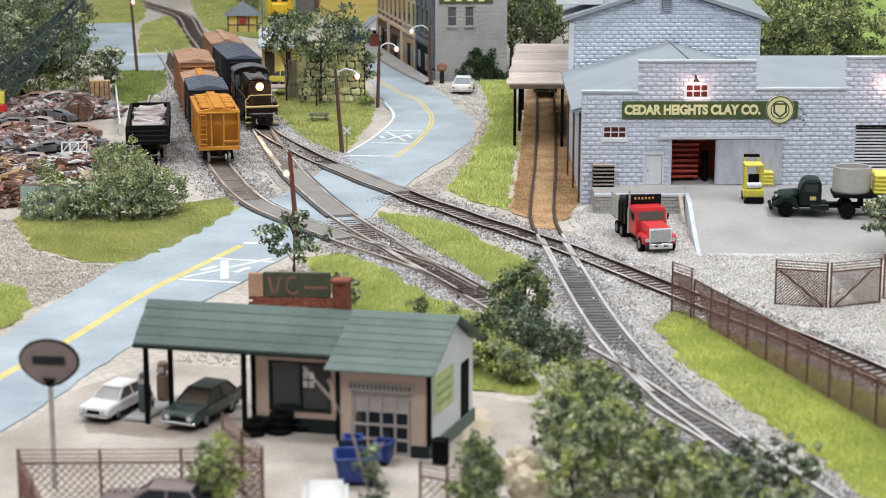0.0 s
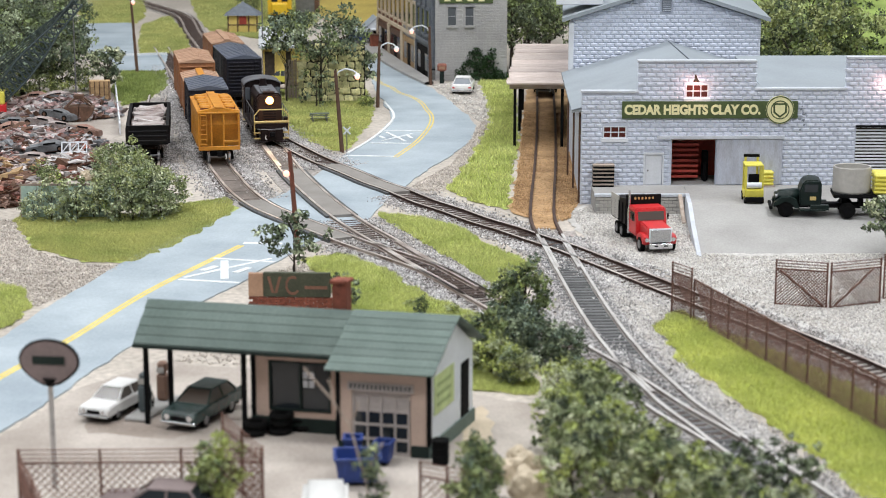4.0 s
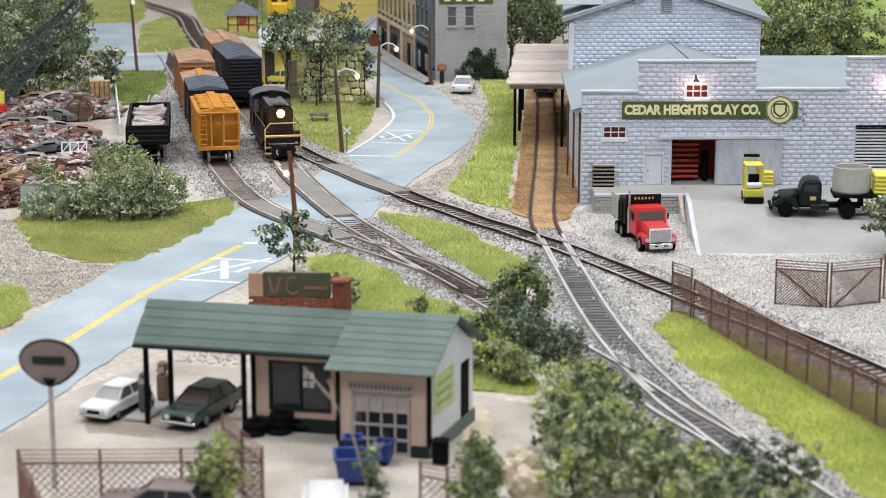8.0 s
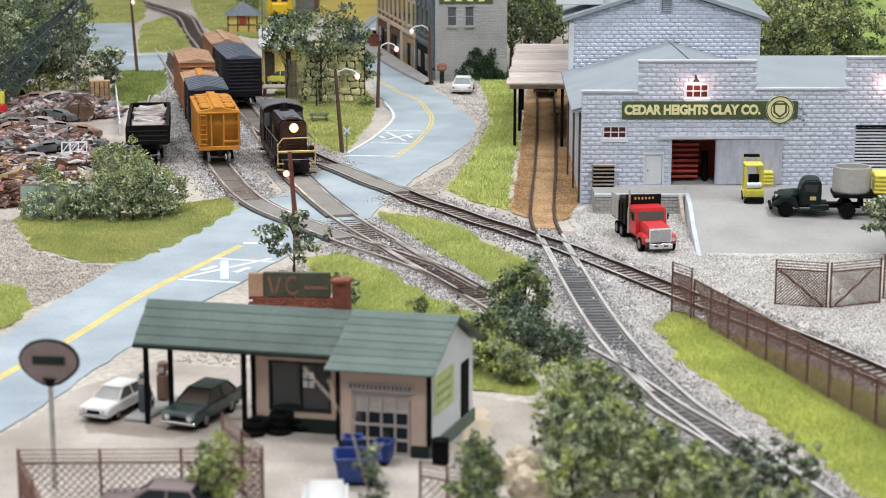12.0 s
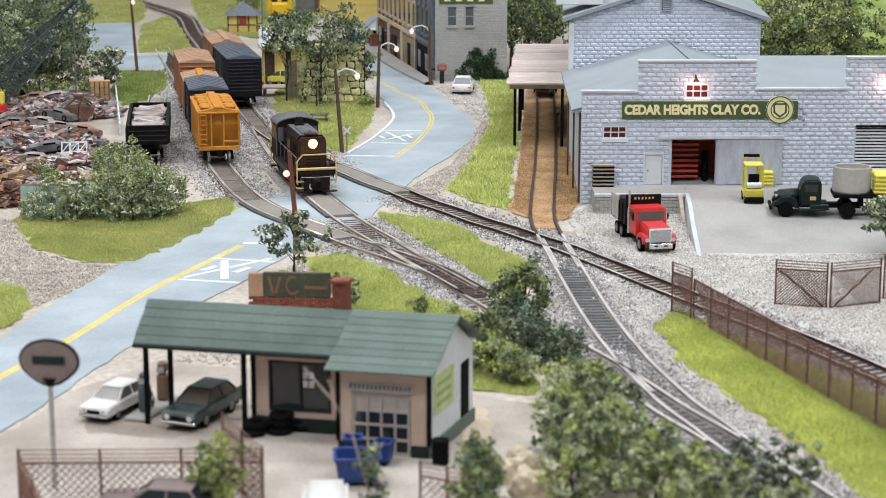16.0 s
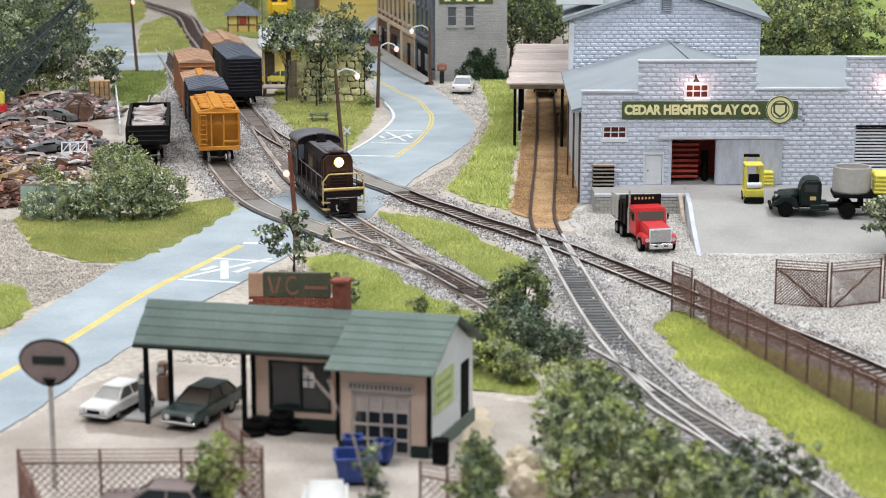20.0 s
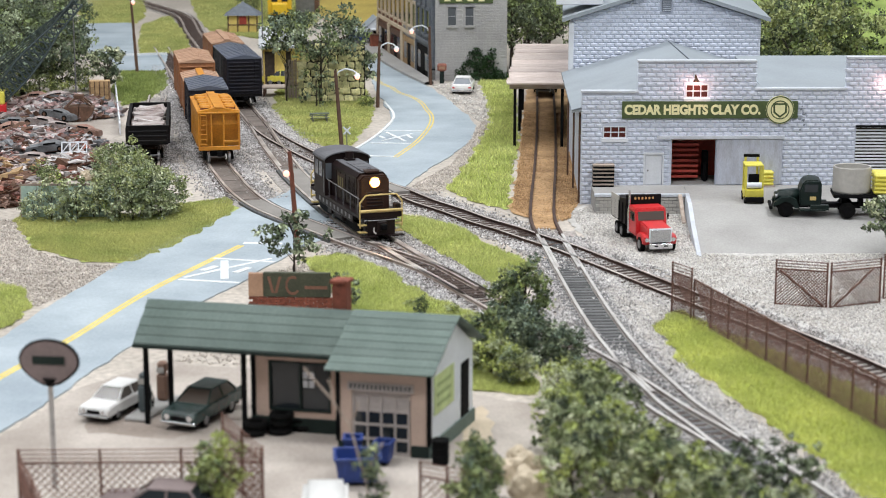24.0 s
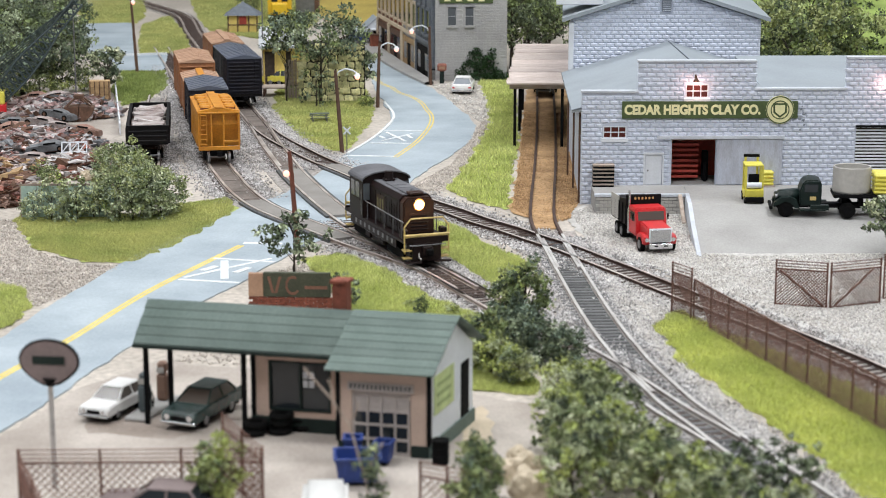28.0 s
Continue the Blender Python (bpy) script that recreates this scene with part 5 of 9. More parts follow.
def clay_works():
    w = thing("clay_works", P(9.05, 124.7, 0, 0.6), "pale lavender-white block warehouse with grey roofs and green sign", "warehouse")
    top = [(0, 3.65, 7.4), (3.65, 11.3, 9.38), (11.3, 17.25, 7.55), (17.25, 23.5, 9.6)]
    holes = [(1.42, 2.95, 4.4, 5.2), (6.75, 8.25, 7.05, 7.95), (4.2, 5.35, DOCK, 3.32), (5.95, 8.85, DOCK, 4.28), (18.0, 22.6, DOCK + 0.5, 5.1)]
    for a, b, z in top:
        facade_panel(w, "front_wall", M["mortar"], a, b, -0.1, z, 0.0, 0.35, [h for h in holes if h[0] >= a - 0.3 and h[1] <= b + 0.3])
    prof = lambda u: next((z for a, b, z in top if a <= u <= b), 7.4)
    block_wall(w, 0.0, 23.5, 0.0, 9.6, -0.001, 0.60, 0.30, holes=[(h[0] - 0.05, h[1] + 0.05, h[2] - 0.02, h[3] + 0.02) for h in holes], top=prof)
    for i, (a, b, z) in enumerate(top):
        bx("parapet_cap", w, M["coping"], a - 0.06, -0.13, z + 0.003, b + 0.06, 0.45, z + 0.15, bev=0.02, label="pale grey coping")
    bm = bmesh.new()
    box(bm, 0, 0.35, -0.1, 0.3, 20.5, 6.2)
    part("side_wall", bm, M["mortar"], w)
    for k in range(3):
        bx("side_pilaster", w, M["polewood"], -0.12, 0.5 + k * 5, 0, -0.005, 0.8 + k * 5, 6.0, bev=0.02)
    # roof of the front range: a gable behind the parapets
    bm = bmesh.new()
    f0, f1 = 0.40, 20.2
    ridge = 8.1
    for side in (0, 1):
        xa = -0.65 if side == 0 else 16.0
        v = [bm.verts.new(p) for p in ((xa, f0 - (0.35 if side == 0 else 0), 6.2), (ridge, f0, 8.55), (ridge, f1, 8.55), (xa + (0.75 if side == 0 else 0), f1, 6.2))]
        lo = [bm.verts.new(q.co - Vector((0, 0, 0.15))) for q in v]
        for q in ((0, 1, 2, 3),):
            bm.faces.new([v[i] for i in q])
            bm.faces.new([lo[i] for i in q[::-1]])
        for i in range(4):
            bm.faces.new((v[i], v[(i + 1) % 4], lo[(i + 1) % 4], lo[i]))
    bmesh.ops.recalc_face_normals(bm, faces=bm.faces)
    part("front_roof", bm, M["roofgrey"], w, "smooth grey painted gable roof")
    bm = bmesh.new()
    prism(bm, [(0.45, 7.0), (15.5, 8.0), (15.5, 7.8), (0.45, 6.8)], "x", 12.4, 26.0)
    part("side_roof", bm, M["roofgrey"], w, "smooth grey flat roof")
    # dark seams where the roof sheets meet
    for a, b in (((-0.62, 0.06, 6.23), (8.1, 0.4, 8.58)), ((8.1, 0.4, 8.58), (16.0, 0.4, 6.23)), ((8.1, 0.4, 8.58), (8.1, 20.1, 8.58))):
        sweep("roof_seam", [a, tuple((p + q) / 2 for p, q in zip(a, b)), b], 0.045, M["shingle"], w)
    # taller range behind
    bm = bmesh.new()
    prism(bm, [(0.75, 0), (15.1, 0), (15.1, 10.1), (7.95, 12.35), (0.75, 10.1)], "y", 20.4, 46)
    rear = part("rear_range", bm, M["mortar"], w)
    gable = lambda u: 10.1 + 2.25 * (1 - abs(u - 7.95) / 7.2)
    block_wall(rear, 0.75, 15.1, 5.4, 12.3, 20.399, 0.60, 0.30, holes=[(7.5, 8.4, 10.7, 11.7)], top=gable, limit=300)
    bm = bmesh.new()
    for s in (0, 1):
        poly = [(0.1, 10.0), (7.95, 12.45), (7.95, 12.75), (0.1, 10.3)] if s == 0 else [(15.75, 10.0), (7.95, 12.45), (7.95, 12.75), (15.75, 10.3)]
        prism(bm, poly, "y", 19.9, 46.3)
    part("rear_roof", bm, M["roofgrey"], w, "grey pitched roof")
    bx("corner_trim", w, M["whitetrim"], 0.62, 20.25, 5.5, 1.0, 20.39, 10.0, bev=0.02)
    vent = bx("gable_vent", w, M["ventgrey"], 7.6, 20.2, 10.75, 8.3, 20.38, 11.65, bev=0.03, label="dark blue-grey louvred gable vent")
    for k in range(5):
        bx("louvre", vent, M["coping"], 7.66, 20.15, 10.82 + k * 0.16, 8.24, 20.2, 10.86 + k * 0.16, bev=0)
    bx("roof_monitor", w, M["whitetrim"], -0.35, 21.0, 11.2, 3.2, 26.0, 12.3, bev=0.05, label="pale corrugated roof box")
    # the rear range stands a little askew of the front
    for o in [w, *w.children_recursive]:
        if o.type == "MESH" and o.name.split(".")[0] in ("rear_range", "rear_roof", "roof_monitor"):
            for v in o.data.vertices:
                v.co.x += 0.075 * max(0.0, v.co.y - 20.4 * S)
        if o.type == "MESH" and o.name.split(".")[0] == "side_wall":
            for v in o.data.vertices:
                v.co.x += 0.04 * v.co.y
    # doors and windows
    window(w, 1.42, 2.95, 4.4, 5.2, 0.02, 3, 2, M["whitetrim"], True, "window", "glassred")
    window(w, 6.75, 8.25, 7.05, 7.95, 0.02, 3, 2, M["whitetrim"], True, "window", "glassred")
    d = bx("side_door", w, M["whitetrim"], 4.22, 0.05, DOCK + 0.02, 5.33, 0.15, 3.3, bev=0.015, label="white panelled door")
    bx("door_frame", d, M["whitetrim"], 4.1, -0.06, 3.32, 5.45, 0.04, 3.45, bev=0.01)
    for s in (4.1, 5.35):
        bx("door_frame", d, M["whitetrim"], s, -0.06, DOCK, s + 0.1, 0.04, 3.315, bev=0.01)
    cy("door_knob", d, M["steel"], (4.4, 0.05, 2.25), (4.4, -0.04, 2.25), 0.06, n=8)
    sl = bx("sliding_door", w, M["doorworn"], 8.9, -0.16, DOCK + 0.05, 13.2, -0.06, 4.35, bev=0.02, label="weathered grey-white sliding door")
    for k in range(5):
        bx("door_batten", sl, M["doorworn"], 9.0 + k * 1.0, -0.19, DOCK + 0.1, 9.08 + k * 1.0, -0.165, 4.3, bev=0.005)
    bx("door_track", w, M["coping"], 4.95, -0.24, 4.36, 13.3, -0.05, 4.58, bev=0.02, label="pale painted door track")
    bx("door_lintel", w, M["wood"], 5.9, -0.05, 4.28, 8.9, 0.0, 4.35, bev=0.01)
    # inside of the doorway: red stacked racks, red lightened for the glow inside
    bx("inner_floor", w, M["concrete"], 4.0, 0.04, DOCK - 0.1, 11.0, 8.0, DOCK + 0.006, bev=0)
    bx("inner_wall", w, M["redbrown"], 4.0, 3.6, DOCK, 11.0, 3.8, 5.5, bev=0)
    for k in range(7):
        bx("inner_rack", w, M["redbrown"], 5.6, 1.3, DOCK + 0.25 + k * 0.36, 7.9, 1.8, DOCK + 0.42 + k * 0.36, bev=0.02)
    bx("inner_post", w, M["dark"], 8.2, 1.6, DOCK, 8.6, 2.0, 3.3, bev=0.05)
    bx("inner_post", w, M["dark"], 8.25, 1.2, DOCK, 8.45, 1.4, 2.6, bev=0.05)
    ru = new("rollup_door")
    ru.parent = w
    for k in range(16):
        z = DOCK + 0.5 + k * 0.215
        bx("slat", ru, M["whitetrim"], 18.0, 0.06, z + 0.05, 22.6, 0.14, z + 0.17, bev=0.02)
    bx("slat_backing", ru, M["bark"], 18.0, 0.16, DOCK + 0.5, 22.6, 0.2, 5.1, bev=0)
    bx("rollup_hood", w, M["dark"], 17.95, -0.13, 5.1, 22.65, 0.05, 5.25, bev=0.01)
    # sign
    sg = bx("sign_board", w, M["signgreen"], 2.62, -0.17, 5.72, 14.1, -0.06, 6.85, bev=0.01, label="dark green sign board with cream letters")
    text("sign_letters", "CEDAR HEIGHTS CLAY CO.", 0.84, sg, M["cream"], P(7.22, -0.18, 6.27, 0, 90), 0.015, 0.86)
    bm = bmesh.new()
    cyl(bm, (12.93, -0.19, 6.28), (12.93, -0.08, 6.28), 0.93, 0.93, 32)
    disc = part("sign_disc", bm, M["cream"], sg, "round cream emblem with dark ring")
    bm = bmesh.new()
    for r0, z in ((0.91, 0), (0.62, 1)):
        for k in range(32):
            a, b = 2 * math.pi * k / 32, 2 * math.pi * (k + 1) / 32
            p = [(12.93 + r * math.cos(t), 6.28 + r * math.sin(t)) for r, t in ((r0, a), (r0, b), (r0 - 0.07, b), (r0 - 0.07, a))]
            prism(bm, p, "y", -0.205, -0.192)
    part("emblem_ring", bm, M["signgreen"], disc)
    bm = bmesh.new()
    prism(bm, [(12.47, 6.72), (13.39, 6.72), (13.36, 6.1), (12.93, 5.75), (12.5, 6.1)], "y", -0.2, -0.191)
    part("emblem_field", bm, M["signgreen"], disc)
    bm = bmesh.new()
    prism(bm, [(12.6, 6.6), (13.26, 6.6), (13.24, 6.15), (12.93, 5.9), (12.62, 6.15)], "y", -0.212, -0.202)
    part("emblem_shield", bm, M["cream"], disc)
    sr = np.random.default_rng(19)
    for k in range(14):
        u, z, r = 14.45 + sr.normal(0, 0.16), 5.95 + sr.normal(0, 0.55), sr.uniform(0.03, 0.09)
        bx("paint_scuff", w, M["ventgrey"], u - r, -0.1, z - r * 0.6, u + r, -0.06, z + r * 0.6, bev=0.01)
    # gooseneck lamps on the wall
    for u, z in ((7.35, 8.25), (19.9, 8.35)):
        g = new("wall_lamp")
        g.parent = w
        bm = bmesh.new()
        tube(bm, [(u, 0, z + 0.1), (u, -0.35, z + 0.35), (u, -0.6, z + 0.2)], 0.05)
        part("lamp_arm", bm, M["rust"], g)
        bm = bmesh.new()
        cyl(bm, (u, -0.6, z - 0.05), (u, -0.6, z + 0.2), 0.22, 0.06, 14)
        part("lamp_shade", bm, M["rust"], g, "brown enamel lamp shade")
        bm = bmesh.new()
        ball(bm, (u, -0.6, z - 0.09), 0.13)
        part("bulb", bm, M["lampwarm"], g)
        pl = bpy.data.lights.new("wall_lamp_light", "POINT")
        pl.energy, pl.color, pl.shadow_soft_size = 0.007, (1.0, 0.58, 0.5), 0.1 * S
        po = new("wall_lamp_light", pl)
        p = w.matrix_world @ Vector((u * S, -0.62 * S, (z - 0.28) * S))
        po.location = p
    return w


def yard():
    """Loading dock, sloping concrete yard and its retaining edge."""
    d = thing("loading_dock", P(0, 0, 0), "grey concrete loading dock and sloping yard with block walls", "loading dock", kind="structure")
    bm = bmesh.new()
    box(bm, 9.75, 121.4, -0.1, 15.78, 124.68, DOCK)
    part("dock_slab", bm, M["concrete"], d)
    edge = [(15.0, 109.4, -0.03), (15.25, 114, 0.8), (15.55, 118, DOCK), (15.79, 121.4, DOCK), (15.79, 124.75, DOCK)]
    bm = bmesh.new()
    a = [bm.verts.new(p) for p in edge]
    b = [bm.verts.new((45, p[1], p[2])) for p in edge]
    for k in range(4):
        bm.faces.new((a[k], b[k], b[k + 1], a[k + 1]))
    part("yard_slab", bm, M["concrete"], d)
    vs, fs = [], []
    for x, y, z in ((14.86, 108.9, 0.04), (15.12, 114, 0.87), (15.42, 118, DOCK + 0.06), (15.68, 121.6, DOCK + 0.06)):
        vs += [(x - 0.14, y, -0.1), (x - 0.14, y, z), (x + 0.12, y, z), (x + 0.12, y, -0.1)]
    for k in range(3):
        for q in range(4):
            fs.append((4 * k + q, 4 * k + (q + 1) % 4, 4 * k + 4 + (q + 1) % 4, 4 * k + 4 + q))
    fs += [(3, 2, 1, 0), (12, 13, 14, 15)]
    solid("ramp_wall", vs, fs, M["coping"], d, "pale concrete ramp wall")
    bx("dock_edge", d, M["coping"], 9.7, 121.2, DOCK - 0.12, 15.5, 121.55, DOCK + 0.06, bev=0.02, label="pale dock edge")
    bm = bmesh.new()
    box(bm, 9.75, 121.32, -0.1, 15.5, 121.39, DOCK - 0.125)
    part("dock_wall", bm, M["concrete"], d)
    me = None
    for r in range(5):
        for k in range(12):
            u = 9.8 + k * 0.52 + (0.26 if r % 2 else 0)
            if u + 0.5 > 15.5:
                continue
            if me is None:
                bm = bmesh.new()
                box(bm, 0, -0.05, 0, 0.48, 0.0, 0.2, bev=0.025)
                ob = part("dock_block", bm, M["greybox"], d)
                me = ob.data
            else:
                ob = new("dock_block", me)
                ob.parent = d
            ob.matrix_basis = P(u, 121.315, 0.02 + r * 0.225)
    bm = bmesh.new()
    box(bm, -0.12, -1.4, -0.12, 0.12, 1.4, 0.12, bev=0.02, m=Matrix.Translation((15.1, 119.4, 0.7)) @ Matrix.Rotation(0.5, 4, "X"))
    part("dock_brace", bm, M["wood"], d)


def shed():
    s = thing("loading_shed", P(0, 0, 0), "open timber shed roof of weathered planks on posts", "shed")
    k = 16
    for i in range(k):
        y = 147.0 + i * 27 / k
        x0 = 4.95 + i * 0.105
        bm = bmesh.new()
        box(bm, x0 + rng.uniform(-0.1, 0.1), y, 4.95 + rng.uniform(0, 0.05), 9.6 + 0.075 * (y - 145), y + 27 / k - 0.05, 5.1 + rng.uniform(0, 0.05), bev=0.015)
        part("plank", bm, M["paleplank"], s)
    for y in (147.4, 160, 172):
        bx("beam", s, M["wood"], 5.1 + (y - 147) * 0.0625, y, 4.6, 9.6 + 0.075 * (y - 145), y + 0.3, 4.94, bev=0.02)
    for x, y in ((5.55, 147.55), (6.25, 156), (6.5, 160.2), (7.0, 168), (9.2, 147.55)):
        bx("post", s, M["dark"], x - 0.11, y - 0.11, -0.05, x + 0.11, y + 0.11, 4.6 if y in (147.55, 160.2) else 4.94, bev=0.02)
    c = thing("flatcar", P(9.6, 180.0, RAIL_Z, -3), "dark flat car under the shed roof", "flat car")
    bx("deck", c, M["dark"], -1.4, -5, 1.0, 1.4, 5, 1.3, bev=0.03)
    for e in (-1, 1):
        bogie(c, e * 3.6)
    bx("end_sill", c, M["dark"], -1.4, -5.15, 0.7, 1.4, -5.0, 1.3, bev=0.02)
    coupler(c, -5.15, -1)


# ---- road vehicles: nose towards +y, wheels on z = 0 ----
def wheel(parent, x, y, r=0.33, w=0.22, rim="steel"):
    wh = new("wheel")
    wh.parent = parent
    wh.matrix_basis = P(x, y, r)
    cy("tyre", wh, M["rubber"], (-w / 2, 0, 0), (w / 2, 0, 0), r, n=18)
    s = 1 if x > 0 else -1
    cy("rim", wh, M[rim], (s * w / 2, 0, 0), (s * (w / 2 + 0.03), 0, 0), r * 0.6, r * 0.5, n=14)
    return wh


def sedan(m, label, paint, length=5.0, width=1.9, fins=True, glassm="glass", top=None):
    c = thing("car", m, label, "car")
    p, hl, hw = M[paint], length / 2, width / 2
    bm = bmesh.new()
    prism(bm, [(-hl, 0.42), (-hl + 0.1, 0.36), (hl - 0.1, 0.36), (hl, 0.44), (hl, 0.74), (hl - 0.15, 0.86), (0.9, 0.95), (-1.4, 0.95), (-hl + 0.1, 0.88), (-hl, 0.75)], "x", -hw, hw)
    bmesh.ops.bevel(bm, geom=list(bm.edges), offset=0.06, segments=2, affect="EDGES")
    part("body", bm, p, c)
    bm = bmesh.new()
    v = []
    for z, x, a, b in ((0.93, hw - 0.1, -1.75, 1.0), (1.42, hw - 0.3, -1.25, 0.25)):
        v.append([bm.verts.new(q) for q in ((-x, a, z), (x, a, z), (x, b, z), (-x, b, z))])
    bm.faces.new(v[1])
    bm.faces.new(v[0][::-1])
    for i in range(4):
        bm.faces.new((v[0][i], v[0][(i + 1) % 4], v[1][(i + 1) % 4], v[1][i]))
    part("window_glass", bm, M[glassm], c, "tinted windows")
    bm = bmesh.new()
    box(bm, -hw + 0.26, -1.32, 1.40, hw - 0.26, 0.32, 1.48, bev=0.05)
    roof = part("roof", bm, M[top or paint], c)
    for s in (1, -1):
        for (y0, z0, y1, z1) in ((1.0, 0.93, 0.28, 1.42), (-1.75, 0.93, -1.28, 1.42), (-0.45, 0.93, -0.45, 1.42)):
            bm = bmesh.new()
            tube(bm, [(s * (hw - 0.09), y0, z0), (s * (hw - 0.29), y1, z1)], 0.045)
            part("pillar", bm, p, c)
        wheel(c, s * (hw - 0.12), hl - 1.0)
        wheel(c, s * (hw - 0.12), -hl + 1.15)
        cy("headlight", c, M["chrome"], (s * (hw - 0.32), hl - 0.05, 0.62), (s * (hw - 0.32), hl + 0.03, 0.62), 0.13, n=12)
        bx("tail_light", c, M["red"], s * (hw - 0.2) - 0.12, -hl - 0.03, 0.62, s * (hw - 0.2) + 0.12, -hl + 0.05, 0.74, bev=0.01)
        if fins:
            bx("fin", c, p, s * (hw - 0.1) - 0.05, -hl + 0.05, 0.85, s * (hw - 0.1) + 0.05, -1.5, 1.0, bev=0.03)
    bx("grille", c, M["dark"], -hw + 0.5, hl - 0.03, 0.5, hw - 0.5, hl + 0.02, 0.7, bev=0.02)
    bx("underbody", c, M["dark"], -hw + 0.1, -hl + 0.25, 0.2, hw - 0.1, hl - 0.2, 0.37, bev=0.03)
    bx("front_bumper", c, M["chrome"], -hw, hl - 0.02, 0.34, hw, hl + 0.1, 0.46, bev=0.04)
    bx("rear_bumper", c, M["chrome"], -hw, -hl - 0.12, 0.3, hw, -hl + 0.02, 0.46, bev=0.04)
    bx("licence_plate", c, M["whiteline"], -0.2, -hl - 0.135, 0.48, 0.2, -hl - 0.1, 0.58, bev=0)
    return c


def skip_box(name, m, label, w, l, h, flare):
    """An open steel skip with a flared rim, thick sides and skids."""
    k = thing(name, m, label, "skip", "blue skips by the garage")
    bm = bmesh.new()
    ring = []
    for x, y, z in ((w / 2 - flare, l / 2 - flare, 0.18), (w / 2, l / 2, h), (w / 2 - 0.07, l / 2 - 0.07, h), (w / 2 - flare - 0.07, l / 2 - flare - 0.07, 0.3)):
        ring.append([bm.verts.new(q) for q in ((-x, -y, z), (x, -y, z), (x, y, z), (-x, y, z))])
    for a, b in zip(ring, ring[1:]):
        for i in range(4):
            bm.faces.new((a[i], a[(i + 1) % 4], b[(i + 1) % 4], b[i]))
    bm.faces.new(ring[0][::-1])
    bm.faces.new(ring[3])
    part("body", bm, M["blue"], k)
    for s in (1, -1):
        bx("rim", k, M["blue"], -w / 2 - 0.05, s * l / 2 - 0.06, h - 0.02, w / 2 + 0.05, s * l / 2 + 0.06, h + 0.07, bev=0.02)
        bx("side_rim", k, M["blue"], s * w / 2 - 0.06, -l / 2 + 0.06, h - 0.02, s * w / 2 + 0.06, l / 2 - 0.06, h + 0.07, bev=0.02)
        bx("skid", k, M["dark"], s * (w / 2 - flare - 0.2) - 0.08, -l / 2 + flare, 0, s * (w / 2 - flare - 0.2) + 0.08, l / 2 - flare, 0.18, bev=0.02)
    for u in (-0.3, 0.3):
        bx("rib", k, M["blue"], u * w - 0.05, -l / 2 + flare * 0.2, h * 0.45, u * w + 0.05, -l / 2 + flare * 0.2 + 0.08, h - 0.03, bev=0.01)
    return k


def blue_skips():
    skip_box("skip", P(-3.25, 69.6, 0.03, 4), "deep blue open steel skip before the garage", 1.7, 1.4, 1.1, 0.14)
    skip_box("skip", P(-3.5, 71.5, 0.03, 0), "narrow deep blue bin behind the skip", 0.7, 0.7, 1.15, 0.06)
    skip_box("skip", P(-2.3, 71.7, 0.03, -18), "deep blue bin leaning by the garage door", 0.65, 0.7, 0.9, 0.06)


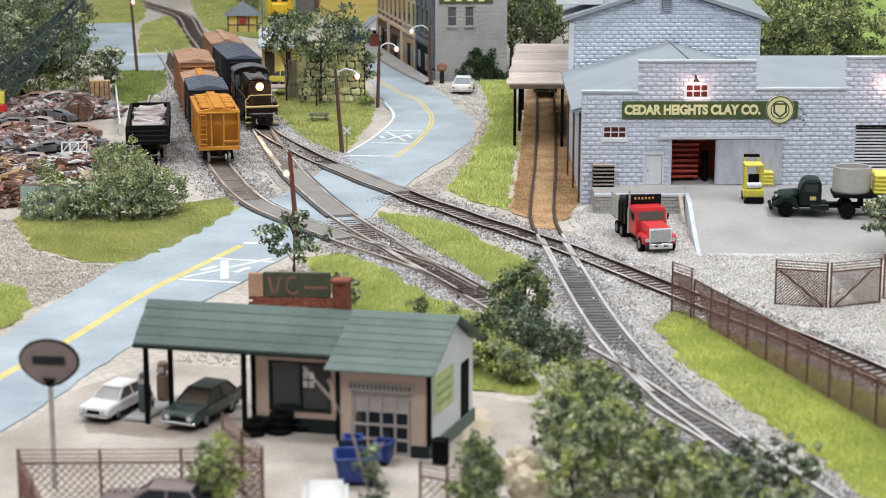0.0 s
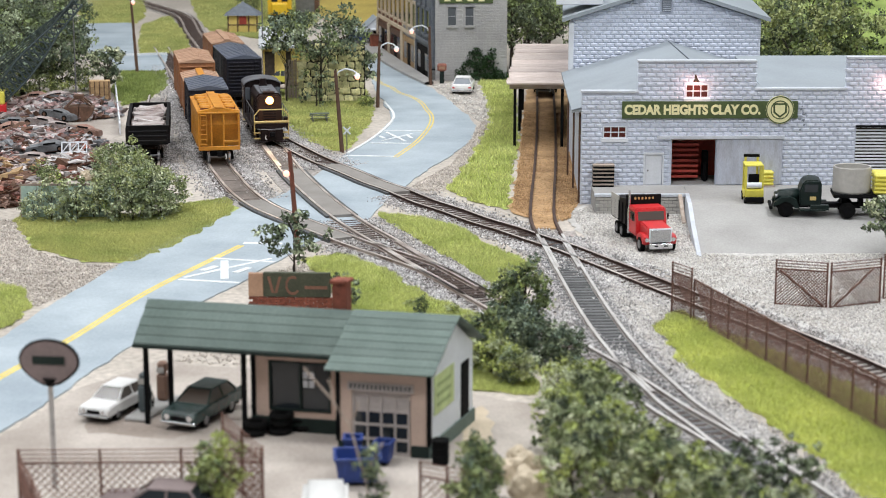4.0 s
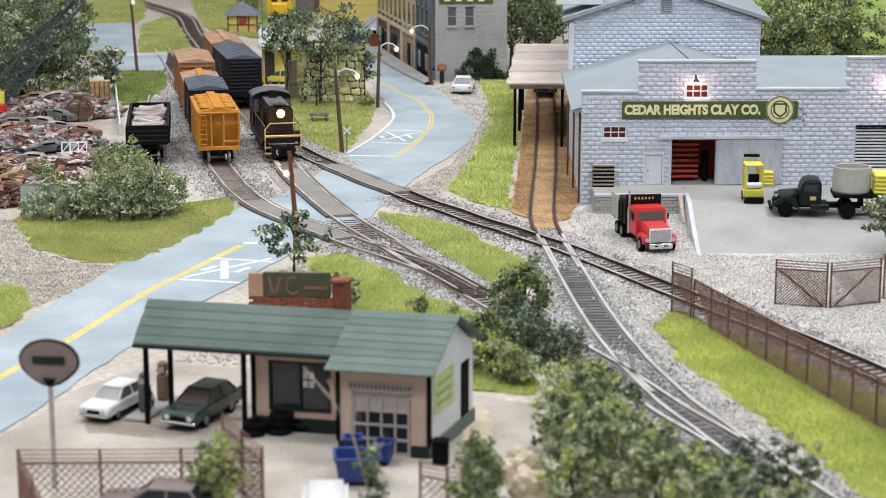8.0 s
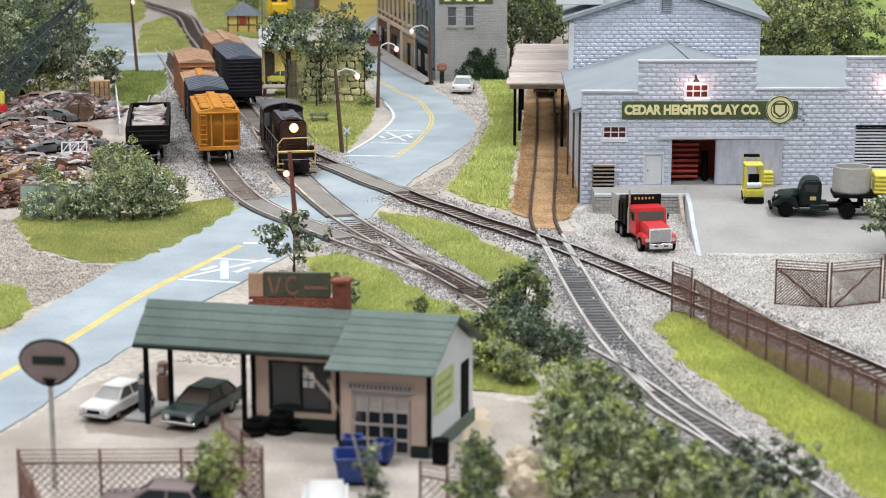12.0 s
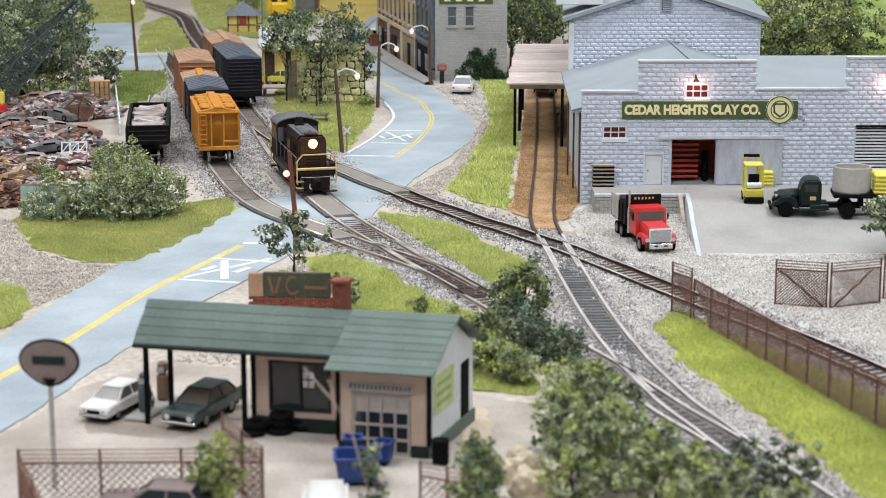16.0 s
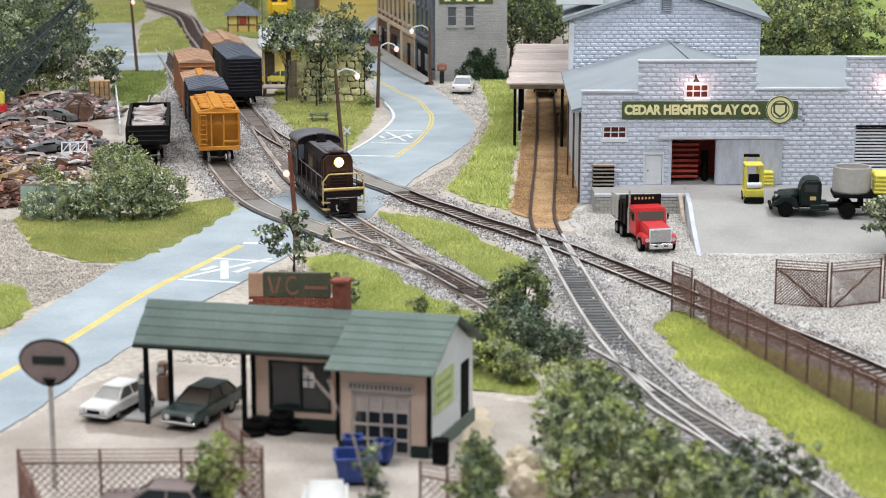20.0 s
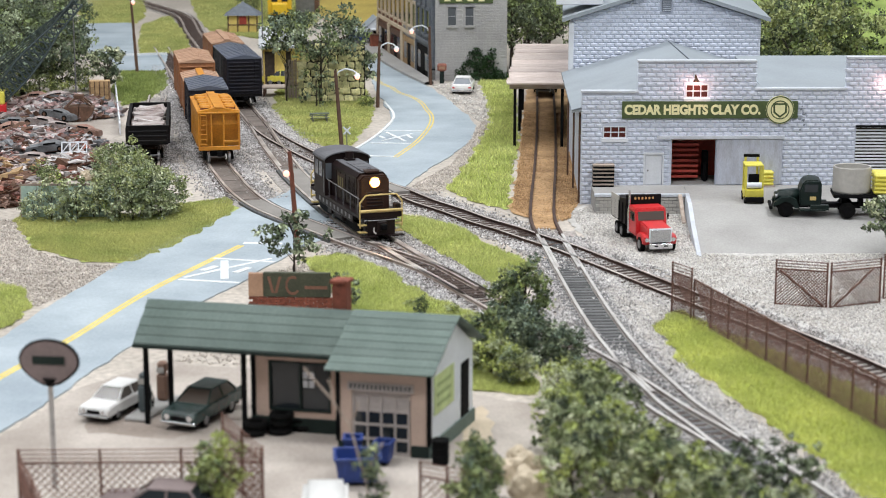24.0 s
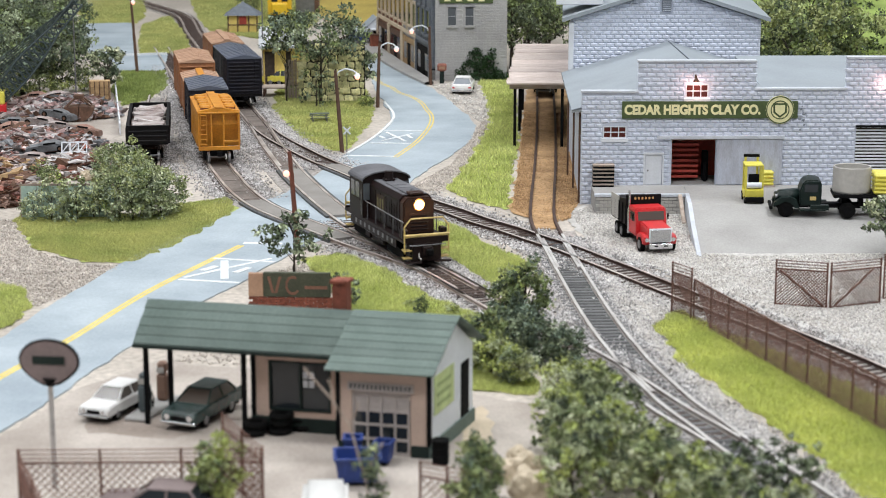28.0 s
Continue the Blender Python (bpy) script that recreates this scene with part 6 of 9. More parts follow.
def red_truck():
    t = thing("dump_truck", P(12.1, 112.4, 0.03, 191) @ Matrix.Scale(0.84, 4), "bright red truck with a black dump body", "truck")
    r = M["red"]
    bx("chassis", t, M["dark"], -0.45, -4.4, 0.55, 0.45, 3.5, 0.8, bev=0.03)
    bm = bmesh.new()
    prism(bm, [(1.2, 0.75), (3.36, 0.75), (3.36, 1.78), (1.2, 1.9)], "x", -0.84, 0.84)
    bmesh.ops.bevel(bm, geom=list(bm.edges), offset=0.08, segments=2, affect="EDGES")
    part("bonnet", bm, r, t)
    bm = bmesh.new()
    prism(bm, [(-0.6, 0.8), (1.25, 0.8), (1.25, 1.8), (0.95, 2.75), (-0.6, 2.75)], "x", -1.12, 1.12)
    bmesh.ops.bevel(bm, geom=list(bm.edges), offset=0.07, segments=2, affect="EDGES")
    part("cab", bm, r, t)
    bm = bmesh.new()
    prism(bm, [(1.20, 1.92), (1.235, 1.93), (1.06, 2.52), (1.02, 2.52)], "x", -0.95, 0.95)
    part("windscreen", bm, M["tealglass"], t, "dark windscreen")
    for s in (1, -1):
        bx("side_window", t, M["glass"], s * 1.115, -0.2, 1.8, s * 1.14, 0.85, 2.45, bev=0.01)
        bm = bmesh.new()
        prism(bm, [(1.7, 0.62), (3.3, 0.62), (3.38, 1.1), (3.1, 1.28), (2.0, 1.28), (1.6, 1.0)], "x", s * 0.7, s * 1.2)
        bmesh.ops.bevel(bm, geom=list(bm.edges), offset=0.06, segments=2, affect="EDGES")
        part("mudguard", bm, r, t)
        wheel(t, s * 1.1, 2.5, 0.52, 0.3)
        for y in (-2.4, -3.6):
            wheel(t, s * 0.85, y, 0.5, 0.55)
        cy("headlight", t, M["chrome"], (s * 0.95, 3.36, 0.98), (s * 0.95, 3.43, 0.98), 0.15, n=12)
        if s > 0:
            cy("exhaust_stack", t, M["chrome"], (s * 1.08, -0.6, 0.7), (s * 1.08, -0.6, 2.5), 0.14, n=12)
            cy("exhaust_pipe", t, M["chrome"], (s * 1.08, -0.6, 2.5), (s * 1.08, -0.6, 3.75), 0.085, n=10)
        bx("mirror", t, M["dark"], s * 1.28 - 0.05, 0.95, 1.9, s * 1.28 + 0.05, 1.05, 2.35, bev=0.01)
    bx("grille_surround", t, M["whitetrim"], -0.82, 3.36, 0.78, 0.82, 3.43, 1.78, bev=0.05, label="white grille surround")
    bx("grille", t, M["chrome"], -0.73, 3.432, 0.84, 0.73, 3.46, 1.68, bev=0.01, label="pale chrome grille")
    for k in range(9):
        bx("grille_bar", t, M["steel"], -0.69, 3.462, 0.89 + k * 0.09, 0.69, 3.475, 0.91 + k * 0.09, bev=0)
    bx("bumper", t, M["chrome"], -0.85, 3.45, 0.36, 0.85, 3.62, 0.74, bev=0.03, label="broad chrome bumper")
    for s in (1, -1):
        bx("fog_light", t, M["dark"], s * 0.35 - 0.12, 3.622, 0.52, s * 0.35 + 0.12, 3.64, 0.62, bev=0)
    bm = bmesh.new()
    prism(bm, [(-4.6, 1.2), (-0.75, 1.2), (-0.75, 3.0), (-0.95, 3.1), (-4.6, 2.7)], "x", -1.22, 1.22)
    body = part("dump_body", bm, M["black"], t, "black dump body")
    for s in (1, -1):
        for k in range(5):
            bx("body_rib", body, M["black"], s * 1.22, -4.4 + k * 0.85, 1.25, s * 1.3, -4.28 + k * 0.85, 2.7, bev=0.02)
    bx("headboard", t, M["black"], -1.3, -0.9, 2.6, 1.3, -0.74, 3.4, bev=0.03)
    bx("side_panel", t, M["greybox"], 1.225, -4.5, 1.3, 1.3, -2.6, 3.0, bev=0.02, label="pale grey tipper side panel")
    for k in range(6):
        bx("letter_bar", t, M["gold"], -0.75 + k * 0.26, -0.735, 3.05, -0.62 + k * 0.26, -0.72, 3.22, bev=0, label="unreadable cream letter mark" if k == 0 else "")


def green_truck():
    t = thing("flatbed_truck", P((22.8, 116.0)[0], (22.8, 116.0)[1] + 0.3, 1.0, 84) @ Matrix.Scale(0.93, 4), "old dark green-black flatbed truck loaded with tank and sacks", "truck")
    p = M["truckgreen"]
    bx("chassis", t, M["dark"], -0.4, -6.8, 0.55, 0.4, 2.7, 0.85, bev=0.03)
    bm = bmesh.new()
    prism(bm, [(0.95, 0.7), (2.55, 0.7), (2.65, 1.2), (2.45, 1.55), (0.95, 1.72)], "x", -0.6, 0.6)
    bmesh.ops.bevel(bm, geom=list(bm.edges), offset=0.12, segments=3, affect="EDGES")
    part("bonnet", bm, p, t, "", True)
    bm = bmesh.new()
    prism(bm, [(-0.4, 0.75), (1.0, 0.75), (1.05, 1.7), (0.8, 2.35), (0.5, 2.5), (-0.25, 2.48), (-0.4, 2.3)], "x", -1.0, 1.0)
    bmesh.ops.bevel(bm, geom=list(bm.edges), offset=0.1, segments=3, affect="EDGES")
    cab = part("cab", bm, p, t)
    for s in (1, -1):
        bx("side_window", cab, M["glass"], s * 1.0, -0.15, 1.68, s * 1.02, 0.7, 2.2, bev=0.01)
        bx("door_emblem", cab, M["gold"], s * 1.0, -0.05, 1.15, s * 1.015, 0.35, 1.4, bev=0.01, label="faded gold door emblem")
        bm = bmesh.new()
        prism(bm, [(1.0, 0.6), (1.2, 1.15), (1.6, 1.35), (2.2, 1.3), (2.65, 0.95), (2.7, 0.7), (2.4, 0.85), (1.9, 1.05), (1.5, 0.9), (1.3, 0.6)], "x", s * 0.58, s * 1.1)
        part("mudguard", bm, p, t)
        wheel(t, s * 0.92, 1.9, 0.5, 0.28, "dark")
        wheel(t, s * 0.88, -2.1, 0.52, 0.5, "dark")
        bx("running_board", t, M["truckgreen"], s * 0.75, -0.7, 0.45, s * 1.12, 1.0, 0.55, bev=0.02)
        bx("fuel_box", t, M["truckgreen"], s * 0.65, -0.9, 0.5, s * 1.05, 0.3, 0.85, bev=0.04)
        ob = cy("headlight", t, M["steel"], (s * 0.72, 2.45, 1.35), (s * 0.72, 2.6, 1.35), 0.13, n=12)
    bx("front_bumper", t, M["dark"], -1.1, 2.75, 0.5, 1.1, 2.95, 0.72, bev=0.03)
    bx("flatbed", t, M["dark"], -1.2, -7.4, 1.36, 1.2, -1.15, 1.55, bev=0.03)
    for k in range(9):
        bx("deck_plank", t, M["dark"], -1.18, -7.4 + k * 0.7, 1.553, 1.18, -6.74 + k * 0.7, 1.6, bev=0.01)
    for y in (-1.9, -3.0):
        bx("bed_bearer", t, M["dark"], -0.5, y - 0.15, 0.85, 0.5, y + 0.15, 1.355, bev=0.02)
    bm = bmesh.new()
    ring = [[bm.verts.new((0.9 * r * math.cos(2 * math.pi * k / 40), -2.4 + r * math.sin(2 * math.pi * k / 40), z)) for r, z in ((1.2, 1.605), (1.24, 1.7), (1.24, 3.26), (1.2, 3.32), (1.12, 3.3), (1.1, 1.9))] for k in range(40)]
    for k in range(40):
        for j in range(5):
            bm.faces.new((ring[k][j], ring[(k + 1) % 40][j], ring[(k + 1) % 40][j + 1], ring[k][j + 1]))
    bm.faces.new([q[5] for q in ring])
    bm.faces.new([q[0] for q in ring][::-1])
    bmesh.ops.recalc_face_normals(bm, faces=bm.faces)
    tank = tagged(part("grey_tank", bm, M["greybox"], None), "round grey clay tub riding on the flatbed truck", "tub")
    tank.matrix_world = t.matrix_world
    for k in range(4):
        sk = thing("sack_stack", t.matrix_world @ P((k % 2) * 1.1 - 0.55, -4.25 - (k // 2) * 1.1, 1.605), "stack of bright yellow sacks on the flatbed", "sacks", "yellow sack stacks")
        for j in range(5):
            bm = bmesh.new()
            box(bm, -0.5, -0.5, j * 0.27, 0.5, 0.5, j * 0.27 + 0.26, bev=0.1)
            part("sack", bm, M["yellow"], sk)


def forklift():
    f = thing("forklift", P(*(19.5, 119.3), 1.22, 178), "yellow forklift with white tank and black overhead guard", "forklift")
    y = M["yellow"]
    bm = bmesh.new()
    prism(bm, [(-0.9, 0.25), (0.95, 0.25), (0.95, 0.95), (0.3, 1.0), (0.1, 0.75), (-0.9, 0.75)], "x", -0.58, 0.58)
    bmesh.ops.bevel(bm, geom=list(bm.edges), offset=0.06, segments=2, affect="EDGES")
    part("body", bm, y, f)
    bx("counterweight", f, M["dark"], -0.58, 0.96, 0.15, 0.58, 1.15, 0.5, bev=0.05)
    cy("gas_tank", f, M["whitetrim"], (-0.45, 0.7, 1.18), (0.45, 0.7, 1.18), 0.19, n=14, label="white gas cylinder")
    bx("seat", f, M["dark"], -0.3, -0.1, 0.98, 0.3, 0.4, 1.12, bev=0.05)
    bx("seat_back", f, M["dark"], -0.34, 0.3, 1.12, 0.34, 0.42, 1.85, bev=0.05)
    for sx in (-1, 1):
        bx("guard_post", f, y, sx * 0.52 - 0.09, 0.45, 0.9, sx * 0.52 + 0.09, 0.55, 2.35, bev=0.01)
        bx("guard_post", f, y, sx * 0.52 - 0.05, -0.75, 0.7, sx * 0.52 + 0.05, -0.65, 2.35, bev=0.01)
        bx("mast_rail", f, y, sx * 0.38 - 0.07, -1.1, 0.1, sx * 0.38 + 0.07, -0.95, 2.7, bev=0.01)
        wheel(f, sx * 0.5, 0.65, 0.25, 0.2)
        wheel(f, sx * 0.5, -0.6, 0.3, 0.22)
        bx("fork", f, M["dark"], sx * 0.25 - 0.05, -2.0, 0.08, sx * 0.25 + 0.05, -1.1, 0.13, bev=0)
    bx("overhead_guard", f, y, -0.58, -0.8, 2.35, 0.58, 0.6, 2.45, bev=0.02)
    bx("mast_head", f, M["dark"], -0.5, -1.12, 2.7, 0.5, -0.93, 2.88, bev=0.02)
    cy("steering_wheel", f, M["dark"], (0, -0.35, 1.25), (0, -0.3, 1.3), 0.2, n=14)


def dock_goods():
    base = P(0, 0, 0)
    for i, (px, n, yy) in enumerate((((21.2, 124.3), 3, 0),)):
        sk = thing("sack_stack", P(px[0], px[1], DOCK), "low stack of yellow sacks on the dock", "sacks", "yellow sack stacks")
        for j in range(4):
            bm = bmesh.new()
            box(bm, -0.45, -0.35, 0.1 + j * 0.24, 0.45, 0.35, 0.1 + j * 0.24 + 0.23, bev=0.09)
            part("sack", bm, M["yellow"], sk)
        bx("pallet_deck", sk, M["wood"], -0.5, -0.4, 0, 0.5, 0.4, 0.1, bev=0.01)
    for px, w, h in (((22.5, 125.1), 0.8, 0.75), ((22.7, 126.0), 0.75, 1.25), ((25.7, 125.5), 0.8, 1.6)):
        c = thing("wooden_crate", P(px[0], px[1] + 0.3, DOCK), "weathered brown wooden crate", "crate", "crates on the dock")
        bx("crate_box", c, M["crate"], -w / 2, -0.4, 0, w / 2, 0.4, h, bev=0.02)
        for k in range(3):
            bx("slat", c, M["polewood"], -w / 2 - 0.02, -0.45, 0.05 + k * h / 3, w / 2 + 0.02, -0.405, 0.05 + k * h / 3 + h / 6, bev=0.01)
    p = thing("pallet_stack", P(*(10.5, 124.5), DOCK), "stack of dark weathered wooden pallets", "pallets")
    for k in range(6):
        for j in range(2):
            bx("board", p, M["wood"] if j else M["dark"], -0.7, -0.5, k * 0.25 + j * 0.12, 0.7, 0.1, k * 0.25 + j * 0.12 + 0.1, bev=0.01)


def vehicles():
    red_truck()
    green_truck()
    forklift()
    dock_goods()
    sedan(P((1.9, 177.6)[0], (1.9, 177.6)[1] + 2.3, 0.0, -4), "white tail-finned sedan parked on gravel", "whitepaint", 5.0, 1.9, True, "cabglass")
    sedan(P(*(-13.9, 78.6), 0.03, 158) @ Matrix.Scale(0.82, 4), "white sedan beside the petrol pumps, bonnet to the road", "whitepaint", 4.4, 1.75, False, "tealglass")
    sedan(P(*(-10.1, 77.8), 0.03, 158) @ Matrix.Scale(0.94, 4), "dark teal sedan with brown-tinted windscreen at the petrol pumps", "carteal", 4.5, 1.75, True, "tealglass")
    blue_skips()
    v = thing("panel_van", P(*(-4.1, 63.3), 0.03, 182) @ Matrix.Scale(0.82, 4), "white panel van with pinkish lights by the fence", "van")
    bm = bmesh.new()
    box(bm, -0.98, -2.1, 0.45, 0.98, 2.0, 2.15)
    bmesh.ops.bevel(bm, geom=list(bm.edges), offset=0.22, segments=4, affect="EDGES")
    part("body", bm, M["whitepaint"], v, "", True)
    bx("windscreen", v, M["tealglass"], -0.8, 1.97, 1.25, 0.8, 2.03, 1.85, bev=0.02)
    for sx in (1, -1):
        bx("tail_lamp", v, M["redbrown"], sx * 0.95 - 0.06, 1.4, 1.2, sx * 0.95 + 0.06, 1.95, 1.5, bev=0.03)
        for yy in (1.3, -1.3):
            wheel(v, sx * 0.85, yy, 0.36)
    for k in range(7):
        bx("roof_rib", v, M["whitepaint"], -0.72 + k * 0.21, -1.7, 2.14, -0.66 + k * 0.21, 1.6, 2.18, bev=0.01)
    sedan(P(*(-10.1, 65.3), 0.03, 80), "dusty grey-brown sedan behind the wire fence", "signpink", 4.6, 1.8, False)
    sedan(P(*(-9.5, 219.5), 0.05, 40), "small blue car parked up the street", "blue", 2.6, 1.6, False)
    sedan(P(*(-15.9, 184.3), 0.05, 80), "yellow car beside the depot", "yellow", 3.0, 1.6, False)


# ---- petrol station ----
def petrol_station():
    st = thing("petrol_station", P(-4.15, 73.2, 0.02, -13), "tan stucco petrol station with green shingle roofs and canopy", "petrol station")
    # garage box
    holes = [(0.55, 2.95, 0.0, 2.6)]
    facade_panel(st, "garage_front", M["stucco"], 0, 3.7, 0, 3.45, 0, 0.2, holes)
    bm = bmesh.new()
    prism(bm, [(0.2, 0), (5.2, 0), (5.2, 3.45), (2.7, 5.0), (0.2, 3.6)], "x", 3.5, 3.7)
    part("garage_side", bm, M["stationwhite"], st, "white side wall")
    bx("garage_back", st, M["stucco"], 0.0, 5.0, 0, 3.5, 5.2, 3.45, bev=0)
    bx("garage_left", st, M["stucco"], 0, 0.2, 0, 0.2, 5.0, 3.45, bev=0)
    bx("plinth", st, M["greenroof"], 3.702, -0.03, 0, 3.8, 5.25, 0.6, bev=0.01, label="dark green painted plinth")
    bx("plinth", st, M["darkgreen"], 2.98, -0.06, 0, 3.7, -0.003, 0.5, bev=0.01)
    bx("plinth", st, M["darkgreen"], 0.0, -0.06, 0, 0.5, -0.003, 0.5, bev=0.01)
    bx("corner_board", st, M["dark"], 3.62, -0.07, 0.5, 3.78, 0.1, 3.45, bev=0.01)
    bx("corner_board", st, M["dark"], -0.08, -0.07, 0.5, 0.08, 0.1, 3.45, bev=0.01)
    # green sign patch and dark door on the side wall
    bx("side_sign", st, M["palesign"], 3.703, 0.5, 1.6, 3.74, 2.8, 3.2, bev=0.01, label="pale yellow-green painted side sign")
    for k in range(3):
        bx("sign_stripe", st, M["signmark"], 3.742, 0.8, 1.9 + k * 0.4, 3.755, 2.4, 2.05 + k * 0.4, bev=0)
    bx("side_door", st, M["dark"], 3.703, 3.7, 0.57, 3.75, 4.6, 2.9, bev=0.01, label="dark side door")
    # garage door with panes
    gd = new("garage_door")
    gd.parent = st
    bx("door_leaf", gd, M["doorgrey"], 0.6, 0.08, 0.02, 2.9, 0.14, 2.59, bev=0.01, label="grey panelled garage door")
    for i in range(4):
        for j in range(3):
            bx("pane", gd, M["glass"], 0.68 + i * 0.56, 0.06, 0.15 + j * 0.58, 1.12 + i * 0.56, 0.076, 0.62 + j * 0.58, bev=0)
    for j in range(4):
        bx("door_rail", gd, M["doorgrey"], 0.6, 0.03, 0.02 + j * 0.58, 2.9, 0.055, 0.13 + j * 0.58, bev=0.005)
    for i in range(5):
        bx("door_stile", gd, M["doorgrey"], 0.58 + i * 0.56, 0.015, 0.02, 0.66 + i * 0.56, 0.028, 2.58, bev=0.005)
    sg = bx("garage_sign", st, M["doorgrey"], 0.4, -0.05, 2.62, 3.1, -0.01, 2.98, bev=0.01, label="long dusty sign strip with dark letter marks")
    for k in range(15):
        bx("letter_bar", sg, M["slate"], 0.5 + k * 0.17, -0.062, 2.7, 0.6 + k * 0.17, -0.052, 2.9, bev=0)
    # office behind the pumps
    holes = [(-3.8, -1.25, 0.95, 2.9)]
    facade_panel(st, "office_front", M["stucco"], -4.5, -0.002, 0, 3.45, 2.2, 2.4, holes)
    bx("office_side", st, M["stucco"], -4.5, 2.4, 0, -4.3, 4.3, 3.45, bev=0)
    bx("office_back", st, M["stucco"], -4.3, 4.1, 0, -0.002, 4.3, 3.45, bev=0)
    bx("office_plinth", st, M["darkgreen"], -4.52, 2.1, 0, -0.01, 2.197, 0.6, bev=0.01)
    bx("corner_board", st, M["dark"], -4.6, 2.12, 0, -4.42, 2.3, 3.45, bev=0.01)
    win = new("office_window")
    win.parent = st
    bx("window_glass", win, M["glass"], -3.8, 2.28, 0.95, -1.25, 2.32, 2.9, bev=0)
    bm = bmesh.new()
    for x in (-3.85, -2.55, -1.3):
        box(bm, x, 2.16, 0.9, x + 0.1, 2.26, 2.95)
    for z in (0.88, 2.9):
        box(bm, -3.85, 2.16, z, -1.2, 2.26, z + 0.08)
    part("window_frame", bm, M["darkgreen"], win)
    for i in range(2):
        for j in range(2):
            bx("lit_pane", win, M["whitetrim"], -2.42 + i * 0.27, 2.24, 1.9 + j * 0.36, -2.2 + i * 0.27, 2.27, 2.2 + j * 0.36, bev=0.01, label="pale inner window pane" if i + j == 0 else "")
    # roofs in courses
    def courses(x0, x1, y0, z0, y1, z1, n, name, skew=0.0):
        for k in range(n):
            a, b = k / n, (k + 1) / n
            bm = bmesh.new()
            ya, yb, za, zb = y0 + (y1 - y0) * a, y0 + (y1 - y0) * b, z0 + (z1 - z0) * a, z0 + (z1 - z0) * b
            prism(bm, [(ya, za), (yb + 0.02, zb), (yb + 0.02, zb + 0.05), (ya, za + 0.065)], "x", x0 - skew * (1 - a) + rng.uniform(-0.02, 0.02), x1 + rng.uniform(-0.02, 0.02))
            part(name, bm, M["greenroof"], st)
    courses(-9.4, -0.1, 1.5, 3.5, 2.9, 5.05, 5, "roof_course")
    courses(-9.4, -0.1, 4.4, 3.5, 2.9, 5.05, 5, "roof_course")
    courses(-0.4, 4.0, -0.4, 3.46, 2.7, 5.15, 8, "garage_roof_course", 0.0)
    courses(-0.4, 4.0, 5.8, 3.46, 2.7, 5.15, 8, "garage_roof_course")
    bx("fascia", st, M["darkgreen"], -9.4, 1.42, 3.36, -0.1, 1.5, 3.5, bev=0.01)
    bx("ceiling_board", st, M["stucco"], -9.3, 1.55, 3.36, -4.62, 4.3, 3.45, bev=0)
    bx("canopy_gable", st, M["darkgreen"], -9.36, 1.6, 3.46, -9.2, 4.2, 3.6, bev=0)
    for x, y in ((-9.0, 1.8), (-9.0, 3.9), (-4.75, 1.8)):
        bx("canopy_post", st, M["dark"], x - 0.085, y - 0.085, 0, x + 0.085, y + 0.085, 3.4, bev=0.01)
    ch = new("chimney")
    ch.parent = st
    bx("chimney_shaft", ch, M["brick"], -1.45, 3.0, 4.4, -0.85, 3.6, 6.15, bev=0.02)
    bx("chimney_cap", ch, M["brick"], -1.52, 2.93, 6.15, -0.78, 3.67, 6.3, bev=0.02)
    # the side walls run a little out of square with the front
    for o in st.children_recursive:
        if o.type == "MESH":
            for v in o.data.vertices:
                v.co.x += 0.12 * v.co.y
    # pump island
    isl = thing("pump_island", P(*(-12.7, 77.7), 0.03, -17), "grey kerbed island with dark petrol pumps", "petrol pumps")
    bx("island_kerb", isl, M["concrete"], -0.5, -0.6, 0, 0.5, 3.0, 0.18, bev=0.05)
    for y in (0.4, 2.2):
        pu = new("pump")
        pu.parent = isl
        pm = M["pumpgrey" if y < 1 else "pumpbrown"]
        bx("pump_body", pu, pm, -0.24, y - 0.22, 0.18, 0.24, y + 0.22, 1.35, bev=0.08)
        bx("pump_head", pu, pm, -0.2, y - 0.2, 1.36, 0.2, y + 0.2, 1.9, bev=0.1)
        bx("pump_dial", pu, M["greybox"], -0.18, y - 0.262, 1.43, 0.18, y - 0.242, 1.68, bev=0.01)
        bm = bmesh.new()
        tube(bm, [(0.26, y, 1.2), (0.42, y, 0.8), (0.36, y, 0.4), (0.27, y, 1.0)], 0.03)
        part("pump_hose", bm, M["rubber"], pu)
    ty = thing("tyre_pile", P(*(-6.9, 75.7), 0.03, 20) @ Matrix.Scale(1.3, 4), "pile of old black tyres by the office", "tyres")
    for x, y, z, a in ((-0.7, 0, 0, 0), (-0.6, 0.05, 0.24, 0), (0.15, -0.1, 0, 0), (0.2, -0.05, 0.24, 0), (0.2, -0.1, 0.48, 8), (0.95, 0, 0, 0), (0.9, 0.1, 0.24, 0), (-0.2, 0.5, 0, 0)):
        bm = bmesh.new()
        ring = []
        for k in range(16):
            t = 2 * math.pi * k / 16
            ring.append([bm.verts.new((x + r * math.cos(t), y + r * math.sin(t), z + h)) for r, h in ((0.36, 0.03), (0.40, 0.12), (0.36, 0.21), (0.22, 0.19), (0.22, 0.05))])
        for k in range(16):
            for j in range(5):
                bm.faces.new((ring[k][j], ring[(k + 1) % 16][j], ring[(k + 1) % 16][(j + 1) % 5], ring[k][(j + 1) % 5]))
        bmesh.ops.recalc_face_normals(bm, faces=bm.faces)
        part("tyre", bm, M["rubber"], ty)
    s = thing("oval_sign", P(*(-14.6, 68.9), 0.03, -6), "brown oval petrol sign on a tall pole", "sign")
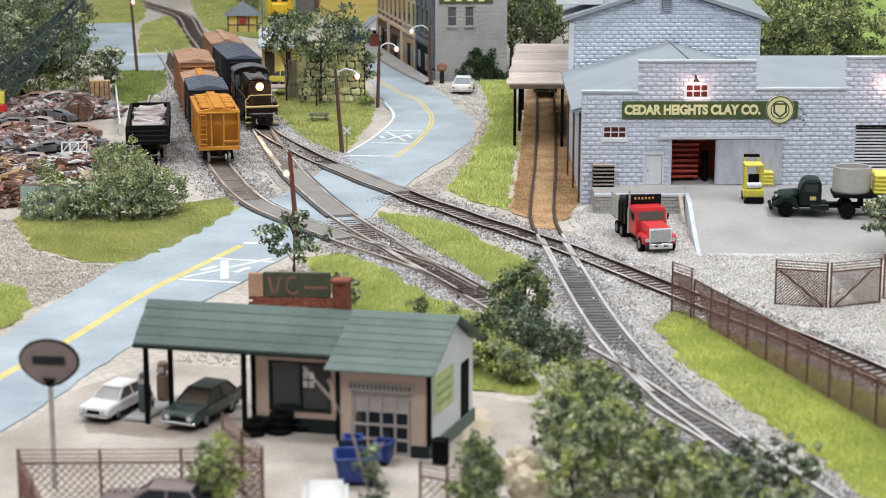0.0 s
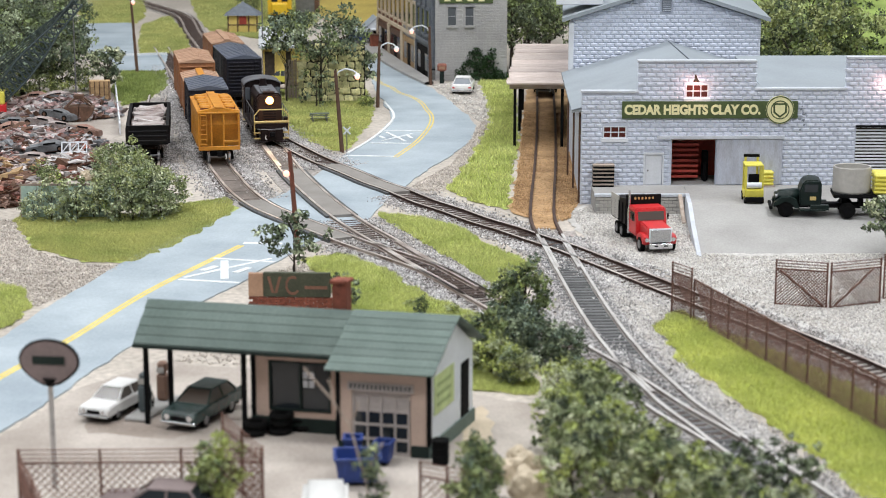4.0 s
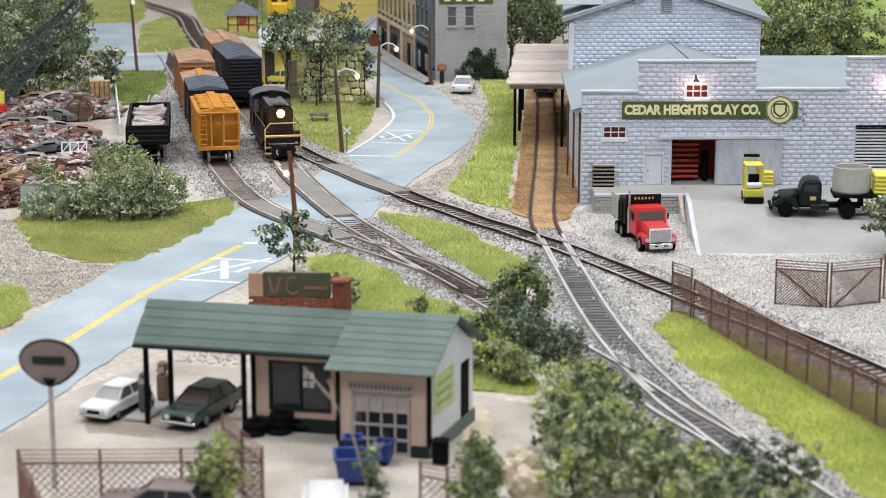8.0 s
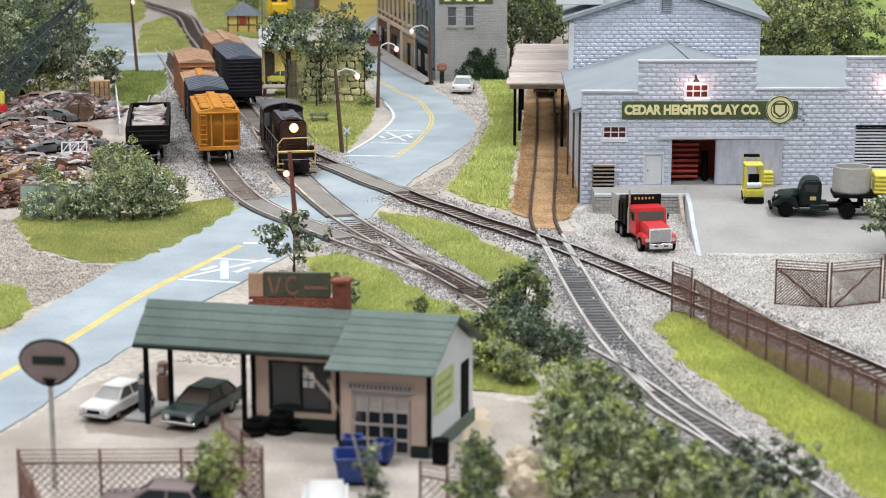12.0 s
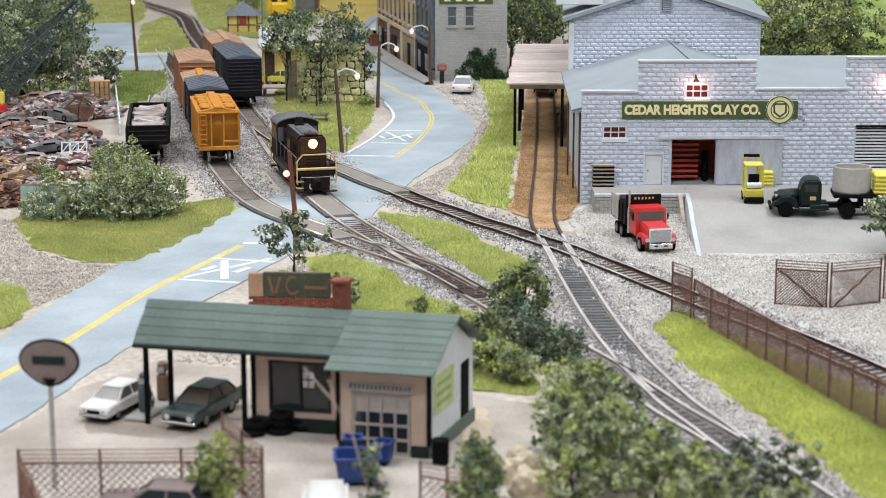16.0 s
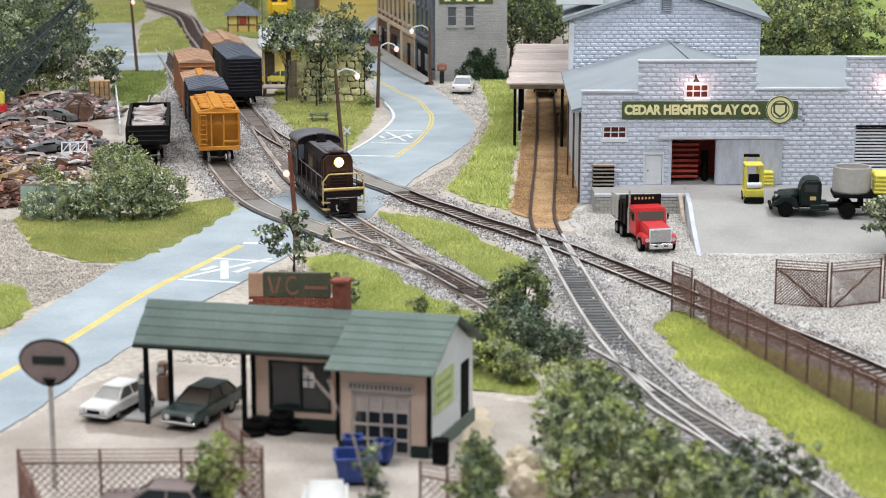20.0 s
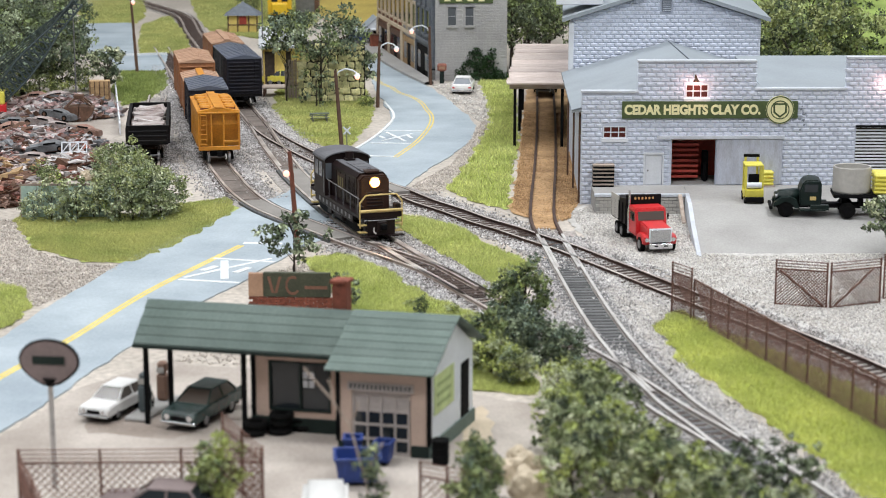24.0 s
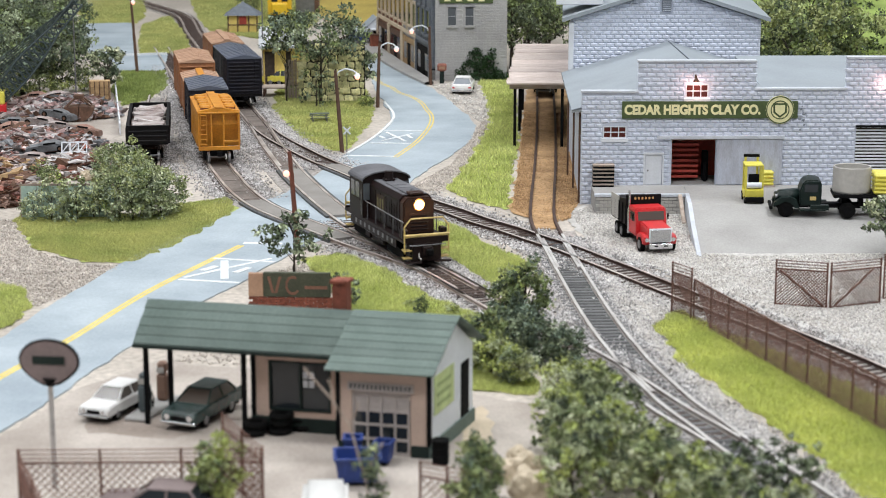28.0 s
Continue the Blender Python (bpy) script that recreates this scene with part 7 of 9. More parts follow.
    cy("pole", s, M["couplerw"], (0, 0, 0), (0, 0, 4.2), 0.1, n=12)
    bm = bmesh.new()
    oval = [(1.08 * math.cos(a), 5.0 + 0.74 * math.sin(a) - (0.18 * max(0, -math.sin(a)) ** 6)) for a in [2 * math.pi * k / 36 for k in range(36)]]
    prism(bm, oval, "y", -0.1, 0.1)
    part("sign_panel", bm, M["signpink"], s, "dusty pinkish brown oval panel")
    bm = bmesh.new()
    for k in range(36):
        (x0, z0), (x1, z1) = oval[k], oval[(k + 1) % 36]
        cyl(bm, (x0, -0.02, z0), (x1, -0.02, z1), 0.09, 0.09, 6)
    part("sign_rim", bm, M["dark"], s, "dark rim")
    cy("sign_neck", s, M["dark"], (0, 0, 3.95), (0, 0, 4.32), 0.07, 0.3, 12)
    bx("sign_lettering", s, M["darkgreen"], -0.62, -0.125, 4.85, 0.62, -0.103, 5.18, bev=0.01, label="dark green unreadable lettering bar")
    bb = thing("billboard", P(*(-7.7, 94.4), 0.0, -3), "low brick wall with faded dark green advertising panel", "billboard")
    for r in range(9):
        for k in range(9):
            u = -2.1 + k * 0.47 + (0.2 if r % 2 else 0)
            bx("brick", bb, M["brick"], u, -0.12, r * 0.13, u + 0.44, 0.12, r * 0.13 + 0.115, bev=0.01)
    bx("panel", bb, M["signolive"], -1.35, -0.14, 1.2, 2.05, 0.1, 2.45, bev=0.02, label="dark green faded panel")
    bx("side_panel", bb, M["tanroof"], -2.1, -0.13, 1.2, -1.36, 0.1, 2.4, bev=0.02, label="pinkish faded poster strip")
    bx("letter_bar", bb, M["shopbrown"], 0.75, -0.155, 1.62, 1.9, -0.142, 1.78, bev=0)
    for s in (1, -1):
        bm = bmesh.new()
        prism(bm, [(-0.78, 1.4), (-0.78 + s * 0.14, 1.4), (-0.78 + s * 0.36, 2.25), (-0.78 + s * 0.22, 2.25)], "y", -0.155, -0.142)
        part("letter_bar", bm, M["shopbrown"], bb)
    bm = bmesh.new()
    for k in range(3, 18):
        a, b = 2 * math.pi * k / 20, 2 * math.pi * (k + 1) / 20
        prism(bm, [(0.15 + r * 0.75 * math.cos(t), 1.8 + r * math.sin(t)) for r, t in ((0.5, a), (0.5, b), (0.36, b), (0.36, a))], "y", -0.16, -0.142)
    part("letter_ring", bm, M["shopbrown"], bb)


# ---- poles, fences ----
def street_lamp(px0, h, lean, arm, label, bulbmat="lampwarm", mat_name="polewood"):
    """A wooden pole with a curved bracket and a lit lamp; arm is the bracket's reach in x."""
    l = thing("street_lamp", P(*px0, 0), label, "street lamp", "street lamps")
    top = (lean, 0, h)
    cy("pole", l, M[mat_name], (0, 0, -0.1), top, 0.17, 0.12, 10)
    s = 1 if arm > 0 else -1
    a = abs(arm)
    bm = bmesh.new()
    pts = [(lean, 0, h - 0.5), (lean + s * a * 0.15, 0, h - 0.1), (lean + s * a * 0.45, 0, h + 0.12), (lean + s * a * 0.8, 0, h), (lean + arm, 0, h - 0.25)]
    tube(bm, pts, 0.06, 8)
    part("bracket", bm, M["whitetrim"], l, "pale curved bracket")
    bm = bmesh.new()
    cyl(bm, (lean + arm, 0, h - 0.42), (lean + arm, 0, h - 0.2), 0.28, 0.1, 12)
    part("lamp_shade", bm, M["whitetrim"], l)
    bm = bmesh.new()
    ball(bm, (lean + arm, 0, h - 0.5), 0.2)
    part("bulb", bm, M[bulbmat], l, "glowing warm bulb", True)
    return l


def poles():
    street_lamp((-7.7, 145.3), 6.3, -0.45, 1.65, "brown wooden street lamp with curved white arm, lit")
    street_lamp((-5.8, 169.5), 5.6, 0.2, 1.5, "brown wooden street lamp by the kerb, lit")
    street_lamp((-1.2, 184.7), 5.6, -0.1, -1.7, "brown wooden street lamp on the pavement, lit")
    street_lamp((-30.8, 193.4), 7.6, -0.4, 0.2, "tall leaning wooden pole with small lit lamp")
    s = thing("utility_pole", P(*(-8.5, 110.5), 0), "reddish brown wooden pole with a small lit lamp", "utility pole")
    cy("pole", s, M["polered"], (0, 0, -0.1), (-0.42, 0, 5.9), 0.17, 0.12, 10)
    bx("bracket", s, M["dark"], -0.62, -0.05, 4.55, -0.3, 0.05, 4.65, bev=0.01)
    bm = bmesh.new()
    ball(bm, (-0.62, -0.05, 4.6), 0.2)
    part("bulb", bm, M["lampwarm"], s, "glowing warm bulb", True)
    for px, h, n in (((-17.3, 184.7), 9.5, "thin grey mast by the depot"), ((-33.5, 174.9), 9.0, "thin dark pole by the scrapyard trees")):
        m = thing("mast", P(*px, 0), n, "mast")
        cy("pole", m, M["steel"], (0, 0, -0.1), (0, 0, h), 0.08, 0.05, 8)
        cy("pole_base", m, M["concrete"], (0, 0, -0.05), (0, 0, 0.3), 0.2, n=10)
    x = thing("crossing_sign", P(*(-7.35, 145.6), 0, 10) @ Matrix.Scale(0.72, 4), "small white crossbuck sign by the crossing", "crossing sign")
    cy("post", x, M["steel"], (0, 0, -0.05), (0, 0, 2.6), 0.05, n=8)
    for a in (0.8, -0.8):
        bm = bmesh.new()
        box(bm, -0.55, -0.03, -0.09, 0.55, 0.03, 0.09, bev=0.01, m=Matrix.Translation((0, -0.08 if a > 0 else -0.15, 2.3)) @ Matrix.Rotation(a, 4, "Y"))
        part("crossbuck_arm", bm, M["whitetrim"], x)


def chain_fence(name, a, b, h, label, posts, barbed=3, mesh=0.24, wire=0.05, mid=False, material="fence", zbase=0.0):
    a, b = np.array(a, float), np.array(b, float)
    L = float(np.linalg.norm(b - a))
    f = thing(name, P(a[0], a[1], zbase, math.degrees(math.atan2(b[1] - a[1], b[0] - a[0]))), label, "fence")
    m = M[material]
    hm = h * 0.8 if barbed else h
    for k in range(posts):
        u = L * k / (posts - 1)
        cy("post", f, m, (u, 0, -0.1), (u, 0, h), 0.05, n=8)
    vs, fs = [], []
    n = int((L + hm) / mesh)
    for s in (1, -1):
        for k in range(n):
            u0 = k * mesh - (hm if s > 0 else 0)
            u1 = u0 + hm
            p, q = (u0, 0.05), (u1, hm)
            t0, t1 = max(0, -u0 / hm), min(1, (L - u0) / hm)
            if t1 <= t0:
                continue
            ends = []
            for t in (t0, t1):
                z = t * hm
                ends.append((u0 + t * hm, z if s > 0 else hm - z))
            (x0, z0), (x1, z1) = ends
            i = len(vs)
            d = wire * 0.7
            yo = 0.008 * s
            vs += [(x0 - d, yo, z0), (x0 + d, yo, z0), (x1 + d, yo, z1), (x1 - d, yo, z1), (x0, yo + 0.03 * s, z0), (x1, yo + 0.03 * s, z1)]
            fs += [(i, i + 1, i + 2, i + 3), (i, i + 3, i + 5, i + 4), (i + 1, i + 4, i + 5, i + 2)]
    tagged(solid("wire_mesh", vs, fs, m, f, "rusty diamond wire mesh"), kind="stuff")
    rails = [0.08, hm] + [hm + (h - hm) * (k + 1) / (barbed + 0.3) for k in range(barbed)]
    for i, z in enumerate(rails):
        cy("rail" if i < 2 else "top_wire", f, m, (0, 0, z), (L, 0, z), 0.045 if i < 2 else 0.025, n=6)
    return f


def fences():
    chain_fence("wire_fence", (12.6, 93.9), (19.1, 72.5), 2.2, "long rusty chain-link fence beside the track", 12, 0, 0.16, 0.04)
    chain_fence("fence_gate", (11.7, 95.6), (12.5, 94.1), 2.75, "short rusty chain-link fence panel with barbed top", 2, 3, 0.14, 0.055)
    g = chain_fence("yard_gate", (17.3, 97.4), (19.8, 96.6), 2.45, "closed rusty chain-link gate leaf", 2, 3, 0.17, 0.05)
    bm = bmesh.new()
    tube(bm, [(0.2, -0.03, 1.9), (2.5, -0.03, 0.1)], 0.06)
    part("gate_brace", bm, M["fence"], g)
    g = chain_fence("yard_gate", (20.0, 96.6), (22.8, 97.7), 2.45, "half-open pale rusty chain-link gate leaf", 2, 3, 0.17, 0.045)
    bm = bmesh.new()
    tube(bm, [(0.2, -0.03, 0.1), (2.5, -0.03, 1.9)], 0.06)
    part("gate_brace", bm, M["fence"], g)
    chain_fence("wire_fence", (23.2, 98.6), (26.2, 99.3), 2.45, "rusty chain-link fence beside the gate", 4, 3, 0.2, 0.045)
    chain_fence("wire_fence", (-15.2, 65.8), (-6.5, 66.0), 2.6, "rusty chain-link fence with barbed wires round the forecourt", 4, 3, 0.3, 0.038)
    chain_fence("wire_fence", (-6.5, 66.1), (-8.4, 70.2), 2.6, "rusty chain-link fence returning to the office", 3, 3, 0.3, 0.038)
    chain_fence("wire_fence", (-15.2, 65.7), (-12.9, 59.6), 2.6, "rusty chain-link fence beside the road", 3, 3, 0.3, 0.038)
    chain_fence("wire_fence", (-0.8, 64.5), (1.1, 63.4), 2.6, "rusty chain-link fence behind the garage", 3, 3, 0.3, 0.038)




# ---- trees and shrubs ----
def crown_centres(n, rx, ry, rz, cz, seed, gap=0.35):
    r = np.random.default_rng(seed)
    d = r.normal(0, 1, (n, 3))
    d /= np.linalg.norm(d, axis=1)[:, None]
    rad = r.uniform(0.45, 1.0, (n, 1)) ** 0.7
    wob = 1 + 0.25 * np.sin(d[:, :1] * 5 + seed) * np.cos(d[:, 1:2] * 4 + seed)
    c = d * rad * wob * (rx, ry, rz)
    c[:, 2] += cz
    return c


def tree(name, label, h, r, seed, mats=("leaf",), trunk=0.3, clumps=90, per=30, size=0.16, low=0.25, spread=0.55, category="tree"):
    """Tapered trunk, forked limbs, and a crown of many small leaves in clumps."""
    t = thing(name, P(0, 0, 0), label, category)
    rr = np.random.default_rng(seed)
    cz = h * (low + 1) / 2
    rz = h * (1 - low) / 2
    cc = crown_centres(clumps, r, r, rz, cz, seed)
    bm = bmesh.new()
    p = Vector((0, 0, -0.1))
    n = 5
    for k in range(n):
        q = Vector((rr.normal(0, 0.04 * h / 5), rr.normal(0, 0.04 * h / 5), h * 0.75 * (k + 1) / n))
        cyl(bm, p, q, trunk * (1 - k / (n + 1)), trunk * (1 - (k + 1) / (n + 1)), 8)
        p = q
    part("trunk", bm, M["bark"], t)
    for k in range(9):
        e = cc[rr.integers(len(cc))]
        z0 = max(0.15 * h, e[2] * rr.uniform(0.45, 0.75))
        mid = Vector((e[0] * 0.5, e[1] * 0.5, (z0 + e[2]) / 2 + 0.1))
        bm = bmesh.new()
        cyl(bm, (0, 0, z0), mid, trunk * 0.35, trunk * 0.22, 6)
        cyl(bm, mid, Vector(e), trunk * 0.22, trunk * 0.06, 6)
        part("limb", bm, M["bark"], t)
    k = len(mats)
    for i, m in enumerate(mats):
        leaves("crown", cc[i::k], spread, per, size, M[m], t)
    return t


def at(ob, x, y, z=0.0, rz=0.0, s=1.0):
    ob.matrix_world = P(x, y, z, rz) @ Matrix.Scale(s, 4)
    return ob


def plants():
    # scrapyard hedge
    hedge = [tree("shrub", "dusty grey-green shrub with open twigs", 3.8, 1.9, 11, ("leaf", "duskleaf", "leaffern", "duskleaf", "leafpale", "oliveleaf"), 0.07, 100, 34, 0.1, -0.05, 0.45, "shrub"),
             tree("shrub", "dense mid-green shrub in the hedge", 3.2, 1.6, 12, ("leaf", "leafbright", "leaffern"), 0.07, 64, 34, 0.1, -0.05, 0.45, "shrub"),
             tree("shrub", "thin pale grey-green shrub against the sheet fence", 2.7, 1.45, 13, ("duskleaf", "leaffern", "duskleaf", "leafpale"), 0.05, 40, 18, 0.12, -0.05, 0.36, "shrub")]
    at(hedge[0], *(-18.8, 120.2), 0, 10)
    at(hedge[2], *(-24.7, 119.1), 0, 10)
    at(hedge[1], *(-21.9, 131.2), 0, 30)
    for x, y, k, rz, s in ((-23.1, 119.1, 2, 80, 1.05), (-25.9, 119.5, 2, 150, 0.7), (-22.1, 119.8, 2, 200, 1.15), (-20.5, 119.8, 0, 150, 0.9), (-17.8, 122.0, 0, 300, 0.8), (-20.7, 125.8, 0, 40, 0.95), (-26.7, 128.1, 1, 100, 0.7), (-23.4, 132.9, 0, 200, 0.75), (-19.6, 119.1, 2, 30, 1.0), (-17.9, 119.8, 2, 90, 0.8)):
        at(copy_thing(hedge[k], Matrix()), x, y, 0, rz, s)
    # tall dark trees behind the scrapyard
    big = tree("tree", "tall dark green tree with dense crown", 8.5, 3.6, 21, ("leafdark", "leaf", "leafblue", "leafdark", "duskleaf"), 0.3, 130, 34, 0.17, 0.1, 0.7)
    at(big, *(-38.8, 176.8), 0, 0)
    for x, y, rz, s in ((-36.3, 178.7, 70, 1.0), (-39.8, 169.5, 140, 1.05), (-44.5, 198.0, 200, 1.1), (-39.2, 198.0, 300, 1.0), (-51.0, 213.3, 30, 1.1), (-45.9, 219.0, 250, 1.1)):
        at(copy_thing(big, Matrix()), x, y, 0, rz, s)
    for x, y, rz, s in ((-39.4, 176.1, 20, 1.0), (-37.2, 176.8, 120, 0.9), (-35.4, 178.3, 200, 1.0), (-33.8, 180.7, 300, 0.8), (-40.7, 173.8, 60, 1.0)):
        at(copy_thing(hedge[1], Matrix()), x, y, 0, rz, s)
    ap = tree("tree", "small dark apple-like tree with gaps", 5.0, 2.1, 22, ("leafdark", "leafdark", "leafpale"), 0.2, 55, 26, 0.17, 0.25, 0.5)
    at(ap, *(-31.0, 177.6), 0, 40, 0.95)
    # shade tree in the park
    park = tree("tree", "broad leafy shade tree with pale stones showing through", 8.7, 4.5, 31, ("leafdark", "leaf", "leafblue", "duskleaf", "leafdark"), 0.17, 200, 22, 0.15, 0.48, 0.55)
    lean = tree("tree", "slender high-crowned tree over the depot roof", 8.2, 2.3, 34, ("leafdark", "leafdark", "leaf", "duskleaf"), 0.09, 75, 18, 0.16, 0.56, 0.5)
    at(lean, *(-14.1, 172.7), 0, 0)
    bush = tree("bush", "thin twiggy bush before the stone wall", 4.4, 2.3, 33, ("leafdark", "duskleaf", "leaf"), 0.09, 40, 12, 0.13, 0.0, 0.4, "bush")
    at(bush, *(-11.2, 169.5), 0, 0)
    at(park, *(-10.9, 170.9), 0, 0)
    at(copy_thing(ap, Matrix()), *(-8.0, 174.6), 0, 200, 1.05)
    young = tree("shrub", "rounded olive green shrub on grass", 2.4, 1.6, 32, ("leafbright", "leaf"), 0.1, 40, 26, 0.14, 0.0, 0.45, "shrub")
    at(young, *(-6.8, 169.5), 0, 0, 0.5)
    # behind the warehouse and the clay works
    back = tree("tree", "mid-green leafy woodland tree on the hillside", 9.0, 4.2, 41, ("leaf", "leafdark", "oliveleaf", "oliveleaf", "leafdark"), 0.3, 150, 30, 0.19, 0.05, 0.75)
    at(back, *(31.6, 174.5), 0.5, 0)
    for x, y, rz, s in ((34.9, 177.1, 60, 1.0), (38.4, 178.8, 140, 0.85), (36.4, 192.0, 20, 1.05), (40.8, 197.2, 280, 1.05), (31.5, 184.7, 330, 0.95)):
        at(copy_thing(back, Matrix()), x, y, 0.5, rz, s)
    bare = tree("tree", "thin-leaved tree with dark trunks", 8.5, 3.2, 42, ("leafdark", "leaf"), 0.24, 110, 24, 0.17, 0.3, 0.6)
    at(bare, *(6.9, 194.3), 0, 0, 1.0)
    for x, y, rz, s in ((8.8, 197.1, 90, 1.0), (11.0, 199.0, 200, 0.95), (9.0, 210.6, 310, 1.05), (11.6, 219.0, 20, 1.1)):
        at(copy_thing(bare, Matrix()), x, y, 0, rz, s)
    at(copy_thing(back, Matrix()), *(-26.1, 259.9), 0, 45, 0.6)
    at(copy_thing(back, Matrix()), *(-34.2, 286.5), 0, 145, 0.6)
    # sapling by the red pole
    sap = tree("sapling", "dark small-leaved sapling with loose open branches", 3.7, 1.95, 51, ("leafdark", "leafdark", "leafdark", "duskleaf"), 0.09, 46, 24, 0.13, 0.25, 0.32)
    for x, y, rz, s in ((11.3, 67.6, 30, 0.62), (12.6, 67.0, 120, 0.7)):
        at(copy_thing(sap, Matrix()), x, y, 0, rz, s)
    at(sap, *(-8.2, 103.6), 0, 0)
    at(copy_thing(sap, Matrix()), *(-5.2, 95.0), 0, 80, 0.6)
    # shrubs along the near track
    low = tree("shrub", "dense olive green shrub with pale tips", 3.0, 1.6, 61, ("leaf", "oliveleaf", "leafdark", "leafpale", "duskleaf", "leafbright", "oliveleaf"), 0.1, 75, 28, 0.115, 0.0, 0.46, "shrub")
    tall = tree("shrub", "upright dark green bush by the track", 3.6, 1.25, 62, ("leafdark", "leaf", "oliveleaf", "leafblue", "leaf"), 0.1, 75, 32, 0.11, 0.0, 0.42, "shrub")
    pale = tree("shrub", "loose shrub with pale yellow-green flowers", 2.3, 1.5, 63, ("oliveleaf", "leafbright", "leafpale", "leafpale", "leafbright"), 0.09, 60, 26, 0.115, 0.0, 0.45, "shrub")
    at(low, 3.4, 82.6, 0, 0, 0.6)
    at(tall, 4.0, 91.0, 0, 0, 1.05)
    at(pale, 6.6, 81.4, 0, 0, 0.6)
    fern = tree("shrub", "feathery olive green shrub with soft upright sprays", 3.1, 1.35, 64, ("leaffern", "leafdark", "leaffern", "leafbright", "leaf", "leafpale"), 0.08, 72, 30, 0.1, 0.0, 0.34, "shrub")
    at(fern, 5.9, 75.6, 0, 0, 0.95)
    blue = tree("shrub", "dusty blue-green shrub with small leaves", 2.7, 1.35, 65, ("leafblue", "duskleaf", "leafblue", "leafdark"), 0.08, 90, 26, 0.1, 0.0, 0.4, "shrub")
    at(blue, 3.2, 87.0, 0, 0, 1.0)
    for o, x, y, rz, s in ((tall, 3.1, 92.3, 40, 0.75), (blue, 4.6, 86.0, 90, 0.9), (tall, 2.0, 85.2, 10, 0.8), (pale, 2.2, 84.2, 30, 0.85), (blue, 5.7, 85.4, 200, 0.75), (pale, 5.2, 80.4, 120, 0.8), (fern, 6.6, 78.2, 80, 0.75), (pale, 5.1, 77.3, 10, 0.75), (fern, 4.7, 73.3, 40, 0.8), (fern, 6.9, 73.6, 120, 0.95), (fern, 5.2, 70.3, 250, 1.05), (pale, 6.3, 71.2, 160, 0.8), (fern, 6.5, 68.6, 300, 1.1), (fern, 8.1, 69.0, 20, 0.85), (pale, 7.9, 71.8, 75, 0.62), (fern, 4.7, 66.8, 130, 1.0), (fern, 7.6, 65.6, 210, 1.05), (fern, 9.2, 66.4, 310, 0.85), (pale, 9.6, 68.6, 95, 0.5), (fern, 10.4, 65.2, 15, 0.75), (fern, 9.0, 63.4, 60, 0.9), (blue, 11.2, 64.6, 120, 0.6), (tall, 1.4, 66.5, 10, 0.7), (tall, 1.2, 69.9, 80, 0.5), (tall, 1.1, 62.9, 100, 0.8), (low, 2.2, 62.1, 60, 0.6), (fern, 12.0, 62.6, 15, 0.8), (pale, -1.7, 96.8, 0, 0.2), (pale, 0.5, 95.5, 60, 0.25), (tall, -1.1, 95.0, 0, 0.3)):
        at(copy_thing(o, Matrix()), x, y, 0, rz, s)
    for x, y, s, rz in ((3.0, 69.9, 1.35, 10), (3.3, 67.7, 1.5, 60), (3.0, 71.9, 0.9, 120), (3.8, 67.4, 1.0, 200), (-27.4, 132.9, 0.55, 20), (-26.1, 133.8, 0.6, 80), (-25.0, 133.4, 0.9, 140), (-24.1, 134.2, 0.7, 30)):
        b = thing("boulder", P(x, y, 0, rz) @ Matrix.Scale(s, 4), "pale weathered boulder among the shrubs", "boulder")
        bm = bmesh.new()
        ball(bm, (0, 0, 0.35), 0.62, 3, (1.1, 0.8, 0.75))
        for v in bm.verts:
            v.co += v.co.normalized() * (0.3 * noise.noise(v.co * 2.1 + Vector((rz, 0, 0))) + 0.14 * noise.noise(v.co * 6.0 + Vector((rz, 0, 0))))
        part("rock", bm, M["shopcream"], b)
    # bushes before the forecourt fence and by the yard
    fr = tree("shrub", "feathery mid-green conifer-like bush", 3.1, 1.0, 71, ("leaf", "oliveleaf", "leafbright"), 0.1, 70, 34, 0.09, 0.0, 0.36, "shrub")
    at(fr, *(-8.1, 65.9), 0, 0)
    weed = tree("weed", "thin tall weed with sparse olive leaves", 4.6, 0.42, 72, ("leafdark", "leaffern", "leafdark"), 0.05, 44, 26, 0.08, 0.05, 0.26, "weed")
    weed.matrix_world = P(-1.75, 61.3, 0, 0, 0, -11)
    dry = thing("dry_stem", P(*(-2.3, 61.3), 0), "pale tan dry plant stem leaning over", "stem")
    sweep("stalk", [(0.1, 0, 0), (-0.1, 0, 1.5), (-0.27, 0.02, 2.9), (-0.8, 0.05, 4.9), (-1.4, 0.05, 5.8), (-2.3, 0, 6.9)], 0.035, M["wood"], dry)
    for a, b in (((-0.8, 0.05, 4.9), (-0.5, 0.1, 5.7)), ((-0.3, 0.02, 3.2), (0.3, 0.1, 4.3)), ((-1.4, 0.05, 5.8), (-1.5, 0, 6.5))):
        sweep("twig", [a, tuple((p + q) / 2 + 0.05 for p, q in zip(a, b)), b], 0.03, M["wood"], dry)
    drum = thing("oil_drum", P(*(-0.1, 71.8), 0.03), "dark oil drum beside the garage corner", "drum")
    cy("drum_body", drum, M["dark"], (0, 0, 0), (0, 0, 0.95), 0.33, n=18)
    for z in (0.3, 0.62, 0.93):
        cy("drum_hoop", drum, M["dark"], (0, 0, z), (0, 0, z + 0.05), 0.36, n=18)
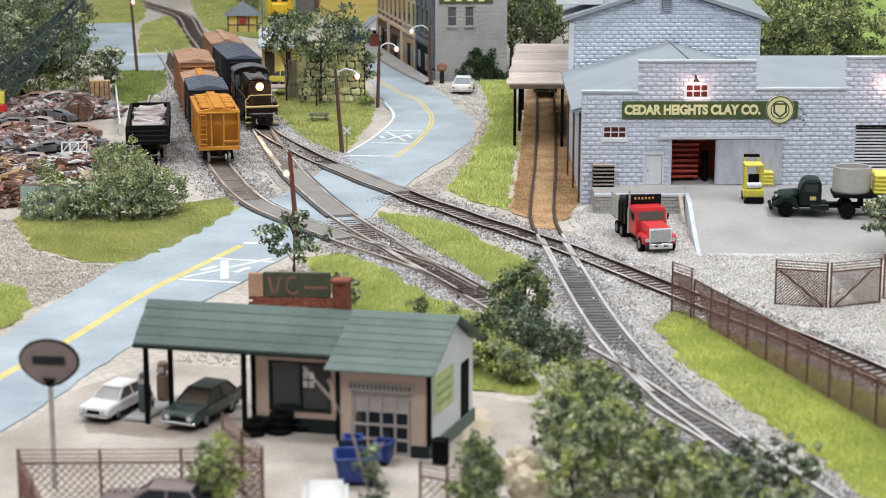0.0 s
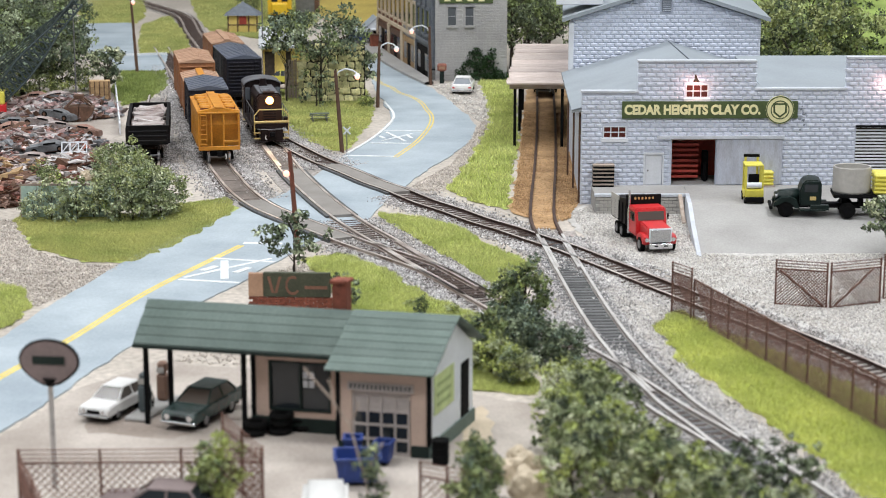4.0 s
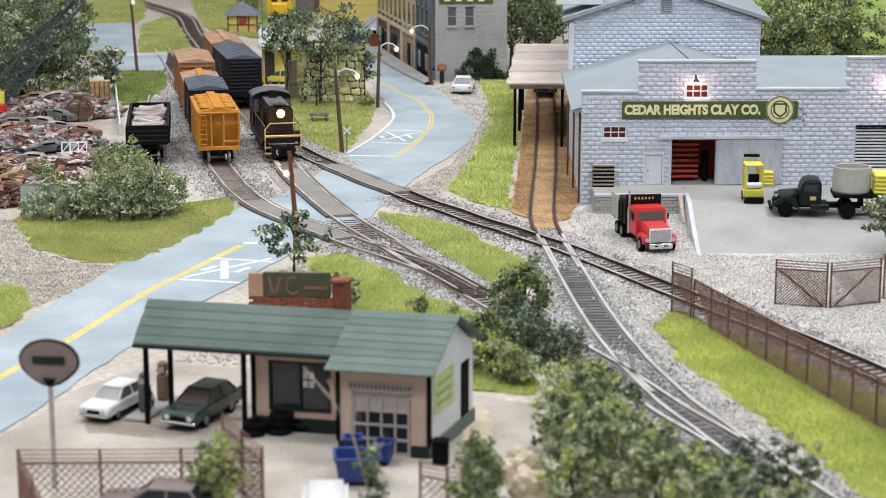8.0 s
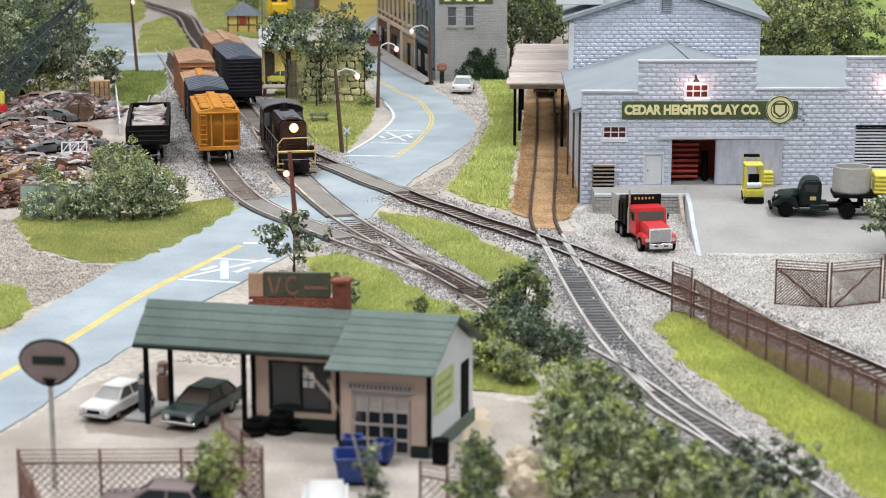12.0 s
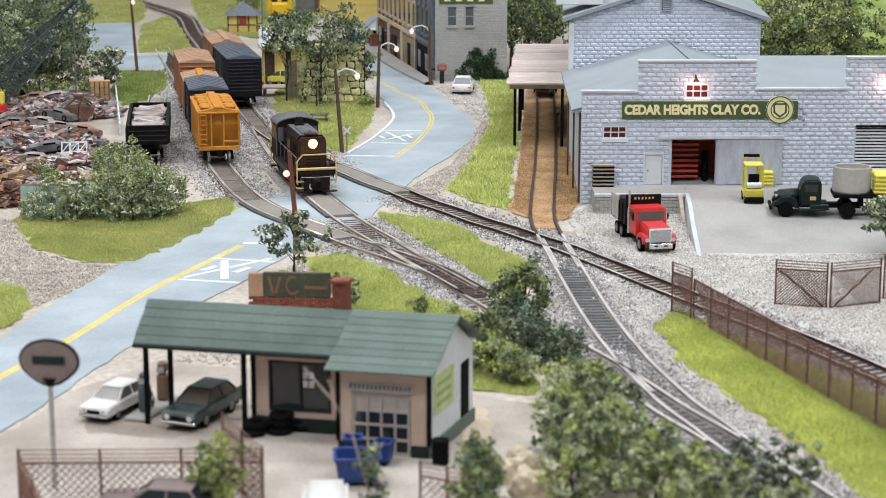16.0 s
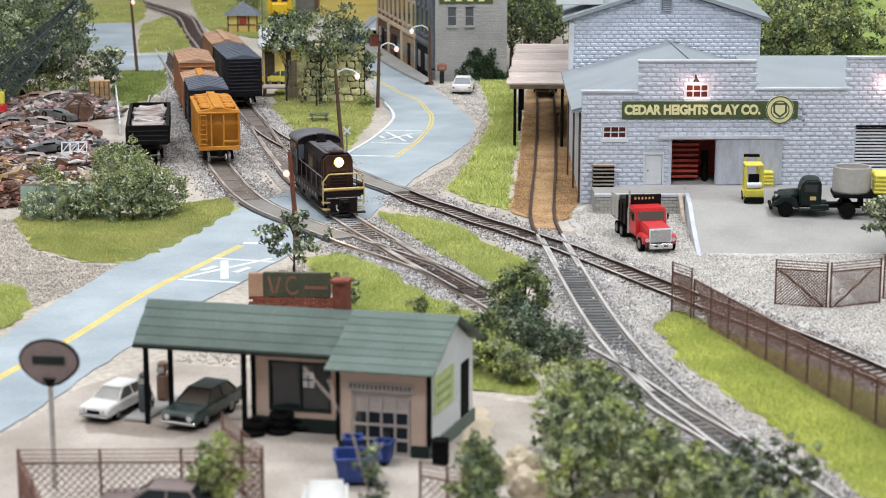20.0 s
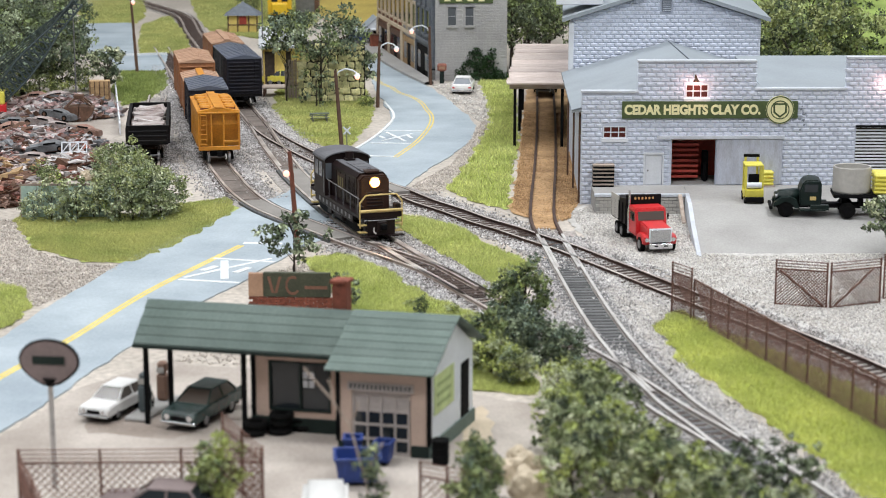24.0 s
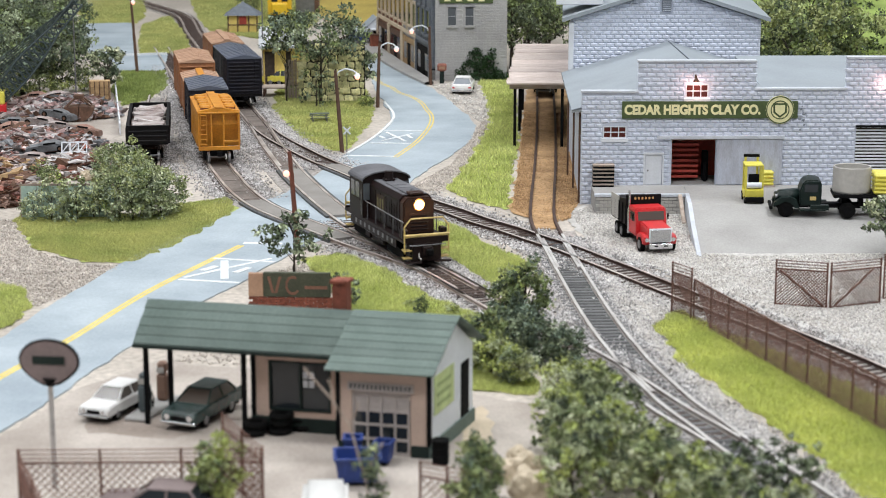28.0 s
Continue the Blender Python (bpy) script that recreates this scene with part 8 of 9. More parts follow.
    patch("plaster_pad", [(0.7, 75.5), (0.8, 77.4), (1.0, 78.8), (1.4, 79.4), (1.7, 79.3), (2.0, 78.3), (2.1, 76.9), (2.1, 75.1), (1.9, 73.7), (1.5, 72.8), (1.0, 72.8), (0.8, 73.7)], 0.06, M["shopcream"], "pale plaster ground patch behind the garage", "ground", 0.2)
    at(copy_thing(ap, Matrix()), *(25.9, 108.8), 0, 10, 0.8)
    # ivy on the whitewashed wall
    iv = thing("ivy", P(*(3.6, 187.7), 0), "dark green ivy clump climbing the whitewashed wall", "ivy")
    cc = np.array([(x, rng.uniform(-0.4, 0.3), z) for x in np.linspace(-2.2, 2.6, 22) for z in np.arange(0.2, 1.6 + 1.6 * math.exp(-((x + 0.5) / 1.2) ** 2) + 1.9 * math.exp(-((x - 1.1) / 0.35) ** 2) - 0.7 * abs(x) / 2, 0.35)])
    leaves("ivy_leaves", cc, 0.4, 42, 0.11, M["ivy"], iv)




# ---- the town street ----
def shop(u0, u1, h, wall, label, parent_pose, trim="cream", bays=3, front="dark"):
    s = thing("shop_building", parent_pose, label, "building", "storefront row")
    bx("body", s, M[wall], u0 + 0.02, 0, 0, u1 - 0.02, 7.5, h, bev=0.03)
    bx("cornice", s, M[trim], u0, -0.3, h - 0.5, u1, -0.003, h + 0.1, bev=0.05)
    bx("sill_band", s, M[trim], u0, -0.18, 3.3, u1, -0.003, 3.7, bev=0.03)
    n = bays
    w = (u1 - u0) / n
    for k in range(n):
        a = u0 + k * w
        wd = new("window")
        wd.parent = s
        bx("pane", wd, M["glass"], a + w * 0.2, -0.06, 4.4, a + w * 0.8, -0.003, 6.6, bev=0)
        bm = bmesh.new()
        for x in (a + w * 0.16, a + w * 0.8):
            box(bm, x, -0.14, 4.3, x + w * 0.04, -0.004, 6.7)
        box(bm, a + w * 0.2, -0.16, 6.702, a + w * 0.8, -0.004, 6.95)
        box(bm, a + w * 0.2, -0.2, 4.1, a + w * 0.8, -0.004, 4.298)
        part("window_frame", bm, M[trim], wd)
        bx("upper_pilaster", s, M[trim], a - 0.08 + (0.08 if k == 0 else 0), -0.16, 3.7, a + 0.1, -0.003, h - 0.5, bev=0.02)
    bx("shop_front", s, M[front], u0 + 0.36, -0.1, 0.05, u1 - 0.36, -0.003, 3.0, bev=0.02)
    for k in range(3):
        a = u0 + 0.9 + k * (u1 - u0 - 1.8) / 3
        bx("shop_window" if k != 1 else "shop_door", s, M["glass"] if k != 1 else M["dark"], a + 0.2, -0.13, 0.7 if k != 1 else 0.08, a + (u1 - u0 - 1.8) / 3 - 0.2, -0.103, 2.4, bev=0.01)
    for a in (u0, u1 - 0.35):
        bx("pilaster", s, M[trim], a, -0.26, 0, a + 0.35, -0.003, 3.3, bev=0.03)
    return s


def town():
    far = (-7.3, 218.5)
    near = (-1.05, 187.5)
    rz = math.degrees(math.atan2(near[1] - far[1], near[0] - far[0]))
    m = P(far[0], far[1], 0.0, rz)
    shop(0, 7.6, 8.2, "shopbrown", "dark red-brown two-storey storefront with cream pilasters", m, "shopcream", 3, "rust")
    shop(7.7, 15.6, 8.6, "brick", "brown two-storey storefront with pale pilasters", m, "shopcream", 3, "polewood")
    shop(15.7, 23.6, 8.4, "shop", "two-storey storefront, grey above and ochre brown below", m, "shopcream", 3, "crate")
    shop(23.7, 31.0, 9.4, "shingle", "slate-grey two-storey corner storefront with dark ground floor", m, "shingle", 3, "dark")
    w = thing("brick_warehouse", P(-0.75, 187.5, 0, 2.5), "whitewashed brick warehouse wall with two sash windows", "building")
    bx("wall", w, M["wallwhite"], 0, 0, -0.05, 7.0, 9, 10.5, bev=0.02)
    vs, fs = [], []
    for r in range(42):
        for k in range(12):
            a, b, c, d = k * 0.6 + (0.3 if r % 2 else 0), k * 0.6 + 0.57 + (0.3 if r % 2 else 0), r * 0.25, r * 0.25 + 0.225
            if b > 7.0 or any(a < q + 0.95 and b > q and c < 7.3 and d > 5.2 for q in (1.15, 2.85)):
                continue
            i = len(vs)
            e = rng.uniform(0.01, 0.035)
            vs += [(a, -0.002, c), (b, -0.002, c), (b, -0.002, d), (a, -0.002, d), (a + 0.02, -e, c + 0.02), (b - 0.02, -e, c + 0.02), (b - 0.02, -e, d - 0.02), (a + 0.02, -e, d - 0.02)]
            fs += [(i + 4, i + 5, i + 6, i + 7), (i, i + 1, i + 5, i + 4), (i + 1, i + 2, i + 6, i + 5), (i + 2, i + 3, i + 7, i + 6), (i + 3, i, i + 4, i + 7)]
    tagged(solid("brickwork", vs, fs, M["wallwhite"], w), kind="stuff")
    for u in (1.2, 2.9):
        wd = new("window")
        wd.parent = w
        for j in range(2):
            bx("pane", wd, M["cabdark"], u + 0.05, -0.05, 5.45 + j * 0.88, u + 0.8, -0.02, 6.27 + j * 0.88, bev=0)
        bx("window_sill", wd, M["wallwhite"], u - 0.1, -0.22, 5.2, u + 0.95, -0.04, 5.42, bev=0.02)
        bx("window_head", wd, M["shop"], u - 0.1, -0.18, 7.2, u + 0.95, -0.04, 7.4, bev=0.02)
        bx("meeting_rail", wd, M["shop"], u + 0.05, -0.08, 6.27, u + 0.8, -0.05, 6.33, bev=0)
    sg = bx("wall_sign", w, M["signgreen"], 0.4, -0.12, 7.55, 5.6, -0.04, 9.2, bev=0.01, label="dark green painted wall sign")
    for k in range(4):
        bx("letter_bar", sg, M["cream"], 0.9 + k * 1.1, -0.14, 7.75, 1.5 + k * 1.1, -0.122, 8.9, bev=0.01)
    mb = thing("post_box", P(*(-0.1, 185.9), 0), "faded red box on a green post by the wall", "post box")
    bx("box", mb, M["pumpred"], -0.45, -0.35, 1.2, 0.45, 0.3, 1.9, bev=0.12)
    bx("post", mb, M["darkgreen"], -0.22, -0.2, -0.05, 0.22, 0.1, 1.195, bev=0.04)
    bx("box_label", mb, M["tanroof"], -0.28, -0.372, 1.4, 0.28, -0.352, 1.65, bev=0)
    bn = thing("rubbish_bin", P(*(-0.8, 188.1), 0), "grey metal bin at the corner", "bin")
    cy("bin_body", bn, M["steel"], (0, 0, 0), (0, 0, 1.0), 0.32, 0.36)
    cy("bin_lid", bn, M["dark"], (0, 0, 1.0), (0, 0, 1.12), 0.38, 0.2)
    # little blue-white house and red kiosk up the street
    h = thing("small_house", P(*(-7.7, 224.9), 0, 10) @ Matrix.Scale(0.62, 4), "small pale blue-white gabled house", "house")
    bm = bmesh.new()
    prism(bm, [(-1.9, 0), (1.9, 0), (1.9, 2.3), (0, 4.0), (-1.9, 2.3)], "y", 0, 5)
    part("wall", bm, M["stationwhite"], h)
    for s in (1, -1):
        bm = bmesh.new()
        prism(bm, [(s * 2.2, 2.1), (0, 4.05), (0, 4.25), (s * 2.2, 2.3)], "y", -0.3, 5.3)
        part("roof", bm, M["roofgrey"], h)
    bx("porch_roof", h, M["whitetrim"], -2.0, -1.4, 1.9, 2.0, -0.005, 2.05, bev=0.02)
    for x in (-1.8, 0, 1.8):
        bx("porch_post", h, M["dark"], x - 0.08, -1.3, 0, x + 0.08, -1.15, 1.9, bev=0.01)
    bx("window", h, M["glass"], -0.8, -0.04, 0.8, 0.8, -0.003, 1.7, bev=0)
    k = thing("red_kiosk", P(*(-7.7, 215.6), 0, 10), "small rusty red kiosk on the pavement", "kiosk")
    bx("kiosk_body", k, M["brick"], -0.45, -0.5, 0, 0.45, 0.5, 1.5, bev=0.03)
    bx("kiosk_roof", k, M["rust"], -0.52, -0.58, 1.503, 0.52, 0.58, 1.6, bev=0.02)


def depot():
    d = thing("depot", P(*(-14.6, 183.9), 0, 4), "yellow board depot with dark doors and pale roof", "building")
    bx("body", d, M["yellowwall"], -2.6, 0, 0, 1.0, 6, 3.8, bev=0.02)
    for k in range(9):
        bx("board", d, M["yellowwall"], -2.55 + k * 0.41, -0.06, 0.02, -2.2 + k * 0.41, -0.004, 3.75, bev=0.02)
    for u in (-2.45, -0.35):
        bx("door", d, M["bark"], u, -0.1, 0.05, u + (0.95 if u < -1 else 0.4), -0.063, 3.3, bev=0.01, label="dark brown door")
    for s in (0, 1):
        bm = bmesh.new()
        prism(bm, [(-0.9, 3.7), (3.0, 5.2), (3.0, 5.4), (-0.9, 3.9)] if s == 0 else [(6.9, 3.7), (3.0, 5.2), (3.0, 5.4), (6.9, 3.9)], "x", -3.0, 1.5)
        part("roof", bm, M["roofwhite"], d, "pale shingled roof")
    bx("chimney", d, M["dark"], 0.6, 2.6, 5.0, 1.1, 3.1, 6.9, bev=0.03)
    p = thing("loading_platform", P(*(-15.2, 176.1), 0, 2), "weathered grey timber loading platform", "platform")
    for k in range(6):
        bx("plank", p, M["wood"], -1.4, k * 0.42, 0.75, 1.4, k * 0.42 + 0.38, 0.86, bev=0.01)
    for x in (-1.25, 1.25):
        for y in (0.1, 2.2):
            bx("leg", p, M["polewood"], x - 0.1, y, -0.05, x + 0.1, y + 0.2, 0.745, bev=0.01)
    y = thing("yard_hut", P(*(-24.0, 231.1), 0, 3), "small yellow timber hut with grey pyramid roof", "hut")
    bx("body", y, M["yellowwall"], -1.75, 0, 0, 1.75, 3.2, 2.25, bev=0.02)
    for x in (-1.8, -0.65, 0.65, 1.65):
        bx("post", y, M["polewood"], x, -0.08, 0, x + 0.16, -0.004, 2.25, bev=0.01)
    bx("rail", y, M["polewood"], -1.8, -0.07, 1.0, 1.8, -0.005, 1.14, bev=0.01)
    bx("window", y, M["redbrown"], -0.4, -0.1, 1.15, 0.5, -0.01, 2.1, bev=0.02, label="red-brown window")
    bm = bmesh.new()
    cv = [bm.verts.new(q) for q in ((-2.2, -0.5, 2.2), (2.2, -0.5, 2.2), (2.2, 3.7, 2.2), (-2.2, 3.7, 2.2))]
    a = bm.verts.new((0, 1.6, 3.75))
    bm.faces.new(cv[::-1])
    for i in range(4):
        bm.faces.new((cv[i], cv[(i + 1) % 4], a))
    part("roof", bm, M["shingle"], y, "grey slate pyramid roof")
    e = thing("yellow_engine", P(*(-20.8, 246.1), 0, 4), "bright yellow diesel engine with a lit lamp", "locomotive")
    bm = bmesh.new()
    prism(bm, [(-1.5, 0.9), (1.5, 0.9), (1.5, 3.0), (1.0, 3.6), (-1.0, 3.6), (-1.5, 3.0)], "y", 0, 9)
    part("body", bm, M["locoyellow"], e)
    bx("nose", e, M["locoyellow"], -1.0, -1.2, 0.9, 1.0, -0.004, 2.4, bev=0.15)
    for s in (1, -1):
        bx("windscreen", e, M["glass"], s * 0.65 - 0.4, -0.05, 2.5, s * 0.65 + 0.4, -0.003, 3.1, bev=0)
    bx("pilot", e, M["dark"], -1.4, -1.4, 0.2, 1.4, -1.21, 0.9, bev=0.05)
    bm = bmesh.new()
    ball(bm, (0.9, -0.1, 3.3), 0.2)
    part("headlight", bm, M["lampwarm"], e)
    for yy in (1.5, 7.0):
        bogie(e, yy)
    g = thing("grey_hut", P(*(-17.9, 255.9), 0, 4), "grey metal shed behind the depot", "shed")
    bx("body", g, M["steel"], -1.6, 0, 0, 1.6, 4, 3.0, bev=0.02)
    bx("roof", g, M["shingle"], -1.8, -0.2, 3.0, 1.8, 4.2, 3.15, bev=0.02)
    bx("door", g, M["rust"], 0.9, -0.06, 0, 1.5, -0.004, 2.0, bev=0.01)
    pt = thing("picnic_table", P(*(-10.4, 160.8), 0.05, 8) @ Matrix.Scale(0.9, 4), "weathered grey-green picnic table on the grass", "picnic table")
    bx("tabletop", pt, M["tablegreen"], -0.9, -0.4, 0.7, 0.9, 0.4, 0.78, bev=0.01)
    for s in (1, -1):
        bx("bench", pt, M["tablegreen"], -0.9, s * 0.75 - 0.14, 0.4, 0.9, s * 0.75 + 0.14, 0.47, bev=0.01)
        bx("leg_frame", pt, M["steel"], s * 0.65 - 0.05, -0.85, 0, s * 0.65 + 0.05, 0.85, 0.38, bev=0.01)
        bx("leg", pt, M["steel"], s * 0.65 - 0.05, -0.3, 0.4, s * 0.65 + 0.05, 0.3, 0.69, bev=0.01)


def stone_house():
    w = thing("stone_wall", P(*(-9.9, 172.7), 0, 3), "olive field-stone building wall behind the shade tree", "stone wall")
    bx("core", w, M["darkjoint"], -2.9, 0.05, -0.05, 2.9, 3.0, 5.2, bev=0.02)
    r = np.random.default_rng(5)
    z = 0.05
    while z < 5.0:
        h = r.uniform(0.4, 0.72)
        u = -2.85 - r.uniform(0, 0.3)
        while u < 2.7:
            wd = r.uniform(0.35, 1.05)
            bm = bmesh.new()
            box(bm, u, -0.08, z, min(u + wd, 2.88) - 0.13, 0.06, z + h - 0.13, bev=0.12)
            for v in bm.verts:
                v.co.x += r.normal(0, 0.07)
                v.co.z += r.normal(0, 0.09)
            part("stone", bm, M["fieldstone"], w)
            u += wd
        z += h
    f = thing("board_fence", P(*(-13.7, 174.6), 0, 3), "weathered grey-brown upright boards beside the stone wall", "fence")
    for k in range(5):
        bx("board", f, M["wood"], -0.7 + k * 0.29, 0, 0, -0.45 + k * 0.29, 0.08, 3.2 + r.uniform(0, 0.5), bev=0.01)
    bx("rail", f, M["polewood"], -0.7, 0.083, 1.2, 0.75, 0.17, 1.35, bev=0.01)


# ---- scrapyard ----
def junk_car(label, m):
    c = thing("junk_car", P(0, 0, 0), label, "wrecked car", "wrecked cars")
    bm = bmesh.new()
    prism(bm, [(-2.3, 0.1), (2.3, 0.15), (2.35, 0.6), (1.9, 0.78), (0.9, 0.85), (-1.4, 0.85), (-2.2, 0.75)], "x", -0.85, 0.85)
    bmesh.ops.bevel(bm, geom=list(bm.edges), offset=0.08, segments=2, affect="EDGES")
    for v in bm.verts:
        v.co += Vector((noise.noise(v.co * 1.3) * 0.15, noise.noise(v.co * 1.3 + Vector((5, 0, 0))) * 0.15, noise.noise(v.co * 1.1 + Vector((0, 7, 0))) * 0.12))
    part("body", bm, M[m], c)
    bm = bmesh.new()
    ball(bm, (0, -0.35, 0.72), 1.0, 3, (0.74, 1.35, 0.55))
    part("cabin", bm, M[m], c, "dented rounded roof", True)
    for s in (1, -1):
        bx("side_window", c, M["dark"], s * 0.66, -1.0, 0.86, s * 0.735, 0.35, 1.06, bev=0.03)
    for s in (1, -1):
        for y in (1.4, -1.4):
            cy("wheel", c, M["rubber"], (s * 0.78, y, 0.3), (s * 0.93, y, 0.3), 0.36, n=14)
            cy("wheel_disc", c, M["rust"], (s * 0.93, y, 0.3), (s * 0.95, y, 0.3), 0.2, n=12)
    return c


def heap(name, label, cx, cy_, rx, ry, h, n, mats, seed, rz=0.0):
    """A mound with many bent plates, bars and boxes on it."""
    r = np.random.default_rng(seed)
    t = thing(name, P(cx, cy_, 0, rz), label, "scrap heap")
    vs, fs = [], []
    na, nr = 28, 7
    for j in range(nr + 1):
        for i in range(na):
            a, q = 2 * math.pi * i / na, 1 - j / nr
            z = h * 0.8 * (1 - q * q) * (1 + 0.35 * noise.noise((math.cos(a) * q * 2, math.sin(a) * q * 2, seed)))
            vs.append((rx * q * math.cos(a), ry * q * math.sin(a), max(z, -0.02)))
    for j in range(nr):
        for i in range(na):
            fs.append((j * na + i, j * na + (i + 1) % na, (j + 1) * na + (i + 1) % na, (j + 1) * na + i))
    solid("mound", vs, fs, M["rust"], t)
    cube = np.array([(x, y, z) for x in (-0.5, 0.5) for y in (-0.5, 0.5) for z in (-0.5, 0.5)])
    quads = [(0, 1, 3, 2), (4, 6, 7, 5), (0, 4, 5, 1), (2, 3, 7, 6), (0, 2, 6, 4), (1, 5, 7, 3)]
    for m in mats:
        vs, fs = [], []
        for k in range(int(n * 0.55) // len(mats)):
            a, q = r.uniform(0, 6.28), math.sqrt(r.uniform(0, 1))
            x, y = rx * q * math.cos(a), ry * q * math.sin(a)
            z = h * 0.8 * (1 - q * q) + r.uniform(0.0, 0.25)
            size = np.array((r.uniform(0.3, 1.6), r.uniform(0.2, 0.75), r.uniform(0.06, 0.34)))
            turn = np.array(Euler((r.normal(0, 0.35), r.normal(0, 0.22), r.normal(0, 0.7))).to_matrix())
            b = cube * size * (1 + 0.3 * r.normal(0, 1, (8, 1)))
            fs += [tuple(i + len(vs) for i in f) for f in quads]
            vs += [tuple(p) for p in b @ turn.T + (x, y, z)]
        tagged(solid("scrap_rest", vs, fs, M[m], t), kind="stuff")
    return t


def scrapyard():
    heap("scrap_heap", "long low heap of mixed rusty scrap", *(-32.6, 165.1), 4.6, 4.6, 1.5, 2000, ("scrappink", "scrapgrey", "rust", "scrapwhite", "scrappink", "scrapblue"), 3)
    heap("scrap_heap", "low heap of pale and rusty scrap", *(-36.9, 164.4), 3.2, 4.0, 1.2, 900, ("scrappink", "scrapgrey", "scrapwhite", "rust"), 7)
    heap("scrap_heap", "heap of grey and rusty scrap metal", *(-31.3, 145.9), 5.2, 5.0, 1.7, 2200, ("scrappink", "scrapgrey", "rust", "scrapwhite", "scrapblue", "scrapred"), 4)
    heap("scrap_heap", "loose heap of rusty scrap by the fence", *(-30.1, 136.1), 3.8, 2.4, 0.8, 600, ("crate", "rust", "scrap", "scrapgrey"), 5)
    heap("scrap_heap", "red-brown scrap heap behind the hedge", *(-26.3, 136.1), 3.4, 2.6, 1.2, 700, ("rust", "scrapgrey", "scrapred", "scrapwhite"), 6)
    heap("scrap_heap", "dark red scrap beside the sheet fence", *(-29.0, 125.5), 1.7, 2.2, 1.3, 300, ("scrapred", "rust", "scrap"), 8)
    kinds = [junk_car("rusty brown wrecked car body on the scrap heap", "scrap"), junk_car("pale grey wrecked car body on the scrap heap", "scrapgrey"), junk_car("dark slate wrecked car body without wheels", "scrapblue")]
    spots = [(1, -32.5, 154.2, 1.0, 80, 8), (2, -29.5, 142.0, 1.0, 100, -6), (0, -33.2, 147.4, 0.9, 60, 10), (1, -30.3, 139.8, 0.5, 95, 5), (2, -28.6, 147.4, 0.7, 60, -9), (0, -36.2, 169.5, 0.9, 85, -5), (2, -35.5, 157.1, 0.5, 95, 3), (1, -30.6, 150.4, 1.2, 120, 12), (0, -34.6, 151.5, 0.9, 100, -12), (2, -32.0, 158.6, 1.0, 70, 8), (1, -34.0, 167.0, 1.3, 110, -7), (0, -28.9, 152.6, 0.6, 75, 6)]
    used = set()
    for k, x, y, z, rz, tilt in spots:
        c = kinds[k] if k not in used else copy_thing(kinds[k], Matrix())
        used.add(k)
        c.matrix_world = P(x, y, z - 0.35, rz, tilt, tilt * 0.6) @ Matrix.Scale(0.68, 4)
    b = thing("clamshell_bucket", P(*(-30.7, 161.5), 0.03, 5), "dark rusty clamshell grab bucket", "grab bucket")
    for s in (1, -1):
        bm = bmesh.new()
        prism(bm, [(s * 0.03, 1.3), (s * 0.03, 0.0)] + [(s * (0.03 + 1.22 * math.sin(a)), 1.3 - 1.3 * math.cos(a)) for a in (0.25, 0.5, 0.75, 1.0, 1.25, 1.5)], "y", -0.85, 0.85)
        part("shell", bm, M["rust"], b)
        bm = bmesh.new()
        tube(bm, [(s * 1.0, -0.6, 1.3), (s * 0.2, -0.3, 2.0)], 0.08)
        tube(bm, [(s * 1.0, 0.6, 1.3), (s * 0.2, 0.3, 2.0)], 0.08)
        part("arm", bm, M["rust"], b)
    bx("head_block", b, M["rust"], -0.4, -0.4, 1.85, 0.4, 0.4, 2.2, bev=0.05)
    k = thing("crate_stack", P(*(-31.1, 173.8), 0, 6), "stack of tan slatted wooden crates", "crates")
    for j in range(3):
        for i in range(2):
            bx("crate", k, M["crate"], -0.95 + i * 0.95, -0.5, j * 0.62, -0.05 + i * 0.95, 0.5, j * 0.62 + 0.6, bev=0.03)
    for i in range(5):
        bx("slat", k, M["polewood"], -0.9 + i * 0.42, -0.56, 0.02, -0.82 + i * 0.42, -0.51, 1.8, bev=0.01)
    w = thing("white_fence", P(*(-30.9, 180.7), 0, math.degrees(math.atan2((-26.0, 153.6)[1] - (-30.9, 180.7)[1], (-26.0, 153.6)[0] - (-30.9, 180.7)[0]))), "white board fence along the scrapyard", "fence")
    n = 16
    L = math.hypot((-26.0, 153.6)[1] - (-30.9, 180.7)[1], (-26.0, 153.6)[0] - (-30.9, 180.7)[0])
    for i in range(n):
        bx("board", w, M["whitetrim"], i * L / n, -0.06, 0, (i + 0.9) * L / n, 0.06, 0.95 + 0.05 * (i % 3), bev=0.01)
    t = thing("sheet_fence", P(*(-26.7, 119.8), 0, 1), "pale teal sheet-metal fence with timber posts", "fence")
    for i in range(6):
        bx("sheet", t, M["tealwall"], i * 0.98 + 0.02, -0.04, 0.15, i * 0.98 + 0.97, 0.0, 2.15, bev=0.01)
        bx("post", t, M["wood"], i * 0.98 - 0.06, 0.004, 0, i * 0.98 + 0.06, 0.12, 2.35, bev=0.01)
    bx("top_rail", t, M["wood"], -0.1, -0.06, 2.16, 5.9, 0.0, 2.28, bev=0.01)
    f = thing("lattice_panel", P(*(-27.1, 139.8), 0.9, 6, -25), "white painted lattice frame lying on scrap", "frame")
    for z in (0, 0.75):
        bx("rail", f, M["whitetrim"], -0.95, -0.05, z, 0.95, 0.05, z + 0.1, bev=0.01)
